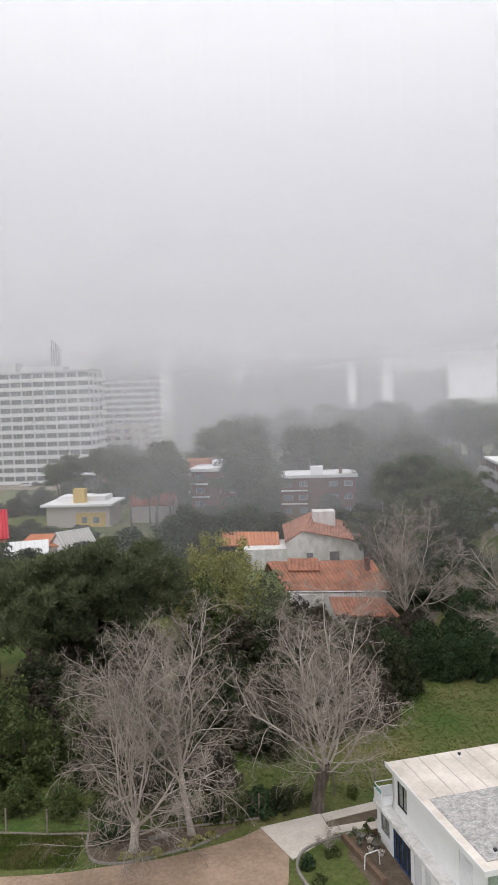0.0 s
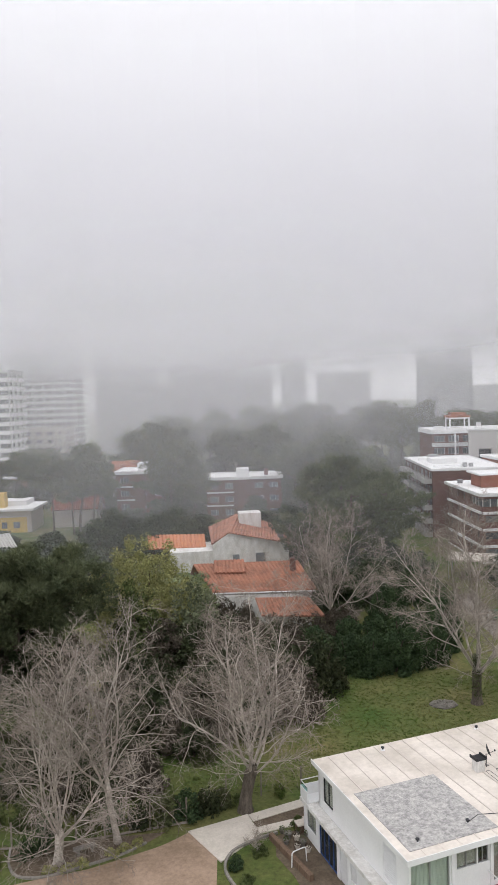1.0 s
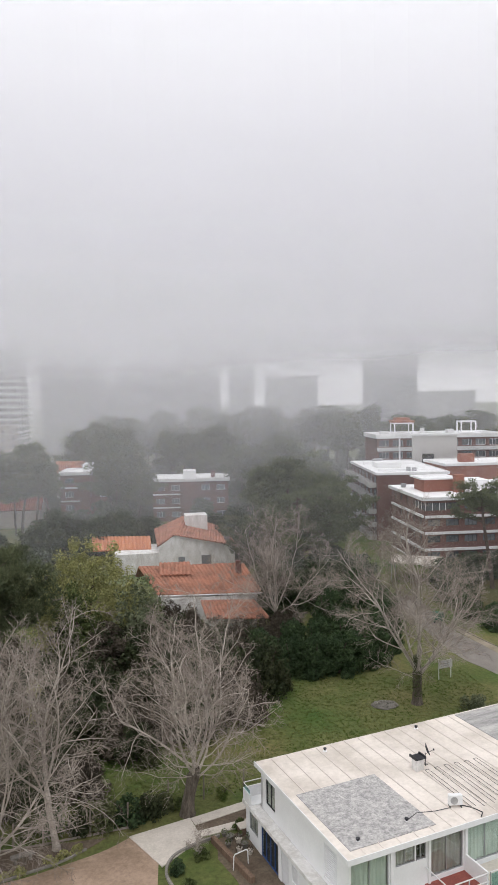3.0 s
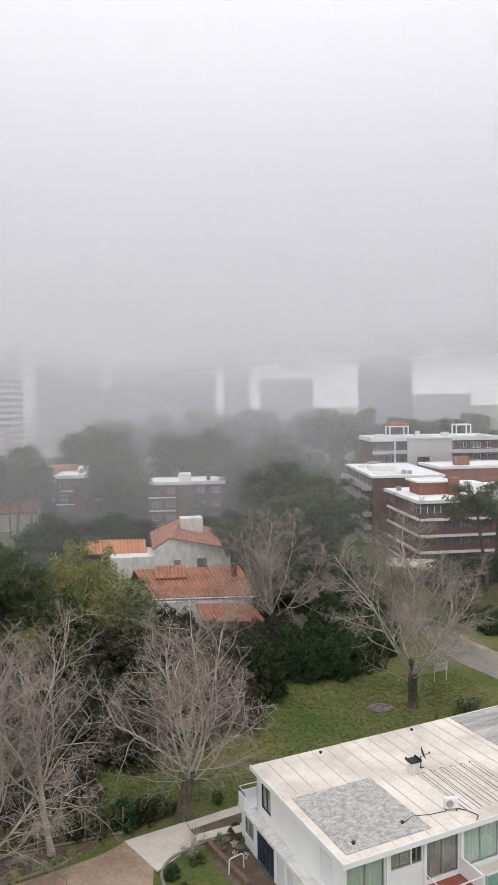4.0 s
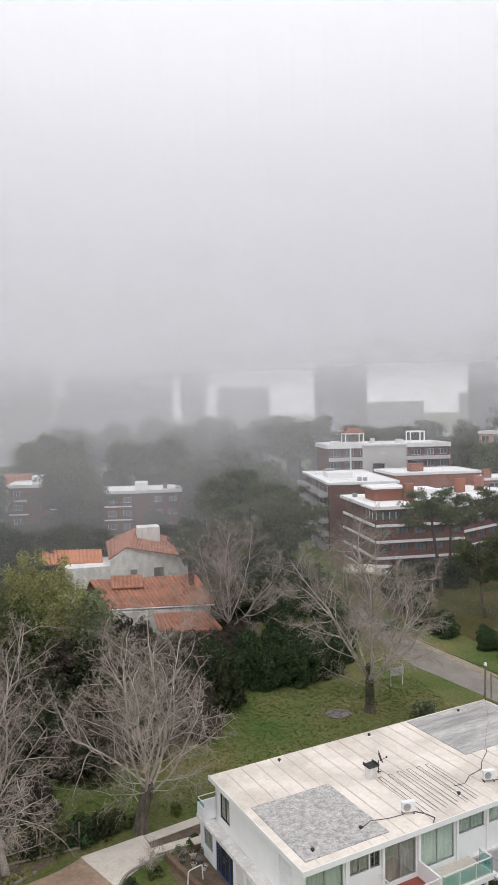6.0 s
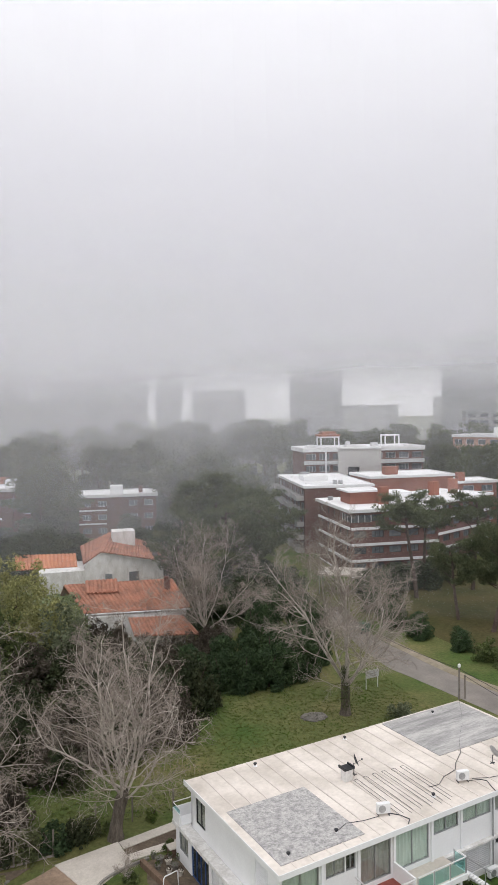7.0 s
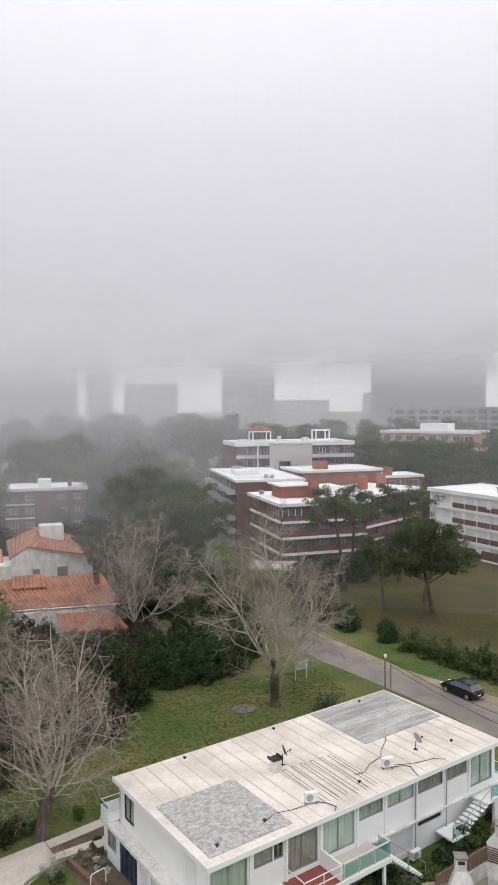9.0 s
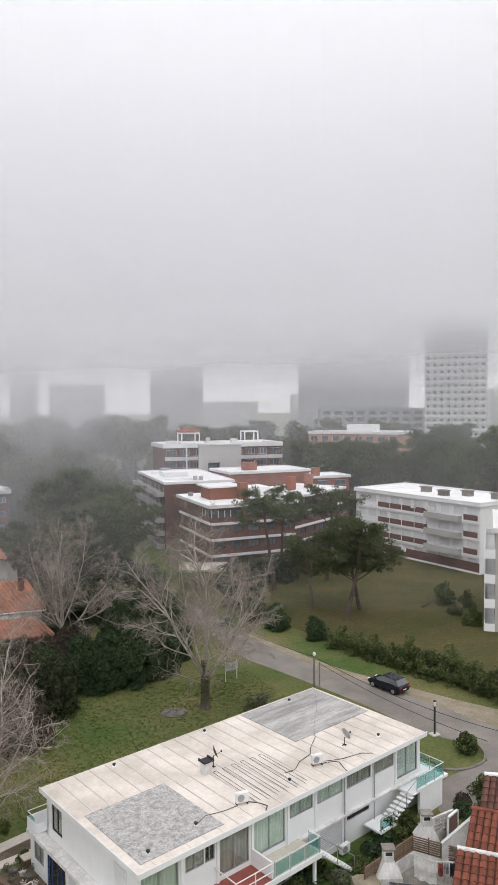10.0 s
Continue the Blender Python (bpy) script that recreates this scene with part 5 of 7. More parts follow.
P1 = pine("broad dark pine crowding the garden", (-16.3, 72, 0), 1, 15.2, 6.6, 0.25, (0.02, 0), clumps=620, per=80, length=0.42, width=0.09, group="garden pines", clump=0.72)
for x, y, s, a in ((-22.5, 70, 0.95, 40), (-12.5, 75, 0.92, 130), (-27, 74, 0.9, 300), (-19, 80, 0.9, 77)):
    copy_thing(P1, pose(x, y, 0, 0, 0, a) @ Matrix.Scale(s, 4))
P2 = pine("leaning stone pine on the communal lawn", (53.7, 78.8, 0), 2, 15.0, 6.4, 0.40, (0.17, -0.03), clumps=380, per=70, length=0.34, width=0.075, group="stone pines", limbs=13, loose=0.10, clump=0.62, lift=0.05)
for x, y, s, a in ((52.6, 84.9, 0.78, 100), (58.2, 81.9, 0.86, 200)):
    copy_thing(P2, pose(x, y, 0, 0, 0, a) @ Matrix.Scale(s, 4))
P6 = pine("tall flat-topped stone pine before the brick flats", (53.0, 97.0, 0), 12, 17.2, 6.6, 0.62, (-0.03, 0.0), clumps=240, per=70, length=0.36, width=0.08, group="stone pines", limbs=10, loose=0.09, clump=0.66, flat=0.42, lift=0.12)
for x, y, s, a in ((63.5, 98.5, 0.98, 130), (57.5, 103, 0.9, 250)):
    copy_thing(P6, pose(x, y, 0, 0, 0, a) @ Matrix.Scale(s, 4))
P5 = pine("broad spreading pine beyond the hedge", (25.5, 106.0, 0), 6, 16.0, 8.2, 0.34, (0.03, -0.03), clumps=420, per=64, length=0.42, width=0.1, group="hedge pines", limbs=14, loose=0.10, clump=0.6, flat=0.45, lift=0.02)
for x, y, s, a in ((32.0, 108.5, 0.95, 140), (19.0, 110.5, 0.72, 80), (29, 128, 0.95, 20), (37, 131, 0.95, 190)):
    copy_thing(P5, pose(x, y, 0, 0, 0, a) @ Matrix.Scale(s, 4))
P3 = pine("tall umbrella pine in the hazy wood", (-21.7, 163.6, 0), 3, 21.0, 7.0, 0.58, (0.05, 0.02), clumps=280, per=46, length=0.65, width=0.17, group="umbrella pines", limbs=13, clump=0.85)
P4 = pine("tall umbrella pine with a forked crown", (-2.9, 192, 0), 4, 24.0, 8.0, 0.52, (-0.06, 0.0), clumps=300, per=46, length=0.7, width=0.19, group="umbrella pines", limbs=13, clump=0.85)
FAR = [(24, 128, 17), (29, 134, 18), (35, 140, 17.5), (40, 150, 17.5), (33.5, 125, 16.5)]
for x0, x1, y0, y1, h, n, seed in ((-27, -13, 152, 162, 18.5, 4, 1), (-3, 5, 150, 160, 17.5, 3, 13), (-20, 46, 180, 208, 21, 15, 2), (-10, 70, 214, 252, 23.5, 16, 3), (60, 135, 250, 310, 25, 16, 4), (27, 41, 146, 176, 18, 7, 5), (92, 126, 126, 152, 20, 13, 6), (85, 160, 195, 245, 22.5, 20, 7), (130, 175, 130, 180, 22.5, 12, 8), (-55, -30, 190, 225, 17, 8, 9), (-10, 60, 260, 300, 25.5, 8, 10), (150, 230, 215, 300, 22, 16, 11), (100, 122, 155, 178, 20, 6, 12)):
    rp = random.Random(seed)
    for k in range(n):
        FAR.append((x0 + (x1 - x0) * ((k * 0.618 + 0.13 * rp.random()) % 1), y0 + (y1 - y0) * rp.random(), h * rp.uniform(0.74, 1.1)))
for i, (x, y, h) in enumerate(FAR):
    src, hh = ((P3, 21.0), (P4, 24.0))[i % 2]
    s = h / hh
    copy_thing(src, pose(x, y, 0, 0, 0, i * 67) @ Matrix.Diagonal((s * (1.1 + 0.15 * math.sin(i)), s * (1.1 + 0.15 * math.cos(i * 2)), s, 1)))

# ---- hedges and shrubs ----
def plant(src, places):
    """More of one plant: (x, y, turn, width, height) each."""
    for x, y, a, s, h in places:
        copy_thing(src, pose(x, y, 0, 0, 0, a) @ Matrix.Diagonal((s, s, h, 1)))


E1 = shrub("evergreen_tree", "dark evergreen tree in the hazy gardens", (-12, 140, 0), 0, (4.4, 4.4, 8.5), 400, M_EVERGREEN, 110, 80, 0.19, "tree", "evergreen trees", 0.9)
rp = random.Random(77)
for x0, x1, y0, y1, n, h in ((-16, 6, 128, 150, 16, 0.9), (-32, -18, 128, 140, 5, 0.55), (16, 38, 118, 160, 14, 0.9), (22, 35, 97, 108, 7, 0.7), (-40, -20, 98, 115, 12, 0.9), (-22, -9, 96, 112, 8, 0.95), (18, 30, 90, 100, 7, 0.7), (-60, -30, 142, 158, 8, 0.4), (-70, -35, 182, 228, 16, 0.55), (48, 62, 100, 110, 6, 0.45), (-45, 20, 160, 200, 14, 0.9), (-60, -50, 232, 246, 3, 0.5), (-20, 46, 176, 202, 22, 1.0), (-12, 70, 206, 246, 26, 1.3), (60, 135, 240, 300, 22, 1.5), (86, 160, 188, 240, 20, 1.2), (94, 126, 128, 156, 12, 1.0), (130, 176, 134, 180, 10, 1.1), (150, 230, 210, 290, 14, 1.3)):
    for k in range(n):
        x, y = x0 + (x1 - x0) * ((k * 0.618 + 0.2 * rp.random()) % 1), y0 + (y1 - y0) * rp.random()
        plant(E1, [(x, y, rp.uniform(0, 360), rp.uniform(0.8, 1.2), h * rp.uniform(0.75, 1.15))])
H1 = shrub("hedge_shrub", "dark green overgrown hedge shrub at the lawn's edge", (16.6, 70.8, 0), 0, (2.3, 2.1, 4.6), 100, M_HEDGE, 80, 110, 0.11, "hedge", "dark hedge", 0.6)
plant(H1, [(19.0, 70.2, 50, 1, 1.0), (21.4, 70.2, 110, 1, 0.95), (23.8, 71.0, 160, 1, 1.0), (26.2, 72.2, 210, 1, 1.05), (17.4, 74.0, 260, 1.1, 1.2), (20.2, 74.2, 300, 1.1, 1.15), (23.2, 74.6, 20, 1.1, 1.15), (25.8, 75.6, 80, 1.1, 1.1), (28.2, 75.4, 140, 1.0, 1.0), (14.2, 72.5, 190, 1.1, 1.1), (29.5, 78.5, 10, 1.2, 1.1), (31.0, 83, 70, 1.2, 1.0), (33, 88, 130, 1.2, 1.0)])
plant(H1, [(x, y, 33 * i, 1.1, 1.25) for i, (x, y) in enumerate(((24, 84), (27, 88), (22, 92), (31, 93), (26.5, 96)))])
plant(H1, [(34.0, 96.5, 40, 0.9, 0.55), (43.5, 92, 100, 0.9, 0.6), (46.0, 96, 170, 1.0, 0.7)])
R1 = shrub("roadside_shrub", "rounded green shrub in a roadside row", (46.9, 69.6, 0), 0, (2.1, 1.8, 3.0), 200, M_SHRUB, 40, 60, 0.12, "shrub", "roadside shrubs", 0.45)
plant(R1, [(47.6, 67.2, 40, 0.9, 0.9), (48.2, 64.8, 80, 1, 1), (49.0, 62.4, 120, 0.95, 0.9), (49.6, 60.2, 160, 1.1, 1.1), (50.3, 58.0, 200, 1.15, 1.1), (50.9, 55.6, 240, 1.05, 1.0), (51.4, 53.2, 280, 1.15, 1.1), (51.9, 50.8, 320, 1.2, 1.15), (52.6, 48.4, 350, 1.2, 1.2), (50.2, 61.5, 15, 0.9, 1.2), (51.8, 56.6, 75, 0.9, 1.3)])
plant(H1, [(46.2, 73.8, 12, 0.75, 0.55), (44.0, 79.8, 60, 0.95, 0.75), (43.0, 84.2, 100, 0.95, 0.8), (44.4, 88.4, 140, 1.1, 0.95), (47.5, 76.5, 190, 0.6, 0.5)])
L1 = shrub("lime_tree", "broad tree in fresh lime-green leaf", (-4.4, 85.0, 0), 0, (8.6, 6.0, 13.2), 300, M_LIME, 420, 80, 0.13, "tree", "leafy trees", 0.85)
shrub("leafy_tree", "grey-green leafy tree beside the house", (1.6, 78.5, 0), 0, (4.2, 4.0, 9.6), 301, M_GREYGREEN, 120, 70, 0.15, "tree", "leafy trees", 0.75)
shrub("leafy_tree", "dull green leafy tree beside the lime tree", (-5.0, 77.5, 0), 0, (3.8, 3.6, 9.8), 302, M_SHRUB, 110, 70, 0.15, "tree", "leafy trees", 0.75)
shrub("lime_bush", "lime-green bush shining through bare twigs", (-7.2, 60.5, 0), 0, (1.7, 1.4, 5.6), 303, M_LIME, 26, 60, 0.12, "shrub", "leafy trees", 0.5)
T1 = shrub("thicket", "tangled brown thicket under the bare trees", (-10, 66, 0), 0, (3.0, 3.0, 5.2), 320, M_BRUSH, 90, 70, 0.13, "thicket", "thicket", 0.6)
T2 = shrub("thicket", "dark green undergrowth under the bare trees", (-2, 65, 0), 0, (3.0, 3.0, 5.4), 321, M_UNDER, 90, 70, 0.14, "thicket", "thicket", 0.65)
rp = random.Random(9)
for x0, x1, y0, y1, n in ((-22, 14, 64, 80, 40), (-22, 1, 54, 65, 22), (1, 10.5, 58.5, 66, 10), (-9.5, -2.5, 49.5, 55, 8)):
    for i in range(n):
        x, y = x0 + (x1 - x0) * ((i * 0.618 + 0.1 * rp.random()) % 1), y0 + (y1 - y0) * ((i * 0.755 + 0.1) % 1)
        if 6 < x and y > 77:
            continue
        low = 0.55 if y < 57 else 1.0
        plant((T1, T2, T2)[i % 3], [(x, y, rp.uniform(0, 360), rp.uniform(0.9, 1.2) * (0.75 if y < 57 else 1), low * rp.uniform(0.8, 1.15))])
G1 = shrub("green_shrub", "loose green shrub behind the wire fence", (-17.5, 53, 0), 0, (3.0, 2.8, 6.2), 340, M_SHRUB, 90, 70, 0.13, "shrub", "fence shrubs", 0.6)
plant(G1, [(-14.2, 56, 60, 0.95, 0.85), (-20.2, 57, 120, 1.1, 1.1), (-23, 52, 180, 1.1, 1.0), (-16.8, 49, 240, 0.6, 0.42), (-13.6, 48.6, 300, 0.6, 0.40), (-10.4, 48.8, 20, 0.6, 0.42), (-11.4, 57, 80, 0.9, 0.7), (-20, 49, 100, 0.7, 0.6)])
plant(T2, [(-11.8, 52.5, 30, 0.8, 0.6), (-8.4, 55.5, 90, 0.8, 0.6), (-7.6, 50.5, 200, 0.7, 0.5), (-5.0, 58, 150, 0.9, 0.7), (-15.5, 60, 10, 1.0, 0.9)])
for i, (x, y, s, h) in enumerate(((-6.6, 47.6, 1.0, 1.7), (-5.0, 47.6, 1.0, 1.8), (-3.2, 47.3, 1.1, 2.1), (-1.7, 47.3, 1.2, 2.4), (-0.2, 47.5, 1.3, 2.3), (1.2, 48.0, 1.1, 2.0), (2.3, 48.7, 0.8, 1.3), (-9.2, 47.2, 1.0, 1.6))):
    shrub("fence_bush", "dense dark bush along the garden fence", (x, y, 0), i * 40, (s, s, h), 350 + i, (M_IVY, M_HEDGE, M_UNDER)[i % 3], 34, 60, 0.1, "shrub", "fence shrubs", 0.4)
for i, (x, y, s, h) in enumerate(((30.5, 58.6, 1.6, 1.9), (32, 57, 1.2, 1.4), (41.6, 43.6, 1.2, 2.0), (36.2, 58.4, 1.0, 1.0), (38.2, 38.2, 1.3, 1.5), (37.0, 36.6, 1.2, 1.5))):
    shrub("grey_shrub", "grey-green rounded garden shrub", (x, y, 0), i * 40, (s, s, h), 360 + i, M_GREYGREEN if i < 2 else M_SHRUB, 30, 60, 0.11, "shrub", "garden shrubs", 0.4)

plant(T1, [(7.4, 82.2, 10, 0.8, 0.8), (10.2, 80.4, 80, 0.8, 0.72), (12.8, 79.6, 150, 0.8, 0.75), (15.2, 79.8, 220, 0.8, 0.7), (5.4, 88.6, 300, 0.7, 0.72), (8.0, 88.4, 100, 0.5, 0.62), (17.8, 82.4, 40, 0.7, 0.65), (19.5, 84.4, 70, 0.7, 0.6)])
plant(T2, [(8.8, 81.2, 60, 0.7, 0.5), (14.0, 78.0, 130, 0.8, 0.55), (4.2, 83.5, 200, 0.8, 0.6), (6.2, 85.8, 20, 0.8, 0.5)])

# rough shrubs and a fallen bough on the communal lawn
plant(R1, [(70.6, 78.4, 20, 0.9, 0.9), (68.4, 74.2, 90, 0.7, 0.45), (66.9, 69.4, 150, 0.8, 0.9), (71.8, 75.6, 220, 0.8, 1.0), (72.5, 81.0, 280, 0.9, 1.0)])
fb = thing("fallen_bough", (66.4, 78.6, 0.1), 30, "dry fallen bough lying on the lawn", "branch")
ft = Tubes()
rp = random.Random(5)
ft.add(wander(rp, (0, 0, 0), (1, 0, 0.06), 4.2, 6, 0.08, 0), [0.13 - 0.016 * k for k in range(7)], 6)
for k in range(5):
    ft.add(wander(rp, (0.9 + 0.6 * k, 0, 0.08), (0.7, (-1) ** k * 0.6, 0.3), 1.2, 3, 0.15, 0), [0.045, 0.035, 0.025, 0.015], 4)
raw_mesh("bough", ft.v, ft.f, M_PINEBARK, fb)

# turf on the near lawns
rs = np.random.RandomState(12)
def turf(name, label, box_xy, n, material, tall=0.16):
    c = np.stack([rs.uniform(box_xy[0], box_xy[1], n), rs.uniform(box_xy[2], box_xy[3], n), np.full(n, 0.0)], 1)
    v, f = blades(rs, c, np.full(n, 0.16), 5, tall, 0.07, up=1.6, flat=0.05, shell=0.1)
    v[:, 2] = np.maximum(v[:, 2], -0.02)
    tagged(raw_mesh(name, v.tolist(), f.tolist(), material), label, "grass", "", "stuff")


turf("grass", "short green and straw turf on the garden lawn", (-3, 34, 49.8, 69), 9000, M_TURF, 0.09)
turf("grass", "rough green verge grass by the dirt driveway", (-19, -11.6, 42.6, 46.2), 4000, M_TURF, 0.14)


# ---- things on the white building's roof ----
def on_roof(x, y, z=5.2):
    v = WB.matrix_basis @ Vector((x, y, z))
    return (v.x, v.y, v.z)


WB.matrix_basis = pose(10.52, 33.26, 0, 0, 0, 14.2)


def lathe(profile, sides=14):
    """A turned body from (radius, height) pairs."""
    bm = bmesh.new()
    rings = [[bm.verts.new((r * math.cos(6.2832 * i / sides), r * math.sin(6.2832 * i / sides), z)) for i in range(sides)] for r, z in profile]
    for a, b in zip(rings, rings[1:]):
        for i in range(sides):
            j = (i + 1) % sides
            bm.faces.new((a[i], a[j], b[j], b[i]))
    bm.faces.new(rings[0][::-1])
    bm.faces.new(rings[-1])
    return bm


def wire(points, r, steps=5, sides=5):
    t = Tubes()
    line = [Vector(p) for p in points]
    pts = []
    for a, b in zip(line, line[1:]):
        for i in range(steps):
            pts.append(a.lerp(b, i / steps))
    pts.append(line[-1])
    t.add(pts, [r] * len(pts), sides)
    bm = bmesh.new()
    vs = [bm.verts.new(v) for v in t.v]
    for f in t.f:
        bm.faces.new([vs[i] for i in f])
    return bm


def sagging(a, b, sag, n=16):
    a, b = Vector(a), Vector(b)
    return [a.lerp(b, i / n) - Vector((0, 0, sag * 4 * (i / n) * (1 - i / n))) for i in range(n + 1)]


def roof_vent(x, y):
    v = thing("roof_vent", on_roof(x, y), 14, "short dark vent pipe on a white collar", "vent", "roof vents")
    part("collar", lathe([(0.15, 0.0), (0.13, 0.03), (0.07, 0.06)]), M_WHITE, v)
    part("pipe", lathe([(0.06, 0.06), (0.06, 0.14), (0.11, 0.15), (0.11, 0.21), (0.05, 0.24)]), M_DARKMETAL, v)


for x, y in ((4.68, 10.29), (11.93, 10.3), (1.29, 1.14), (4.64, 1.53), (20.55, 1.78), (11.73, 1.49), (20.13, 10.21)):
    roof_vent(x, y)

ch = thing("chimney", on_roof(8.6, 5.75), 14.2, "squat sooty chimney stack with a bent dark cap", "chimney")
part("stack", solid((-0.28, -0.25, 0, 0.28, 0.25, 0.75), bevel=0.02), M_STAINED, ch)
part("cap", solid((-0.38, -0.34, 0.751, 0.38, 0.34, 0.81), (-0.38, -0.34, 0.81, -0.3, 0.34, 0.92), (0.3, -0.34, 0.81, 0.38, 0.34, 0.92)), M_DARKMETAL, ch)


def dish(x, y, turn, m, mast=0.55):
    d = thing("satellite_dish", on_roof(x, y), turn, "small grey satellite dish on a short mast", "satellite dish", "satellite dishes")
    part("mast", rods(((0, 0, 0), (0, 0, mast)), ((-0.18, 0, 0.02), (0.18, 0, 0.02)), ((0, -0.18, 0.02), (0, 0.18, 0.02)), r=0.03), M_DARKMETAL, d)
    bm = lathe([(0.04, 0.0), (0.2, 0.025), (0.38, 0.10), (0.40, 0.115), (0.37, 0.09), (0.19, 0.01), (0.02, -0.015)], 18)
    bowl = part("bowl", bm, m, d)
    bowl.matrix_basis = pose(0, -0.06, mast + 0.18, 70, 0, 0)
    part("feed_arm", rods(((0, -0.05, mast - 0.05), (0, -0.5, mast + 0.2)), r=0.015), M_DARKMETAL, d)
    part("feed_head", solid((-0.05, -0.56, mast + 0.17, 0.05, -0.47, mast + 0.27), bevel=0.01), M_DARKMETAL, d)


dish(9.4, 6.05, 75, M_DARKMETAL, 0.75)
dish(17.85, 2.5, 95, M_GREYMETAL)


def air_unit(x, y, z, turn):
    a = thing("air_conditioner", on_roof(x, y, z), turn, "white outdoor air-conditioning unit on a dark stand", "air conditioner", "air conditioners")
    part("case", solid((-0.45, -0.17, 0.16, 0.45, 0.17, 0.82), bevel=0.025), M_WHITEMETAL, a)
    fan = part("fan_grille", lathe([(0.25, 0.0), (0.25, 0.03), (0.22, 0.04), (0.07, 0.03), (0.02, 0.05)], 16), M_GREYMETAL, a)
    fan.matrix_basis = pose(-0.12, -0.17, 0.49, 90, 0, 0)
    part("stand", solid((-0.4, -0.2, 0, -0.34, 0.2, 0.06), (0.34, -0.2, 0, 0.4, 0.2, 0.06), (-0.4, -0.03, 0.06, -0.34, 0.03, 0.16), (0.34, -0.03, 0.06, 0.4, 0.03, 0.16)), M_DARKMETAL, a)
    a.scale = (0.85, 0.85, 0.85)


air_unit(7.95, 1.55, 5.2, -6)
air_unit(14.5, 1.85, 5.2, -6)
air_unit(15.0, -0.05, 0.0, 14)


def cable(name, label, pts, r=0.02, m=None):
    return tagged(part(name, wire(pts, r), m or M_DARKMETAL), label, "cable", "cables")


cable("roof_cable", "thin dark cable lying loosely across the roof", [on_roof(x, y, 5.23) for x, y in ((23.5, 10.8), (21.93, 9.04), (20.6, 7.7), (19.6, 6.9), (18.19, 5.67), (17.2, 4.6), (15.85, 3.73), (15.2, 3.1), (13.91, 2.85), (13.0, 2.3), (12.23, 2.41))])
cable("roof_cable", "thin dark cable from an air-conditioning unit", [on_roof(x, y, 5.23) for x, y in ((14.9, 1.7), (15.6, 1.4), (15.8, 1.1), (15.5, 0.5), (15.3, 0.0))], 0.025)
cable("roof_cable", "thin dark cable beside the roof edge", [on_roof(x, y, 5.23) for x, y in ((15.2, 1.8), (16.2, 1.3), (17.8, 0.95), (18.4, 0.4))])
cable("roof_cable", "thin dark cable across the grey felt", [on_roof(x, y, 5.25) for x, y in ((4.7, 1.55), (5.6, 1.9), (6.6, 1.6), (7.6, 1.5))])
cable("roof_cable", "thick dark cable from an air-conditioning unit", [on_roof(x, y, 5.23) for x, y in ((8.3, 1.5), (8.7, 1.0), (8.9, 0.4), (8.5, 0.1))], 0.03)

# ---- roadside ----
pl = thing("utility_pole", (38.0, 61.3, 0), 0, "thin dark utility pole beside the road", "pole")
part("pole", rods(((0, 0, -0.2), (0, 0, 3.1)), r=0.09, sides=10), M_POST, pl)
part("pole", rods(((0.5, -0.2, -0.2), (0.5, -0.2, 2.4)), r=0.07, sides=10), M_POST, pl)
part("lamp_head", lathe([(0.1, 3.1), (0.16, 3.2), (0.14, 3.4), (0.05, 3.48)]), M_WHITEMETAL, pl)
lp = thing("lamp_post", (41.3, 47.2, 0), 0, "short dark lamp post on a concrete foot", "lamp post")
part("foot", solid((-0.4, -0.35, 0, 0.4, 0.35, 0.12), bevel=0.02), M_CONCRETE, lp)
part("post", lathe([(0.09, 0.12), (0.08, 2.45), (0.11, 2.47), (0.11, 2.5)], 12), M_DARKMETAL, lp)
part("lantern", lathe([(0.08, 2.5), (0.10, 2.6), (0.10, 2.85), (0.06, 2.93)], 12), M_WHITEMETAL, lp)
part("cap", lathe([(0.16, 2.93), (0.12, 3.0), (0.02, 3.04)], 12), M_DARKMETAL, lp)
cable("street_cable", "long black cable drooping along the road", sagging((38.0, 61.3, 3.0), (34.5, 90, 3.4), 0.8), 0.025)
cable("street_cable", "long black cable drooping along the road", sagging((38.0, 61.3, 3.0), (43.6, 40.5, 2.2), 0.7), 0.025)
cable("street_cable", "long black cable drooping along the road", sagging((38.5, 61.1, 2.3), (42.2, 42.0, 1.4), 0.5), 0.025)
cable("street_cable", "black cable drooping to the roof's far corner", sagging((38.0, 61.3, 2.9), on_roof(23.4, 10.8, 5.4), 0.4), 0.02)

sg = thing("sign_board", (30.5, 66.3, 0), 12, "weathered white notice board on thin posts", "sign")
part("board", solid((0, -0.03, 1.1, 1.6, 0.03, 1.9), bevel=0.01), M_GREYWALL, sg)
for z in (1.3, 1.5, 1.72):
    part("writing_bar", solid((0.2, -0.04, z, 1.35 - 0.3 * (z > 1.6), -0.031, z + 0.09)), M_GREYMETAL, sg)
for x in (0.05, 1.5):
    part("post", rods(((x, 0.08, -0.2), (x, 0.08, 2.05)), r=0.04), M_WHITEMETAL, sg)

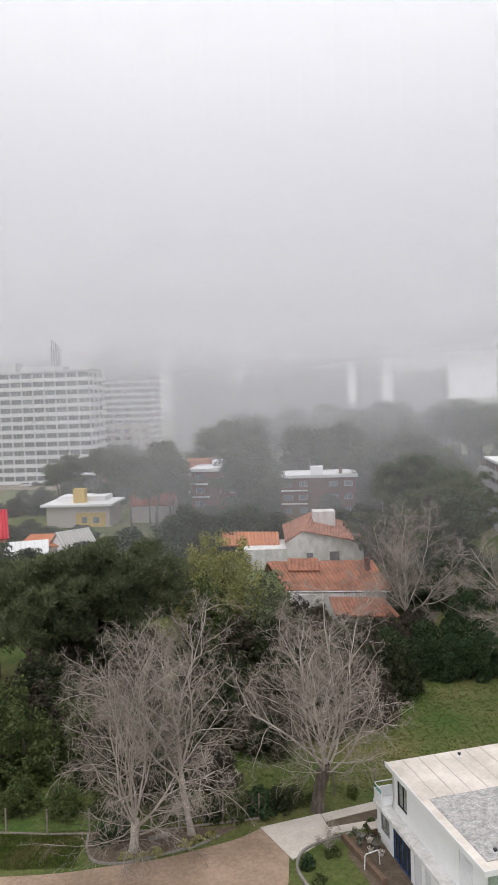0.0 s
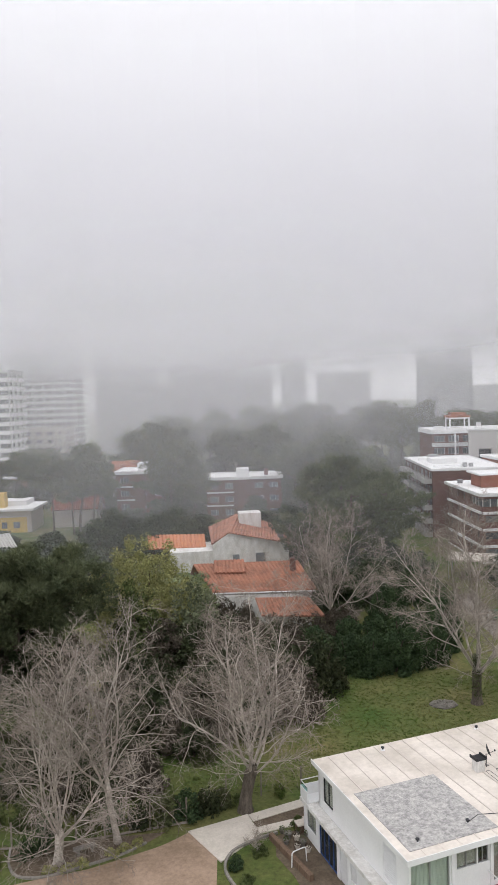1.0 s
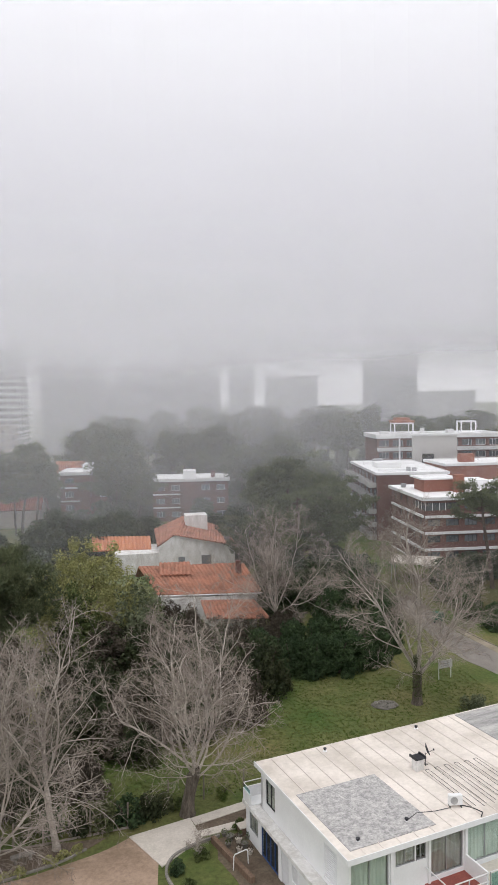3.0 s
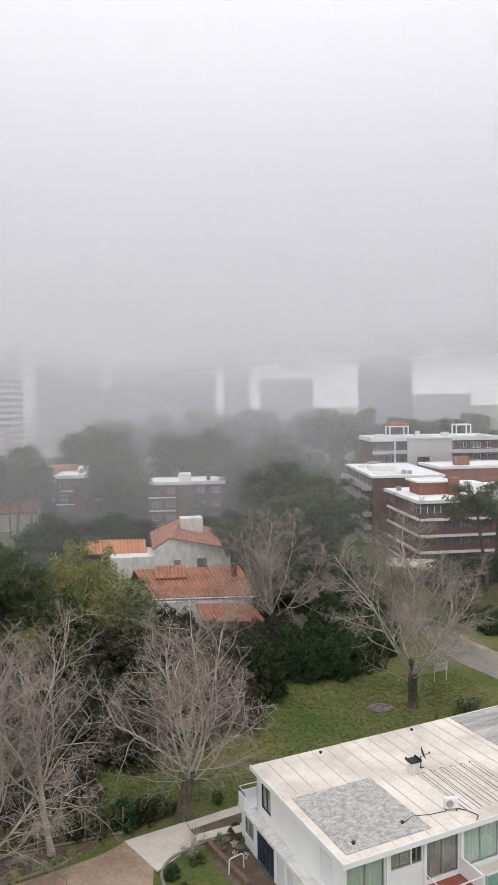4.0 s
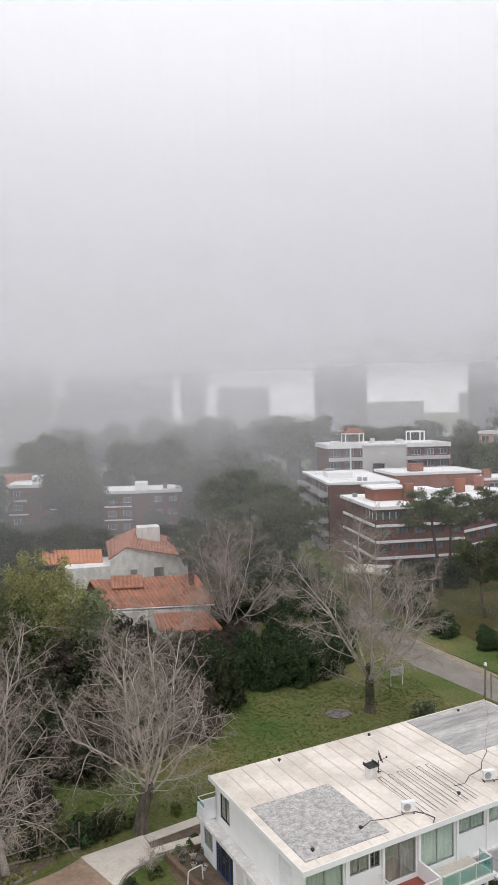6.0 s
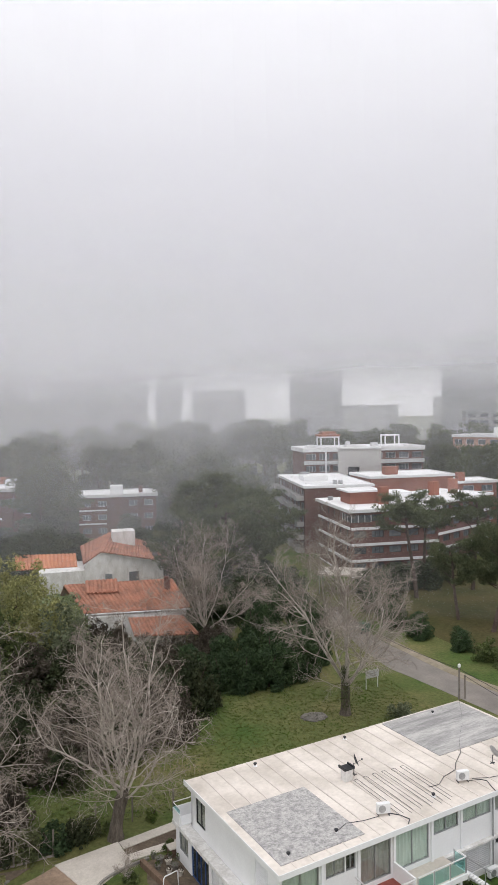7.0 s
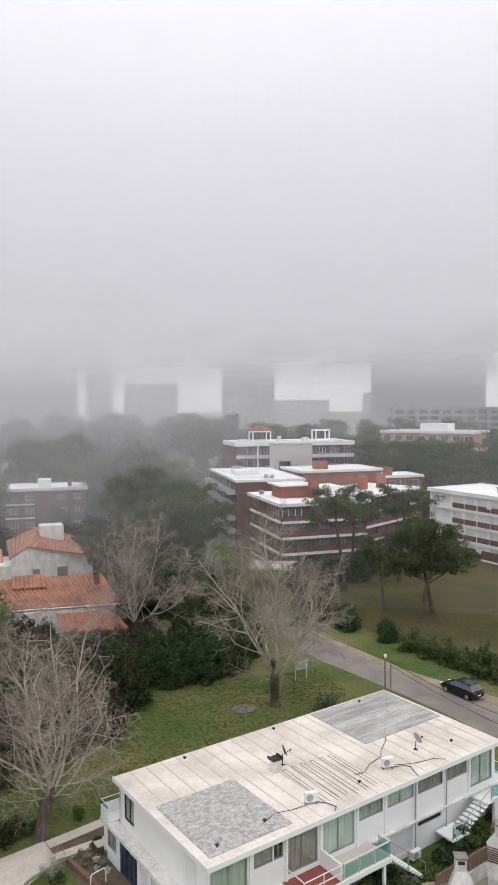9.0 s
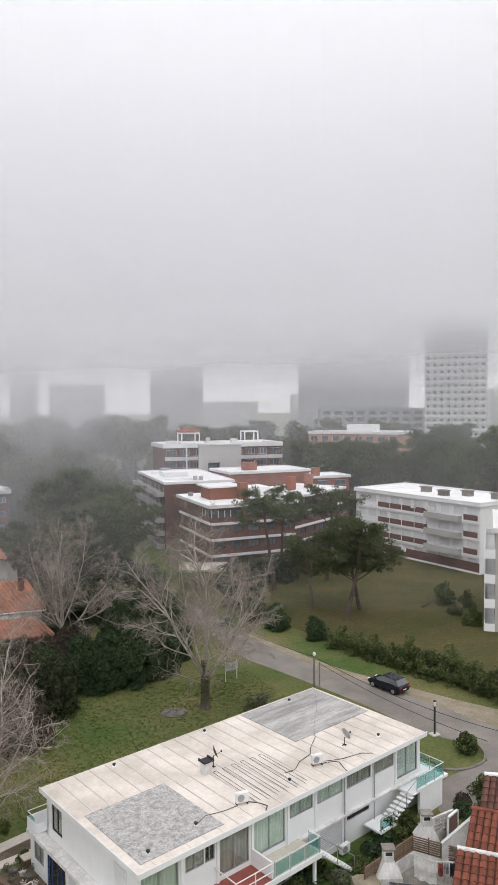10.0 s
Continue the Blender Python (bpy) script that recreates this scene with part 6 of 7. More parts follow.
bn = thing("waste_container", (37.6, 83.4, 0), -20, "green wheeled waste container by the road", "waste container")
part("body", solid((0, 0, 0.2, 1.3, 1.05, 1.15), bevel=0.05), M_BIN, bn)
bm = bmesh.new()
for a, b in (((0, -0.05, 1.16), (1.3, 0.5, 1.45)),):
    add_box(bm, -0.05, -0.06, 1.16, 1.35, 1.1, 1.26)
part("lid", bm, M_BIN, bn)
for x, y in ((0.15, 0.12), (1.1, 0.12), (0.15, 0.9), (1.1, 0.9)):
    part("wheel", rods(((x, y, 0.1), (x + 0.06, y, 0.1)), r=0.1, sides=10), M_TYRE, bn)

md = bmesh.new()
bmesh.ops.create_uvsphere(md, u_segments=28, v_segments=10, radius=1.0)
for v in md.verts:
    k = 1 + 0.25 * noise.noise(v.co * 2.5)
    v.co = Vector((v.co.x * 1.25 * k, v.co.y * 0.95 * k, v.co.z * 0.22 * k))
mo = part("rubble", md, M_STONE)
mo.location = (23.1, 61.7, 0.02)
tagged(mo, "flat heap of grey rubble on the lawn", "rubble")
rr = random.Random(4)
stone_mesh = None
for k in range(26):
    a, q = rr.uniform(0, 6.28), rr.random() ** 0.5
    at = (23.1 + 1.15 * q * math.cos(a), 61.7 + 0.85 * q * math.sin(a), 0.2 * (1 - q * q) + 0.04)
    if stone_mesh is None:
        sb = bmesh.new()
        bmesh.ops.create_icosphere(sb, subdivisions=1, radius=0.14)
        for v in sb.verts:
            v.co *= 1 + 0.35 * noise.noise(v.co * 9)
        st = part("stone", sb, M_STONE, mo)
        stone_mesh = st.data
    else:
        st = new("stone", stone_mesh)
        st.parent = mo
    st.location = Vector(at) - Vector((23.1, 61.7, 0.02))
    st.rotation_euler = (rr.random() * 3, rr.random() * 3, 0)


def car(label, at, turn, paint, length=4.15):
    """A five-door hatchback: lofted body, glasshouse, wheels and lamps."""
    c = thing("car", at, turn, label, "car", "parked cars")
    half = length / 2
    lower = [(-half, 0.78, 0.42, 0.82), (-half + 0.08, 0.84, 0.30, 0.96), (-1.2, 0.88, 0.24, 0.98), (0.0, 0.89, 0.22, 0.95), (0.9, 0.88, 0.24, 0.92), (half - 0.35, 0.84, 0.28, 0.80), (half, 0.70, 0.38, 0.62)]
    bm = bmesh.new()
    rings = []
    for x, w, z0, z1 in lower:
        zm = (z0 + z1) / 2
        rings.append([bm.verts.new((x, y, z)) for y, z in ((-w * 0.9, z0), (-w, zm), (-w * 0.94, z1), (w * 0.94, z1), (w, zm), (w * 0.9, z0))])
    for a, b in zip(rings, rings[1:]):
        for i in range(6):
            j = (i + 1) % 6
            bm.faces.new((a[i], a[j], b[j], b[i]))
    bm.faces.new(rings[0][::-1])
    bm.faces.new(rings[-1])
    bmesh.ops.recalc_face_normals(bm, faces=bm.faces[:])
    bmesh.ops.bevel(bm, geom=bm.edges[:], offset=0.03, segments=2, affect="EDGES")
    part("body", bm, paint, c)
    bm = bmesh.new()
    rings = []
    for x, w, z in ((-half + 0.12, 0.72, 0.97), (-half + 0.55, 0.62, 1.40), (-0.3, 0.64, 1.47), (0.25, 0.62, 1.43), (1.05, 0.74, 0.94)):
        rings.append((x, w, z))
    lowr = [bm.verts.new((x, s * 0.80, 0.93)) for x in (-half + 0.12, 1.15) for s in (-1, 1)]
    top = [[bm.verts.new((x, s * w, z)) for s in (-1, 1)] for x, w, z in rings[1:4]]
    bm.faces.new((lowr[0], lowr[1], top[0][1], top[0][0]))
    bm.faces.new((lowr[3], lowr[2], top[2][0], top[2][1]))
    bm.faces.new((lowr[2], lowr[0], top[0][0], top[1][0], top[2][0]))
    bm.faces.new((lowr[1], lowr[3], top[2][1], top[1][1], top[0][1]))
    bmesh.ops.recalc_face_normals(bm, faces=bm.faces[:])
    part("glasshouse", bm, M_FARPANE, c)
    bm = bmesh.new()
    rr = [[bm.verts.new((x, s * (w + 0.015), z + dz)) for s in (-1, 1) for dz in (0.0, 0.04)] for x, w, z in rings[1:4]]
    for a, b in zip(rr, rr[1:]):
        bm.faces.new((a[1], a[3], b[3], b[1]))
        bm.faces.new((a[0], b[0], b[2], a[2]))
        bm.faces.new((a[0], a[1], b[1], b[0]))
        bm.faces.new((a[2], b[2], b[3], a[3]))
    bm.faces.new((rr[0][0], rr[0][2], rr[0][3], rr[0][1]))
    bm.faces.new((rr[-1][0], rr[-1][1], rr[-1][3], rr[-1][2]))
    part("roof", bm, paint, c)
    for sx in (-1.27, 1.28):
        for sy in (-0.74, 0.74):
            wl_ = thing("wheel", (sx, sy, 0.31), 0, "", "")
            wl_.parent = c
            part("tyre", rods(((0, -0.1, 0), (0, 0.1, 0)), r=0.31, sides=20), M_TYRE, wl_)
            part("rim", rods(((0, -0.115, 0), (0, 0.115, 0)), r=0.2, sides=14), M_GREYMETAL, wl_)
    for s in (-1, 1):
        part("tail_lamp", solid((-half - 0.01, s * 0.62 - 0.13, 0.72, -half + 0.12, s * 0.62 + 0.13, 0.9), bevel=0.01), M_REDLAMP, c)
        part("headlight", solid((half - 0.22, s * 0.55 - 0.15, 0.60, half - 0.02, s * 0.55 + 0.15, 0.72), bevel=0.01), M_WHITEMETAL, c)
        part("mirror", solid((0.72, s * 0.93 - 0.08, 0.95, 0.86, s * 0.93 + 0.08, 1.08), bevel=0.02), paint, c)
    part("number_plate", solid((-half - 0.025, -0.22, 0.52, -half - 0.005, 0.22, 0.62)), M_WHITEMETAL, c)
    return c


car("black five-door hatchback parked at the roadside", (44.05, 57.2, 0.02), 103, M_CARPAINT)
car("white car parked in the far yard", (-79.5, 256.5, 0.03), 10, M_WHITEMETAL)
car("dark car parked in the far yard", (-76.0, 257.5, 0.03), 14, M_CARPAINT)
car("silver car parked in the far yard", (-72.5, 258.5, 0.03), 14, M_SILVER)
car("pale car parked among far gardens", (-36.5, 133.5, 0.0), 5, M_WHITEMETAL)

# ---- garden fence, bed and yard ----
fn = thing("wire_fence", (0, 0, 0), 0, "wire garden fence on weathered posts", "fence", "fences")
FP = [(-19.8, 46.6), (-16.9, 46.3), (-14.1, 46.0), (-11.3, 45.9), (-9.2, 46.0), (-7.3, 46.0), (-5.5, 46.2), (-2.6, 46.6), (-0.2, 47.0), (2.6, 49.3), (5.1, 49.5), (8.0, 49.8), (11.0, 50.3)]
for x, y in FP:
    part("post", rods(((x, y, -0.2), (x + 0.03, y, 1.75)), r=0.06, sides=7), M_POST, fn)
for z in (0.3, 0.7, 1.1, 1.5):
    part("strand", wire([(x, y, z) for x, y in FP], 0.006, 1, 3), M_DARKMETAL, fn)
part("base_board", wire([(x, y, 0.08) for x, y in FP[:9]], 0.09, 1, 4), M_POST, fn)

be = thing("stone_bench", (-6.6, 44.8, 0), 20, "small grey stone bench under the bare trees", "bench")
part("seat", solid((-0.7, -0.22, 0.36, 0.7, 0.22, 0.46), bevel=0.02), M_STONE, be)
for x in (-0.5, 0.4):
    part("leg", solid((x, -0.18, -0.05, x + 0.14, 0.18, 0.36)), M_STONE, be)

rs7 = np.random.RandomState(70)
for i, (x, y) in enumerate(((-8.6, 43.2), (-7.5, 43.3), (-6.6, 43.5), (-4.9, 44.3), (-4.1, 44.7), (-3.3, 45.2))):
    shrub("edging_plant", "low yellow-green edging plant in the bed", (x, y, 0), i * 50, (0.62, 0.4, 0.5), 500 + i, M_LIME, 22, 50, 0.06, "plant", "edging plants", 0.16)
ag = thing("agave", (-10.0, 44.6, 0), 0, "dark spiky agave clump in the bed", "plant")
v, f = blades(rs7, [(0, 0, 0.3), (0.8, 0.4, 0.3), (-0.3, 0.8, 0.25)], [0.3, 0.25, 0.25], 60, 1.2, 0.12, up=0.7, shell=0.2)
raw_mesh("leaf_rosette", v.tolist(), f.tolist(), M_HEDGE, ag)
bs = bare_tree("small bare fruit bush in the garden bed", (4.0, 43.2, 0), 44, 2.0, 60, 0.4, 0.05, 6, 0.2, twigs=0.7)
for i, (x, y, s, h, m) in enumerate(((4.2, 43.0, 0.7, 0.6, M_SHRUB), (2.7, 41.8, 0.6, 0.9, M_HEDGE), (7.0, 45.6, 0.6, 0.7, M_SHRUB), (3.2, 40.4, 0.6, 0.5, M_SHRUB), (6.4, 49.2, 0.5, 1.2, M_TURF), (3.4, 48.6, 0.6, 0.9, M_SHRUB))):
    shrub("garden_plant", "small leafy garden plant by the driveway", (x, y, 0), i * 60, (s, s, h), 520 + i, m, 22, 45, 0.07, "plant", "garden plants", 0.2)

gl = thing("metal_frame", (6.45, 41.6, 0), 25, "small white tubular frame standing in the yard", "frame")
part("tube", wire([(-0.55, 0, 0), (-0.5, 0, 0.85), (-0.4, 0, 0.95), (0.4, 0, 0.95), (0.5, 0, 0.85), (0.55, 0, 0)], 0.035, 2, 7), M_WHITEMETAL, gl)
rk = thing("raised_bed", (6.0, 42.2, 0), -68, "low dark brick bed edge in the yard", "garden bed")
part("edge", solid((-2.4, -0.15, -0.05, 2.4, 0.15, 0.4), bevel=0.02), M_WOOD, rk)
for i, (x, y, s) in enumerate(((6.2, 44.3, 0.34), (6.7, 44.0, 0.28), (6.0, 43.7, 0.25), (7.0, 43.4, 0.3), (6.6, 43.1, 0.24), (7.4, 44.3, 0.22), (5.9, 44.9, 0.24), (7.2, 42.7, 0.26), (6.9, 44.6, 0.2))):
    p = thing("plant_pot", (x, y, 0), i * 40, "weathered pot with a straggling plant", "plant pot", "yard pots")
    part("pot", lathe([(s * 0.5, 0), (s * 0.75, s * 1.1), (s * 0.85, s * 1.15), (s * 0.7, s * 1.1), (s * 0.6, s)], 12), (M_STONE, M_CONCRETE, M_STONE)[i % 3], p)
    v, f = leaves(rs7, [(0, 0, s * 1.5)], [s * 0.8], 60, 0.05)
    raw_mesh("plant", v.tolist(), f.tolist(), (M_GREYGREEN, M_BRUSH, M_SHRUB)[i % 3], p)
tb = thing("planter_table", (7.3, 45.0, 0), 14, "pale slab on a dark box beside the wall", "table")
part("top", solid((-0.5, -0.35, 0.5, 0.5, 0.35, 0.58), bevel=0.01), M_CONCRETE, tb)
part("base", solid((-0.45, -0.3, -0.02, 0.45, 0.3, 0.5)), M_WOOD, tb)

# ---- the neighbours' yard and tiled roofs ----
def barrel_roof(label, r0, r1, e0, e1, m, cap):
    """A slope of single barrel tiles in lapped courses, on a dark deck, with a pale ridge."""
    r0, r1, e0, e1 = Vector(r0), Vector(r1), Vector(e0), Vector(e1)
    h = thing("tiled_house", (0, 0, 0), 0, label, "house", "tiled houses")
    along, down = (r1 - r0), (e0 - r0)
    nor = along.cross(down).normalized()
    nor = nor if nor.z > 0 else -nor
    cols, rows = max(2, round(along.length / 0.40)), max(2, round(down.length / 0.46))
    bm = bmesh.new()
    q = [bm.verts.new(p - nor * k) for k in (0.02, 0.2) for p in (r0, r1, e1, e0)]
    for f in ((0, 1, 2, 3), (7, 6, 5, 4), (0, 4, 5, 1), (1, 5, 6, 2), (2, 6, 7, 3), (3, 7, 4, 0)):
        bm.faces.new([q[i] for i in f])
    bmesh.ops.recalc_face_normals(bm, faces=bm.faces[:])
    part("deck", bm, M_TILE_DARK, h)
    tm = bmesh.new()
    ax, dn = along.normalized(), down.normalized()
    w, l = along.length / cols, down.length / rows * 1.12
    ring = []
    for t, s in ((0.0, 0.86), (1.0, 1.0)):
        row = []
        for i in range(7):
            a = math.pi * i / 6
            row.append(tm.verts.new(ax * (-math.cos(a) * w * 0.46 * s) + nor * (0.02 + math.sin(a) * 0.10 * s + 0.035 * t) + dn * l * t))
        ring.append(row)
    for i in range(6):
        tm.faces.new((ring[0][i], ring[0][i + 1], ring[1][i + 1], ring[1][i]))
    tm.faces.new(ring[1])
    bmesh.ops.recalc_face_normals(tm, faces=tm.faces[:])
    first = part("tile", tm, m, h)
    for c in range(cols):
        for r in range(rows):
            at = r0 + along * ((c + 0.5) / cols) + down * (r / rows)
            if c == r == 0:
                first.location = at
            else:
                again(first, at)
    part("ridge", wire([r0 + nor * 0.06, r1 + nor * 0.06], 0.13, 6, 8), cap, h)
    wl2 = bmesh.new()
    drop = [r0, e0]
    o = -ax * 0.02 + along * 0.06
    a = [wl2.verts.new(Vector((p.x, p.y, z)) + o + ax * k) for k in (0, 0.2) for p, z in ((r0, -0.1), (e0, -0.1), (e0, e0.z - 0.22), (r0, r0.z - 0.22))]
    for f in ((3, 2, 1, 0), (4, 5, 6, 7), (0, 1, 5, 4), (1, 2, 6, 5), (2, 3, 7, 6), (3, 0, 4, 7)):
        wl2.faces.new([a[i] for i in f])
    bmesh.ops.recalc_face_normals(wl2, faces=wl2.faces[:])
    part("gable_wall", wl2, M_STAINED, h)
    return h


barrel_roof("terraced house roof of sooty brown barrel tiles", (32.11, 32.21, 5.6), (34.2, 30.6, 5.6), (30.43, 30.85, 4.6), (32.5, 29.2, 4.6), M_TILE_DARK, M_WHITE)
barrel_roof("terraced house roof of orange barrel tiles", (29.76, 30.8, 4.8), (32.0, 28.2, 4.8), (27.95, 29.41, 3.8), (30.2, 26.8, 3.8), M_TILE, M_TILE)
barrel_roof("terraced house roof of worn orange barrel tiles", (27.23, 29.25, 4.0), (30.0, 26.3, 4.0), (25.3, 27.6, 3.1), (28.1, 24.6, 3.1), M_TILE, M_STAINED)
vp = thing("roof_vent", (30.35, 29.1, 4.4), -50, "small terracotta vent pipe on the tiles", "vent", "roof vents")
part("pipe", rods(((0, 0, 0.1), (0.45, 0, 0.22)), r=0.1, sides=9), M_TILE, vp)
gw = thing("garden_wall", (0, 0, 0), 0, "sloping white party wall beside the tiles", "wall", "yard walls")
bm = bmesh.new()
base = [(29.04, 32.5), (31.4, 31.6)]
q = [bm.verts.new((x + d, y + d, z)) for d in (0, 0.16) for (x, y), z in ((base[0], -0.1), (base[1], -0.1), (base[1], 3.9), (base[0], 1.9))]
for f in ((3, 2, 1, 0), (4, 5, 6, 7), (0, 1, 5, 4), (1, 2, 6, 5), (2, 3, 7, 6), (3, 0, 4, 7)):
    bm.faces.new([q[i] for i in f])
bmesh.ops.recalc_face_normals(bm, faces=bm.faces[:])
part("wall", bm, M_STAINED, gw)
part("coping", wire([(29.06, 32.55, 1.98), (31.45, 31.68, 3.98)], 0.1, 1, 4), M_WHITE, gw)

sf = thing("slatted_fence", (0, 0, 0), 0, "brown horizontal timber slat fence on a wall", "fence", "fences")
for a, b, n in (((23.75, 32.95), (28.2, 34.15), 5), ((28.2, 34.15), (29.9, 31.75), 3)):
    d = Vector((b[0] - a[0], b[1] - a[1], 0))
    for k in range(7):
        z = 0.95 + 0.14 * k
        part("slat", wire([(a[0], a[1], z), (b[0], b[1], z)], 0.055, 1, 4), M_WOOD, sf)
    for k in range(n + 1):
        x, y = a[0] + d.x * k / n, a[1] + d.y * k / n
        part("post", rods(((x, y, -0.1), (x, y, 1.95)), r=0.05, sides=4), M_WOOD, sf)
    part("wall", prism([(a[0], a[1]), (b[0], b[1]), (b[0] - 0.1, b[1] - 0.14), (a[0] - 0.1, a[1] - 0.14)], -0.1, 0.88), M_STAINED, sf)
setting("courtyard_floor", prism([(23.7, 32.8), (28.1, 34.0), (29.8, 31.7), (28.0, 29.5), (25.2, 28.5)], -0.06, 0.03), M_STONE, "grey concrete courtyard floor", "yard")


def barbecue(at, turn, label):
    b = thing("barbecue", at, turn, label, "barbecue", "barbecues")
    part("body", solid((-0.75, -0.5, -0.05, 0.75, 0.5, 0.95), bevel=0.02), M_STAINED, b)
    hm = bmesh.new()
    lo = [hm.verts.new((x, y, 0.952)) for x, y in ((-0.75, -0.5), (0.75, -0.5), (0.75, 0.5), (-0.75, 0.5))]
    hi = [hm.verts.new((x, y, 1.75)) for x, y in ((-0.3, -0.26), (0.3, -0.26), (0.3, 0.26), (-0.3, 0.26))]
    for i in range(4):
        j = (i + 1) % 4
        hm.faces.new((lo[i], lo[j], hi[j], hi[i]))
    hm.faces.new(hi)
    hm.faces.new(lo[::-1])
    part("hood", hm, M_STAINED, b)
    part("flue", pierced(0.6, 1.752, 2.45, 0, 0.52, [(0.1, 0.5, 2.1, 2.35)]), M_STAINED, b).location = (-0.3, -0.26, 0)
    # near-black block fills the hole, its colour standing in for the shade inside
    part("flue_opening", solid((-0.2, -0.2, 2.1, 0.2, 0.2, 2.35)), M_DARK, b)
    part("cap", solid((-0.38, -0.34, 2.452, 0.38, 0.34, 2.56), bevel=0.015), M_STONE, b)


barbecue((25.45, 33.0, 0), -25, "white rendered barbecue with a tapering flue")
barbecue((29.8, 34.8, 0), -25, "white rendered barbecue beside a pierced wall")
lw = thing("pierced_wall", (30.4, 34.9, 0), 5, "white garden wall with a pierced block panel", "wall", "yard walls")
part("wall", pierced(1.9, -0.1, 1.9, 0, 0.14, [(0.25 + 0.24 * c, 0.39 + 0.24 * c, 0.95 + 0.22 * r, 1.1 + 0.22 * r) for c in range(4) for r in range(4)]), M_STAINED, lw)
pn = thing("brick_panel", (31.3, 34.4, 0), 20, "dark red brick panel in a white frame", "wall", "yard walls")
part("panel", solid((0.05, 0.02, -0.1, 1.2, 0.12, 1.9)), M_BRICK, pn)
part("frame_edge", solid((0, 0, -0.1, 0.049, 0.14, 2.0), (1.201, 0, -0.1, 1.3, 0.14, 2.0), (0, 0, 1.901, 1.3, 0.14, 2.0)), M_WHITE, pn)


def washing(at, turn, w, h, m, label, seed):
    """Cloth on a line: a sheet with soft folds."""
    bm = bmesh.new()
    nx, nz = 14, 10
    g = [[bm.verts.new((w * i / nx, 0.06 * math.sin(i * 1.1 + seed) * (0.3 + k / nz) + 0.03 * math.sin(k + seed), -h * k / nz - 0.05 * math.sin(math.pi * i / nx))) for i in range(nx + 1)] for k in range(nz + 1)]
    for k in range(nz):
        for i in range(nx):
            bm.faces.new((g[k][i], g[k][i + 1], g[k + 1][i + 1], g[k + 1][i]))
    ob = part("washing", bm, m)
    md_ = ob.modifiers.new("cloth", "SOLIDIFY")
    md_.thickness = 0.012
    ob.location, ob.rotation_euler = at, (0, 0, radians(turn))
    return tagged(ob, label, "laundry", "washing on the line")


washing((27.05, 32.6, 1.85), -62, 1.35, 1.35, M_CLOTH, "large grey-white sheet drying on a line", 0.0)
washing((27.85, 31.45, 1.75), -30, 0.28, 0.75, M_REDFLOOR, "dark red garment drying on a line", 1.0)
washing((28.15, 31.3, 1.75), -30, 0.26, 0.6, M_GREYMETAL, "grey garment drying on a line", 2.0)
washing((28.45, 31.15, 1.75), -30, 0.28, 0.8, M_DARKMETAL, "dark garment drying on a line", 3.0)
cable("washing_line", "thin washing line across the courtyard", [(26.9, 32.8, 1.86), (27.7, 31.55, 1.82), (28.9, 30.9, 1.84)], 0.012, M_WHITEMETAL)
cn = thing("canvas_cover", (23.9, 32.9, 0), -20, "pale beige canvas cover over garden furniture", "cover")
bm = bmesh.new()
bmesh.ops.create_grid(bm, x_segments=10, y_segments=8, size=0.75)
for v in bm.verts:
    e = max(abs(v.co.x), abs(v.co.y)) / 0.75
    v.co.z = 1.15 - 0.25 * e ** 4 + 0.05 * noise.noise(v.co * 4)
r_ = bmesh.ops.extrude_edge_only(bm, edges=[e for e in bm.edges if e.is_boundary])
for v in (x for x in r_["geom"] if isinstance(x, bmesh.types.BMVert)):
    v.co.z = 0.0
part("cover", bm, M_SAND, cn)
dr = thing("lean_to_roof", (24.3, 31.4, 0), -38, "dark felted lean-to roof in the courtyard", "roof")
part("roof", solid((0, -1.6, 1.5, 2.6, 0.2, 1.62), bevel=0.01), M_DARKMETAL, dr)
for x, y in ((0.05, 0.1), (2.5, 0.1), (0.05, -1.5), (2.5, -1.5)):
    part("post", solid((x, y, -0.1, x + 0.08, y + 0.08, 1.5)), M_WOOD, dr)
for i, (x, y, s, h, m) in enumerate(((30.2, 37.0, 1.1, 1.5, M_SHRUB), (29.0, 37.0, 1.0, 1.4, M_SHRUB), (27.9, 36.6, 0.9, 1.1, M_HEDGE), (31.2, 36.6, 0.9, 1.3, M_LIME), (26.6, 36.2, 0.9, 0.9, M_HEDGE), (25.2, 35.4, 0.9, 0.8, M_SHRUB), (22.4, 36.0, 1.0, 1.3, M_SHRUB), (21.2, 35.2, 0.9, 1.2, M_HEDGE), (20.4, 34.4, 1.0, 1.3, M_SHRUB), (23.3, 34.9, 0.8, 0.8, M_GREYGREEN), (19.0, 34.0, 0.9, 1.2, M_HEDGE), (34.8, 36.6, 1.0, 1.2, M_HEDGE), (35.8, 38.0, 0.7, 0.8, M_BRUSH))):
    shrub("yard_shrub", "leafy green shrub in the narrow garden", (x, y, 0), i * 60, (s, s, h), 560 + i, m, 30, 60, 0.09, "shrub", "yard shrubs", 0.32)


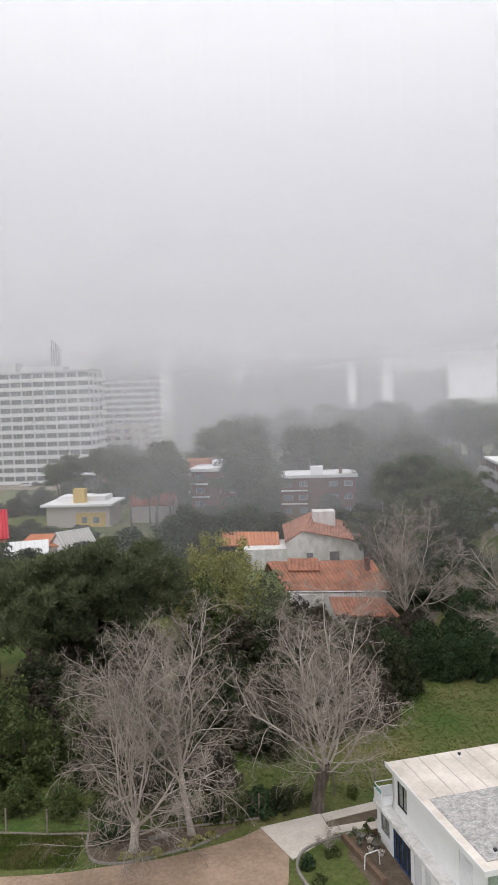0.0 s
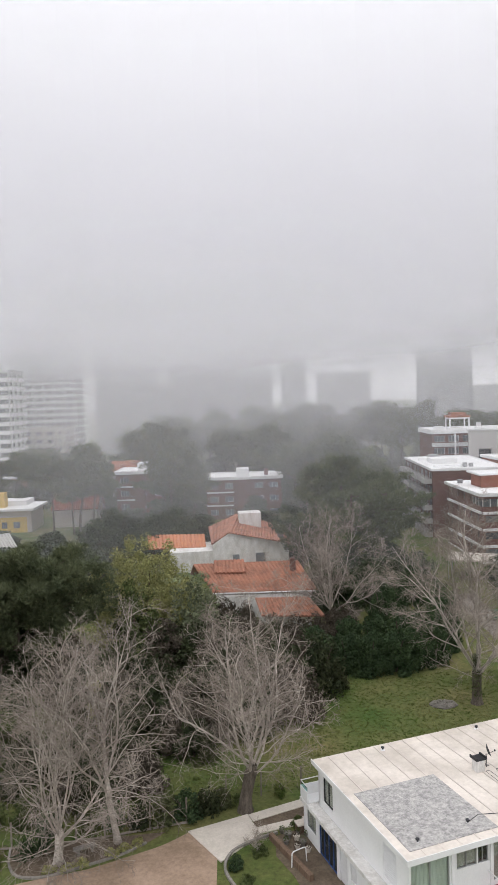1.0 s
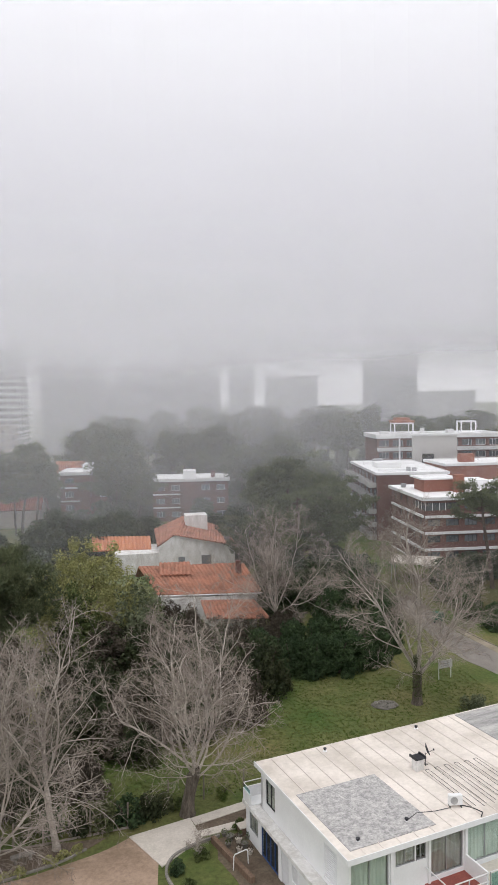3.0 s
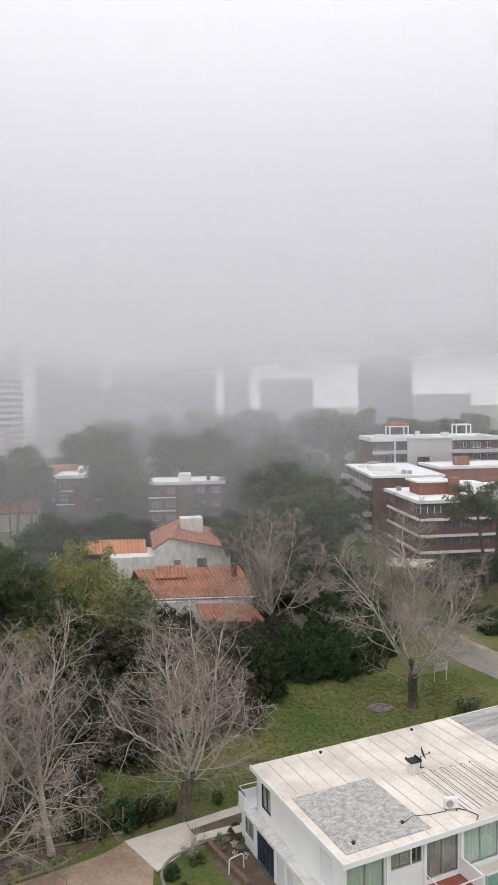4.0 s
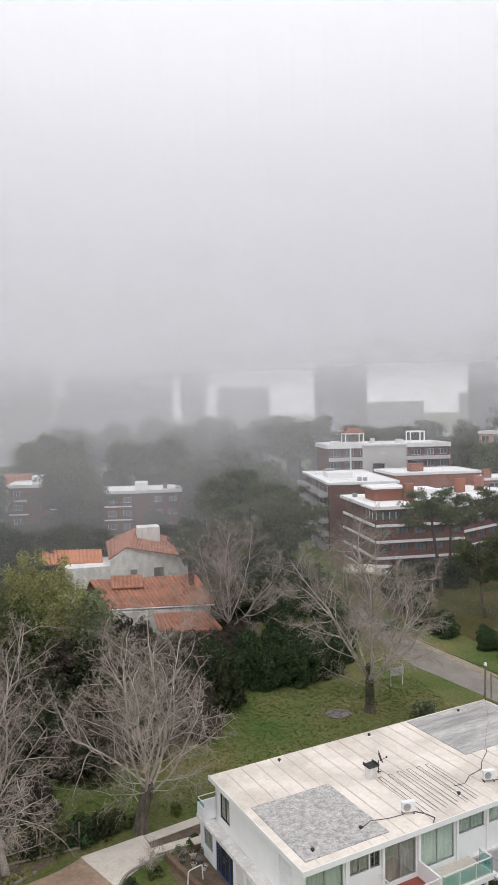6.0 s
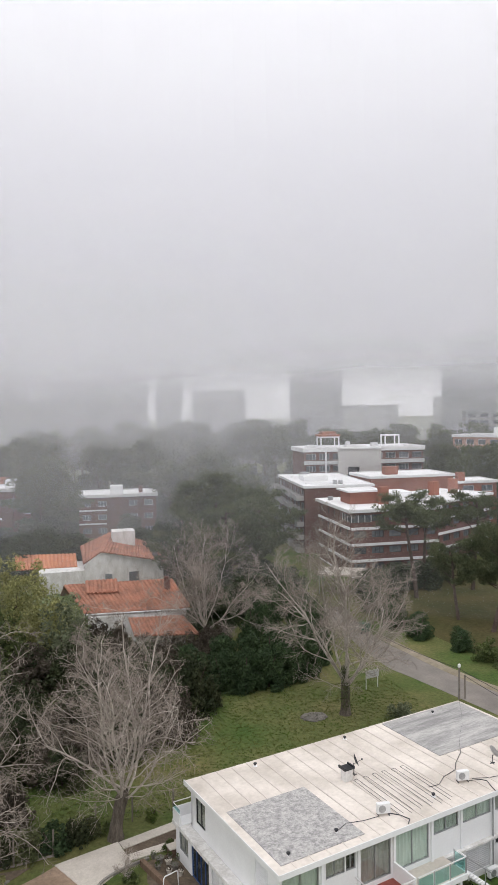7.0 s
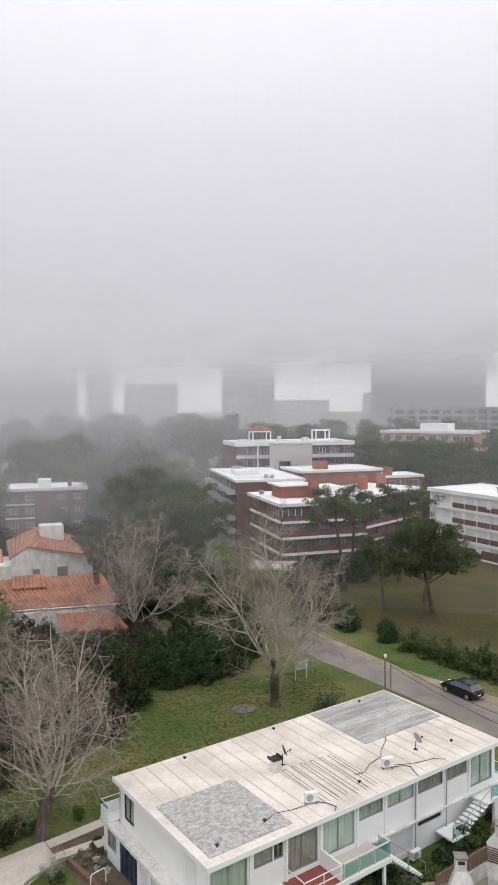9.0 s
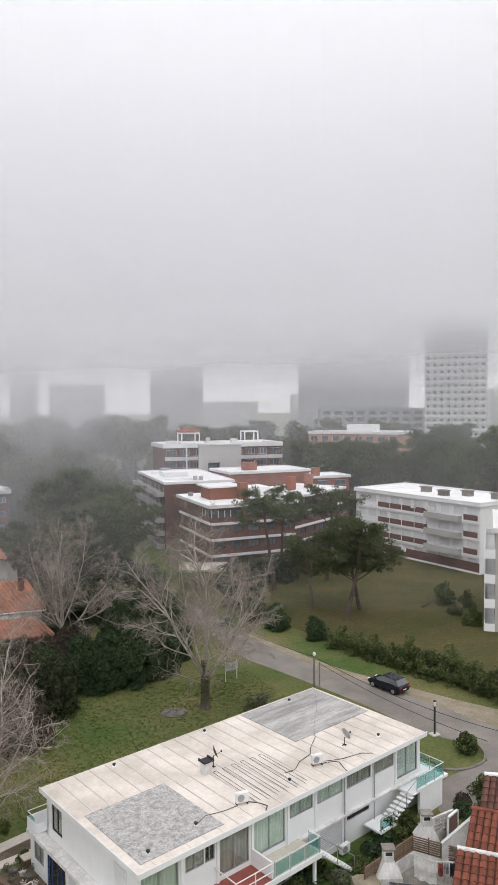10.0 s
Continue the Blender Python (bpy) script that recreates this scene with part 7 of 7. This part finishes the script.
# ---- fog: a low cloud that hides the tops of the towers ----
def fog_mat(name, low, high, z_mid, z_soft, tone, seed, fade, reach, near=True, rest=0.0, patch=0.35, scale=0.012, tilt=0.0):
    """Thin mist: lets most light through near the ground, little in the cloud above."""
    m = bpy.data.materials.new(name)
    m.use_nodes = True
    n, l = m.node_tree.nodes, m.node_tree.links
    n.remove(n["Principled BSDF"])
    co = n.new("ShaderNodeTexCoord")
    sep = n.new("ShaderNodeSeparateXYZ")
    l.new(co.outputs["Object"], sep.inputs[0])
    mp = n.new("ShaderNodeMapping")
    mp.inputs["Location"].default_value = (seed * 37.0, seed * 11.0, seed * 5.0)
    mp.inputs["Scale"].default_value = (1, 1, 2.2)
    l.new(co.outputs["Object"], mp.inputs["Vector"])
    ns = n.new("ShaderNodeTexNoise")
    ns.inputs["Scale"].default_value, ns.inputs["Detail"].default_value = scale, 4.0
    l.new(mp.outputs[0], ns.inputs["Vector"])
    shift = n.new("ShaderNodeMath")
    shift.operation = "MULTIPLY_ADD"
    shift.inputs[1].default_value = 2 * patch * z_soft
    l.new(ns.outputs["Fac"], shift.inputs[0])
    rise = n.new("ShaderNodeMath")
    rise.operation = "MULTIPLY_ADD"
    rise.inputs[1].default_value = -tilt
    l.new(sep.outputs["X"], rise.inputs[0])
    l.new(sep.outputs["Z"], rise.inputs[2])
    l.new(rise.outputs[0], shift.inputs[2])
    up = n.new("ShaderNodeMapRange")
    up.interpolation_type = "SMOOTHSTEP"
    up.inputs["From Min"].default_value, up.inputs["From Max"].default_value = z_mid - z_soft + patch * z_soft, z_mid + z_soft + patch * z_soft
    up.inputs["To Min"].default_value, up.inputs["To Max"].default_value = low, high
    l.new(shift.outputs[0], up.inputs["Value"])
    gone = n.new("ShaderNodeMapRange")
    gone.interpolation_type = "SMOOTHSTEP"
    gone.inputs["From Min"].default_value, gone.inputs["From Max"].default_value = fade
    gone.inputs["To Min"].default_value, gone.inputs["To Max"].default_value = 1.0, rest / high
    l.new(sep.outputs["Z"], gone.inputs["Value"])
    both = n.new("ShaderNodeMath")
    both.operation = "MULTIPLY"
    l.new(up.outputs[0], both.inputs[0])
    l.new(gone.outputs[0], both.inputs[1])
    if near:
        # the mist drifts over the pine wood and thins out to either hand
        over = n.new("ShaderNodeMath")
        over.operation = "DIVIDE"
        over.inputs[1].default_value = reach
        l.new(sep.outputs["X"], over.inputs[0])
        drift = n.new("ShaderNodeMapRange")
        drift.interpolation_type = "SMOOTHSTEP"
        drift.inputs["From Min"].default_value, drift.inputs["From Max"].default_value = 0.15, 0.48
        drift.inputs["To Min"].default_value, drift.inputs["To Max"].default_value = 1.0, 0.35
        l.new(over.outputs[0], drift.inputs["Value"])
        drift2 = n.new("ShaderNodeMapRange")
        drift2.interpolation_type = "SMOOTHSTEP"
        drift2.inputs["From Min"].default_value, drift2.inputs["From Max"].default_value = -0.3, -0.1
        drift2.inputs["To Min"].default_value, drift2.inputs["To Max"].default_value = 0.5, 1.0
        l.new(over.outputs[0], drift2.inputs["Value"])
        for d in (drift, drift2):
            less = n.new("ShaderNodeMath")
            less.operation = "MULTIPLY"
            l.new(both.outputs[0], less.inputs[0])
            l.new(d.outputs[0], less.inputs[1])
            both = less
    tr = n.new("ShaderNodeBsdfTransparent")
    df = n.new("ShaderNodeBsdfTranslucent")
    df.inputs["Color"].default_value = (*tone, 1)
    d2 = n.new("ShaderNodeBsdfDiffuse")
    d2.inputs["Color"].default_value = (*tone, 1)
    half = n.new("ShaderNodeMixShader")
    half.inputs[0].default_value = 0.5
    l.new(df.outputs[0], half.inputs[1])
    l.new(d2.outputs[0], half.inputs[2])
    mx = n.new("ShaderNodeMixShader")
    l.new(both.outputs[0], mx.inputs[0])
    l.new(tr.outputs[0], mx.inputs[1])
    l.new(half.outputs[0], mx.inputs[2])
    l.new(mx.outputs[0], n["Material Output"].inputs["Surface"])
    return m


def fog_sheet(reach, height, material, label):
    """One layer of mist: a tall curved curtain of thin cloud."""
    bm = bmesh.new()
    cols = []
    for i in range(61):
        a = radians(-60 + 150 * i / 60)
        cols.append([bm.verts.new((reach * math.sin(a), reach * math.cos(a), z)) for z in (0.3, height)])
    for a, b in zip(cols, cols[1:]):
        bm.faces.new((a[0], a[1], b[1], b[0]))
    ob = part("fog_bank", bm, material)
    return tagged(ob, label, "fog", "", "stuff")


FOG = (0.96, 0.955, 1.0)
fog_sheet(100, 110, fog_mat("thin_mist", 0.13, 0.19, 30, 16, FOG, 1, (36, 60), 100), "thin veil of pale grey mist over the gardens")
fog_sheet(146, 130, fog_mat("light_mist", 0.21, 0.24, 27, 12, FOG, 2, (40, 76), 146), "light veil of grey mist over the pine wood")
fog_sheet(206, 170, fog_mat("grey_mist", 0.22, 0.245, 32, 14, FOG, 6, (60, 115), 206), "veil of pale grey mist before the far flats")
fog_sheet(240, 200, fog_mat("pale_mist", 0.22, 0.245, 34, 14, FOG, 5, (60, 125), 240), "veil of pale grey mist beyond the pine wood")
fog_sheet(300, 320, fog_mat("mist", 0.17, 0.92, 46, 12, FOG, 3, (75, 210), 300, False, 0.27, 0.6, 0.016, 0.05), "bank of pale grey fog that hides tower tops")
fog_sheet(408, 420, fog_mat("thick_mist", 0.36, 0.94, 45, 12, FOG, 4, (90, 280), 408, False, 0.27, 0.6, 0.012, 0.0), "bank of dense grey fog among far towers")
fog_sheet(545, 560, fog_mat("far_mist", 0.30, 0.92, 32, 16, FOG, 8, (100, 300), 545, False, 0.27, 0.6, 0.010, 0.14), "bank of grey fog behind the far towers")
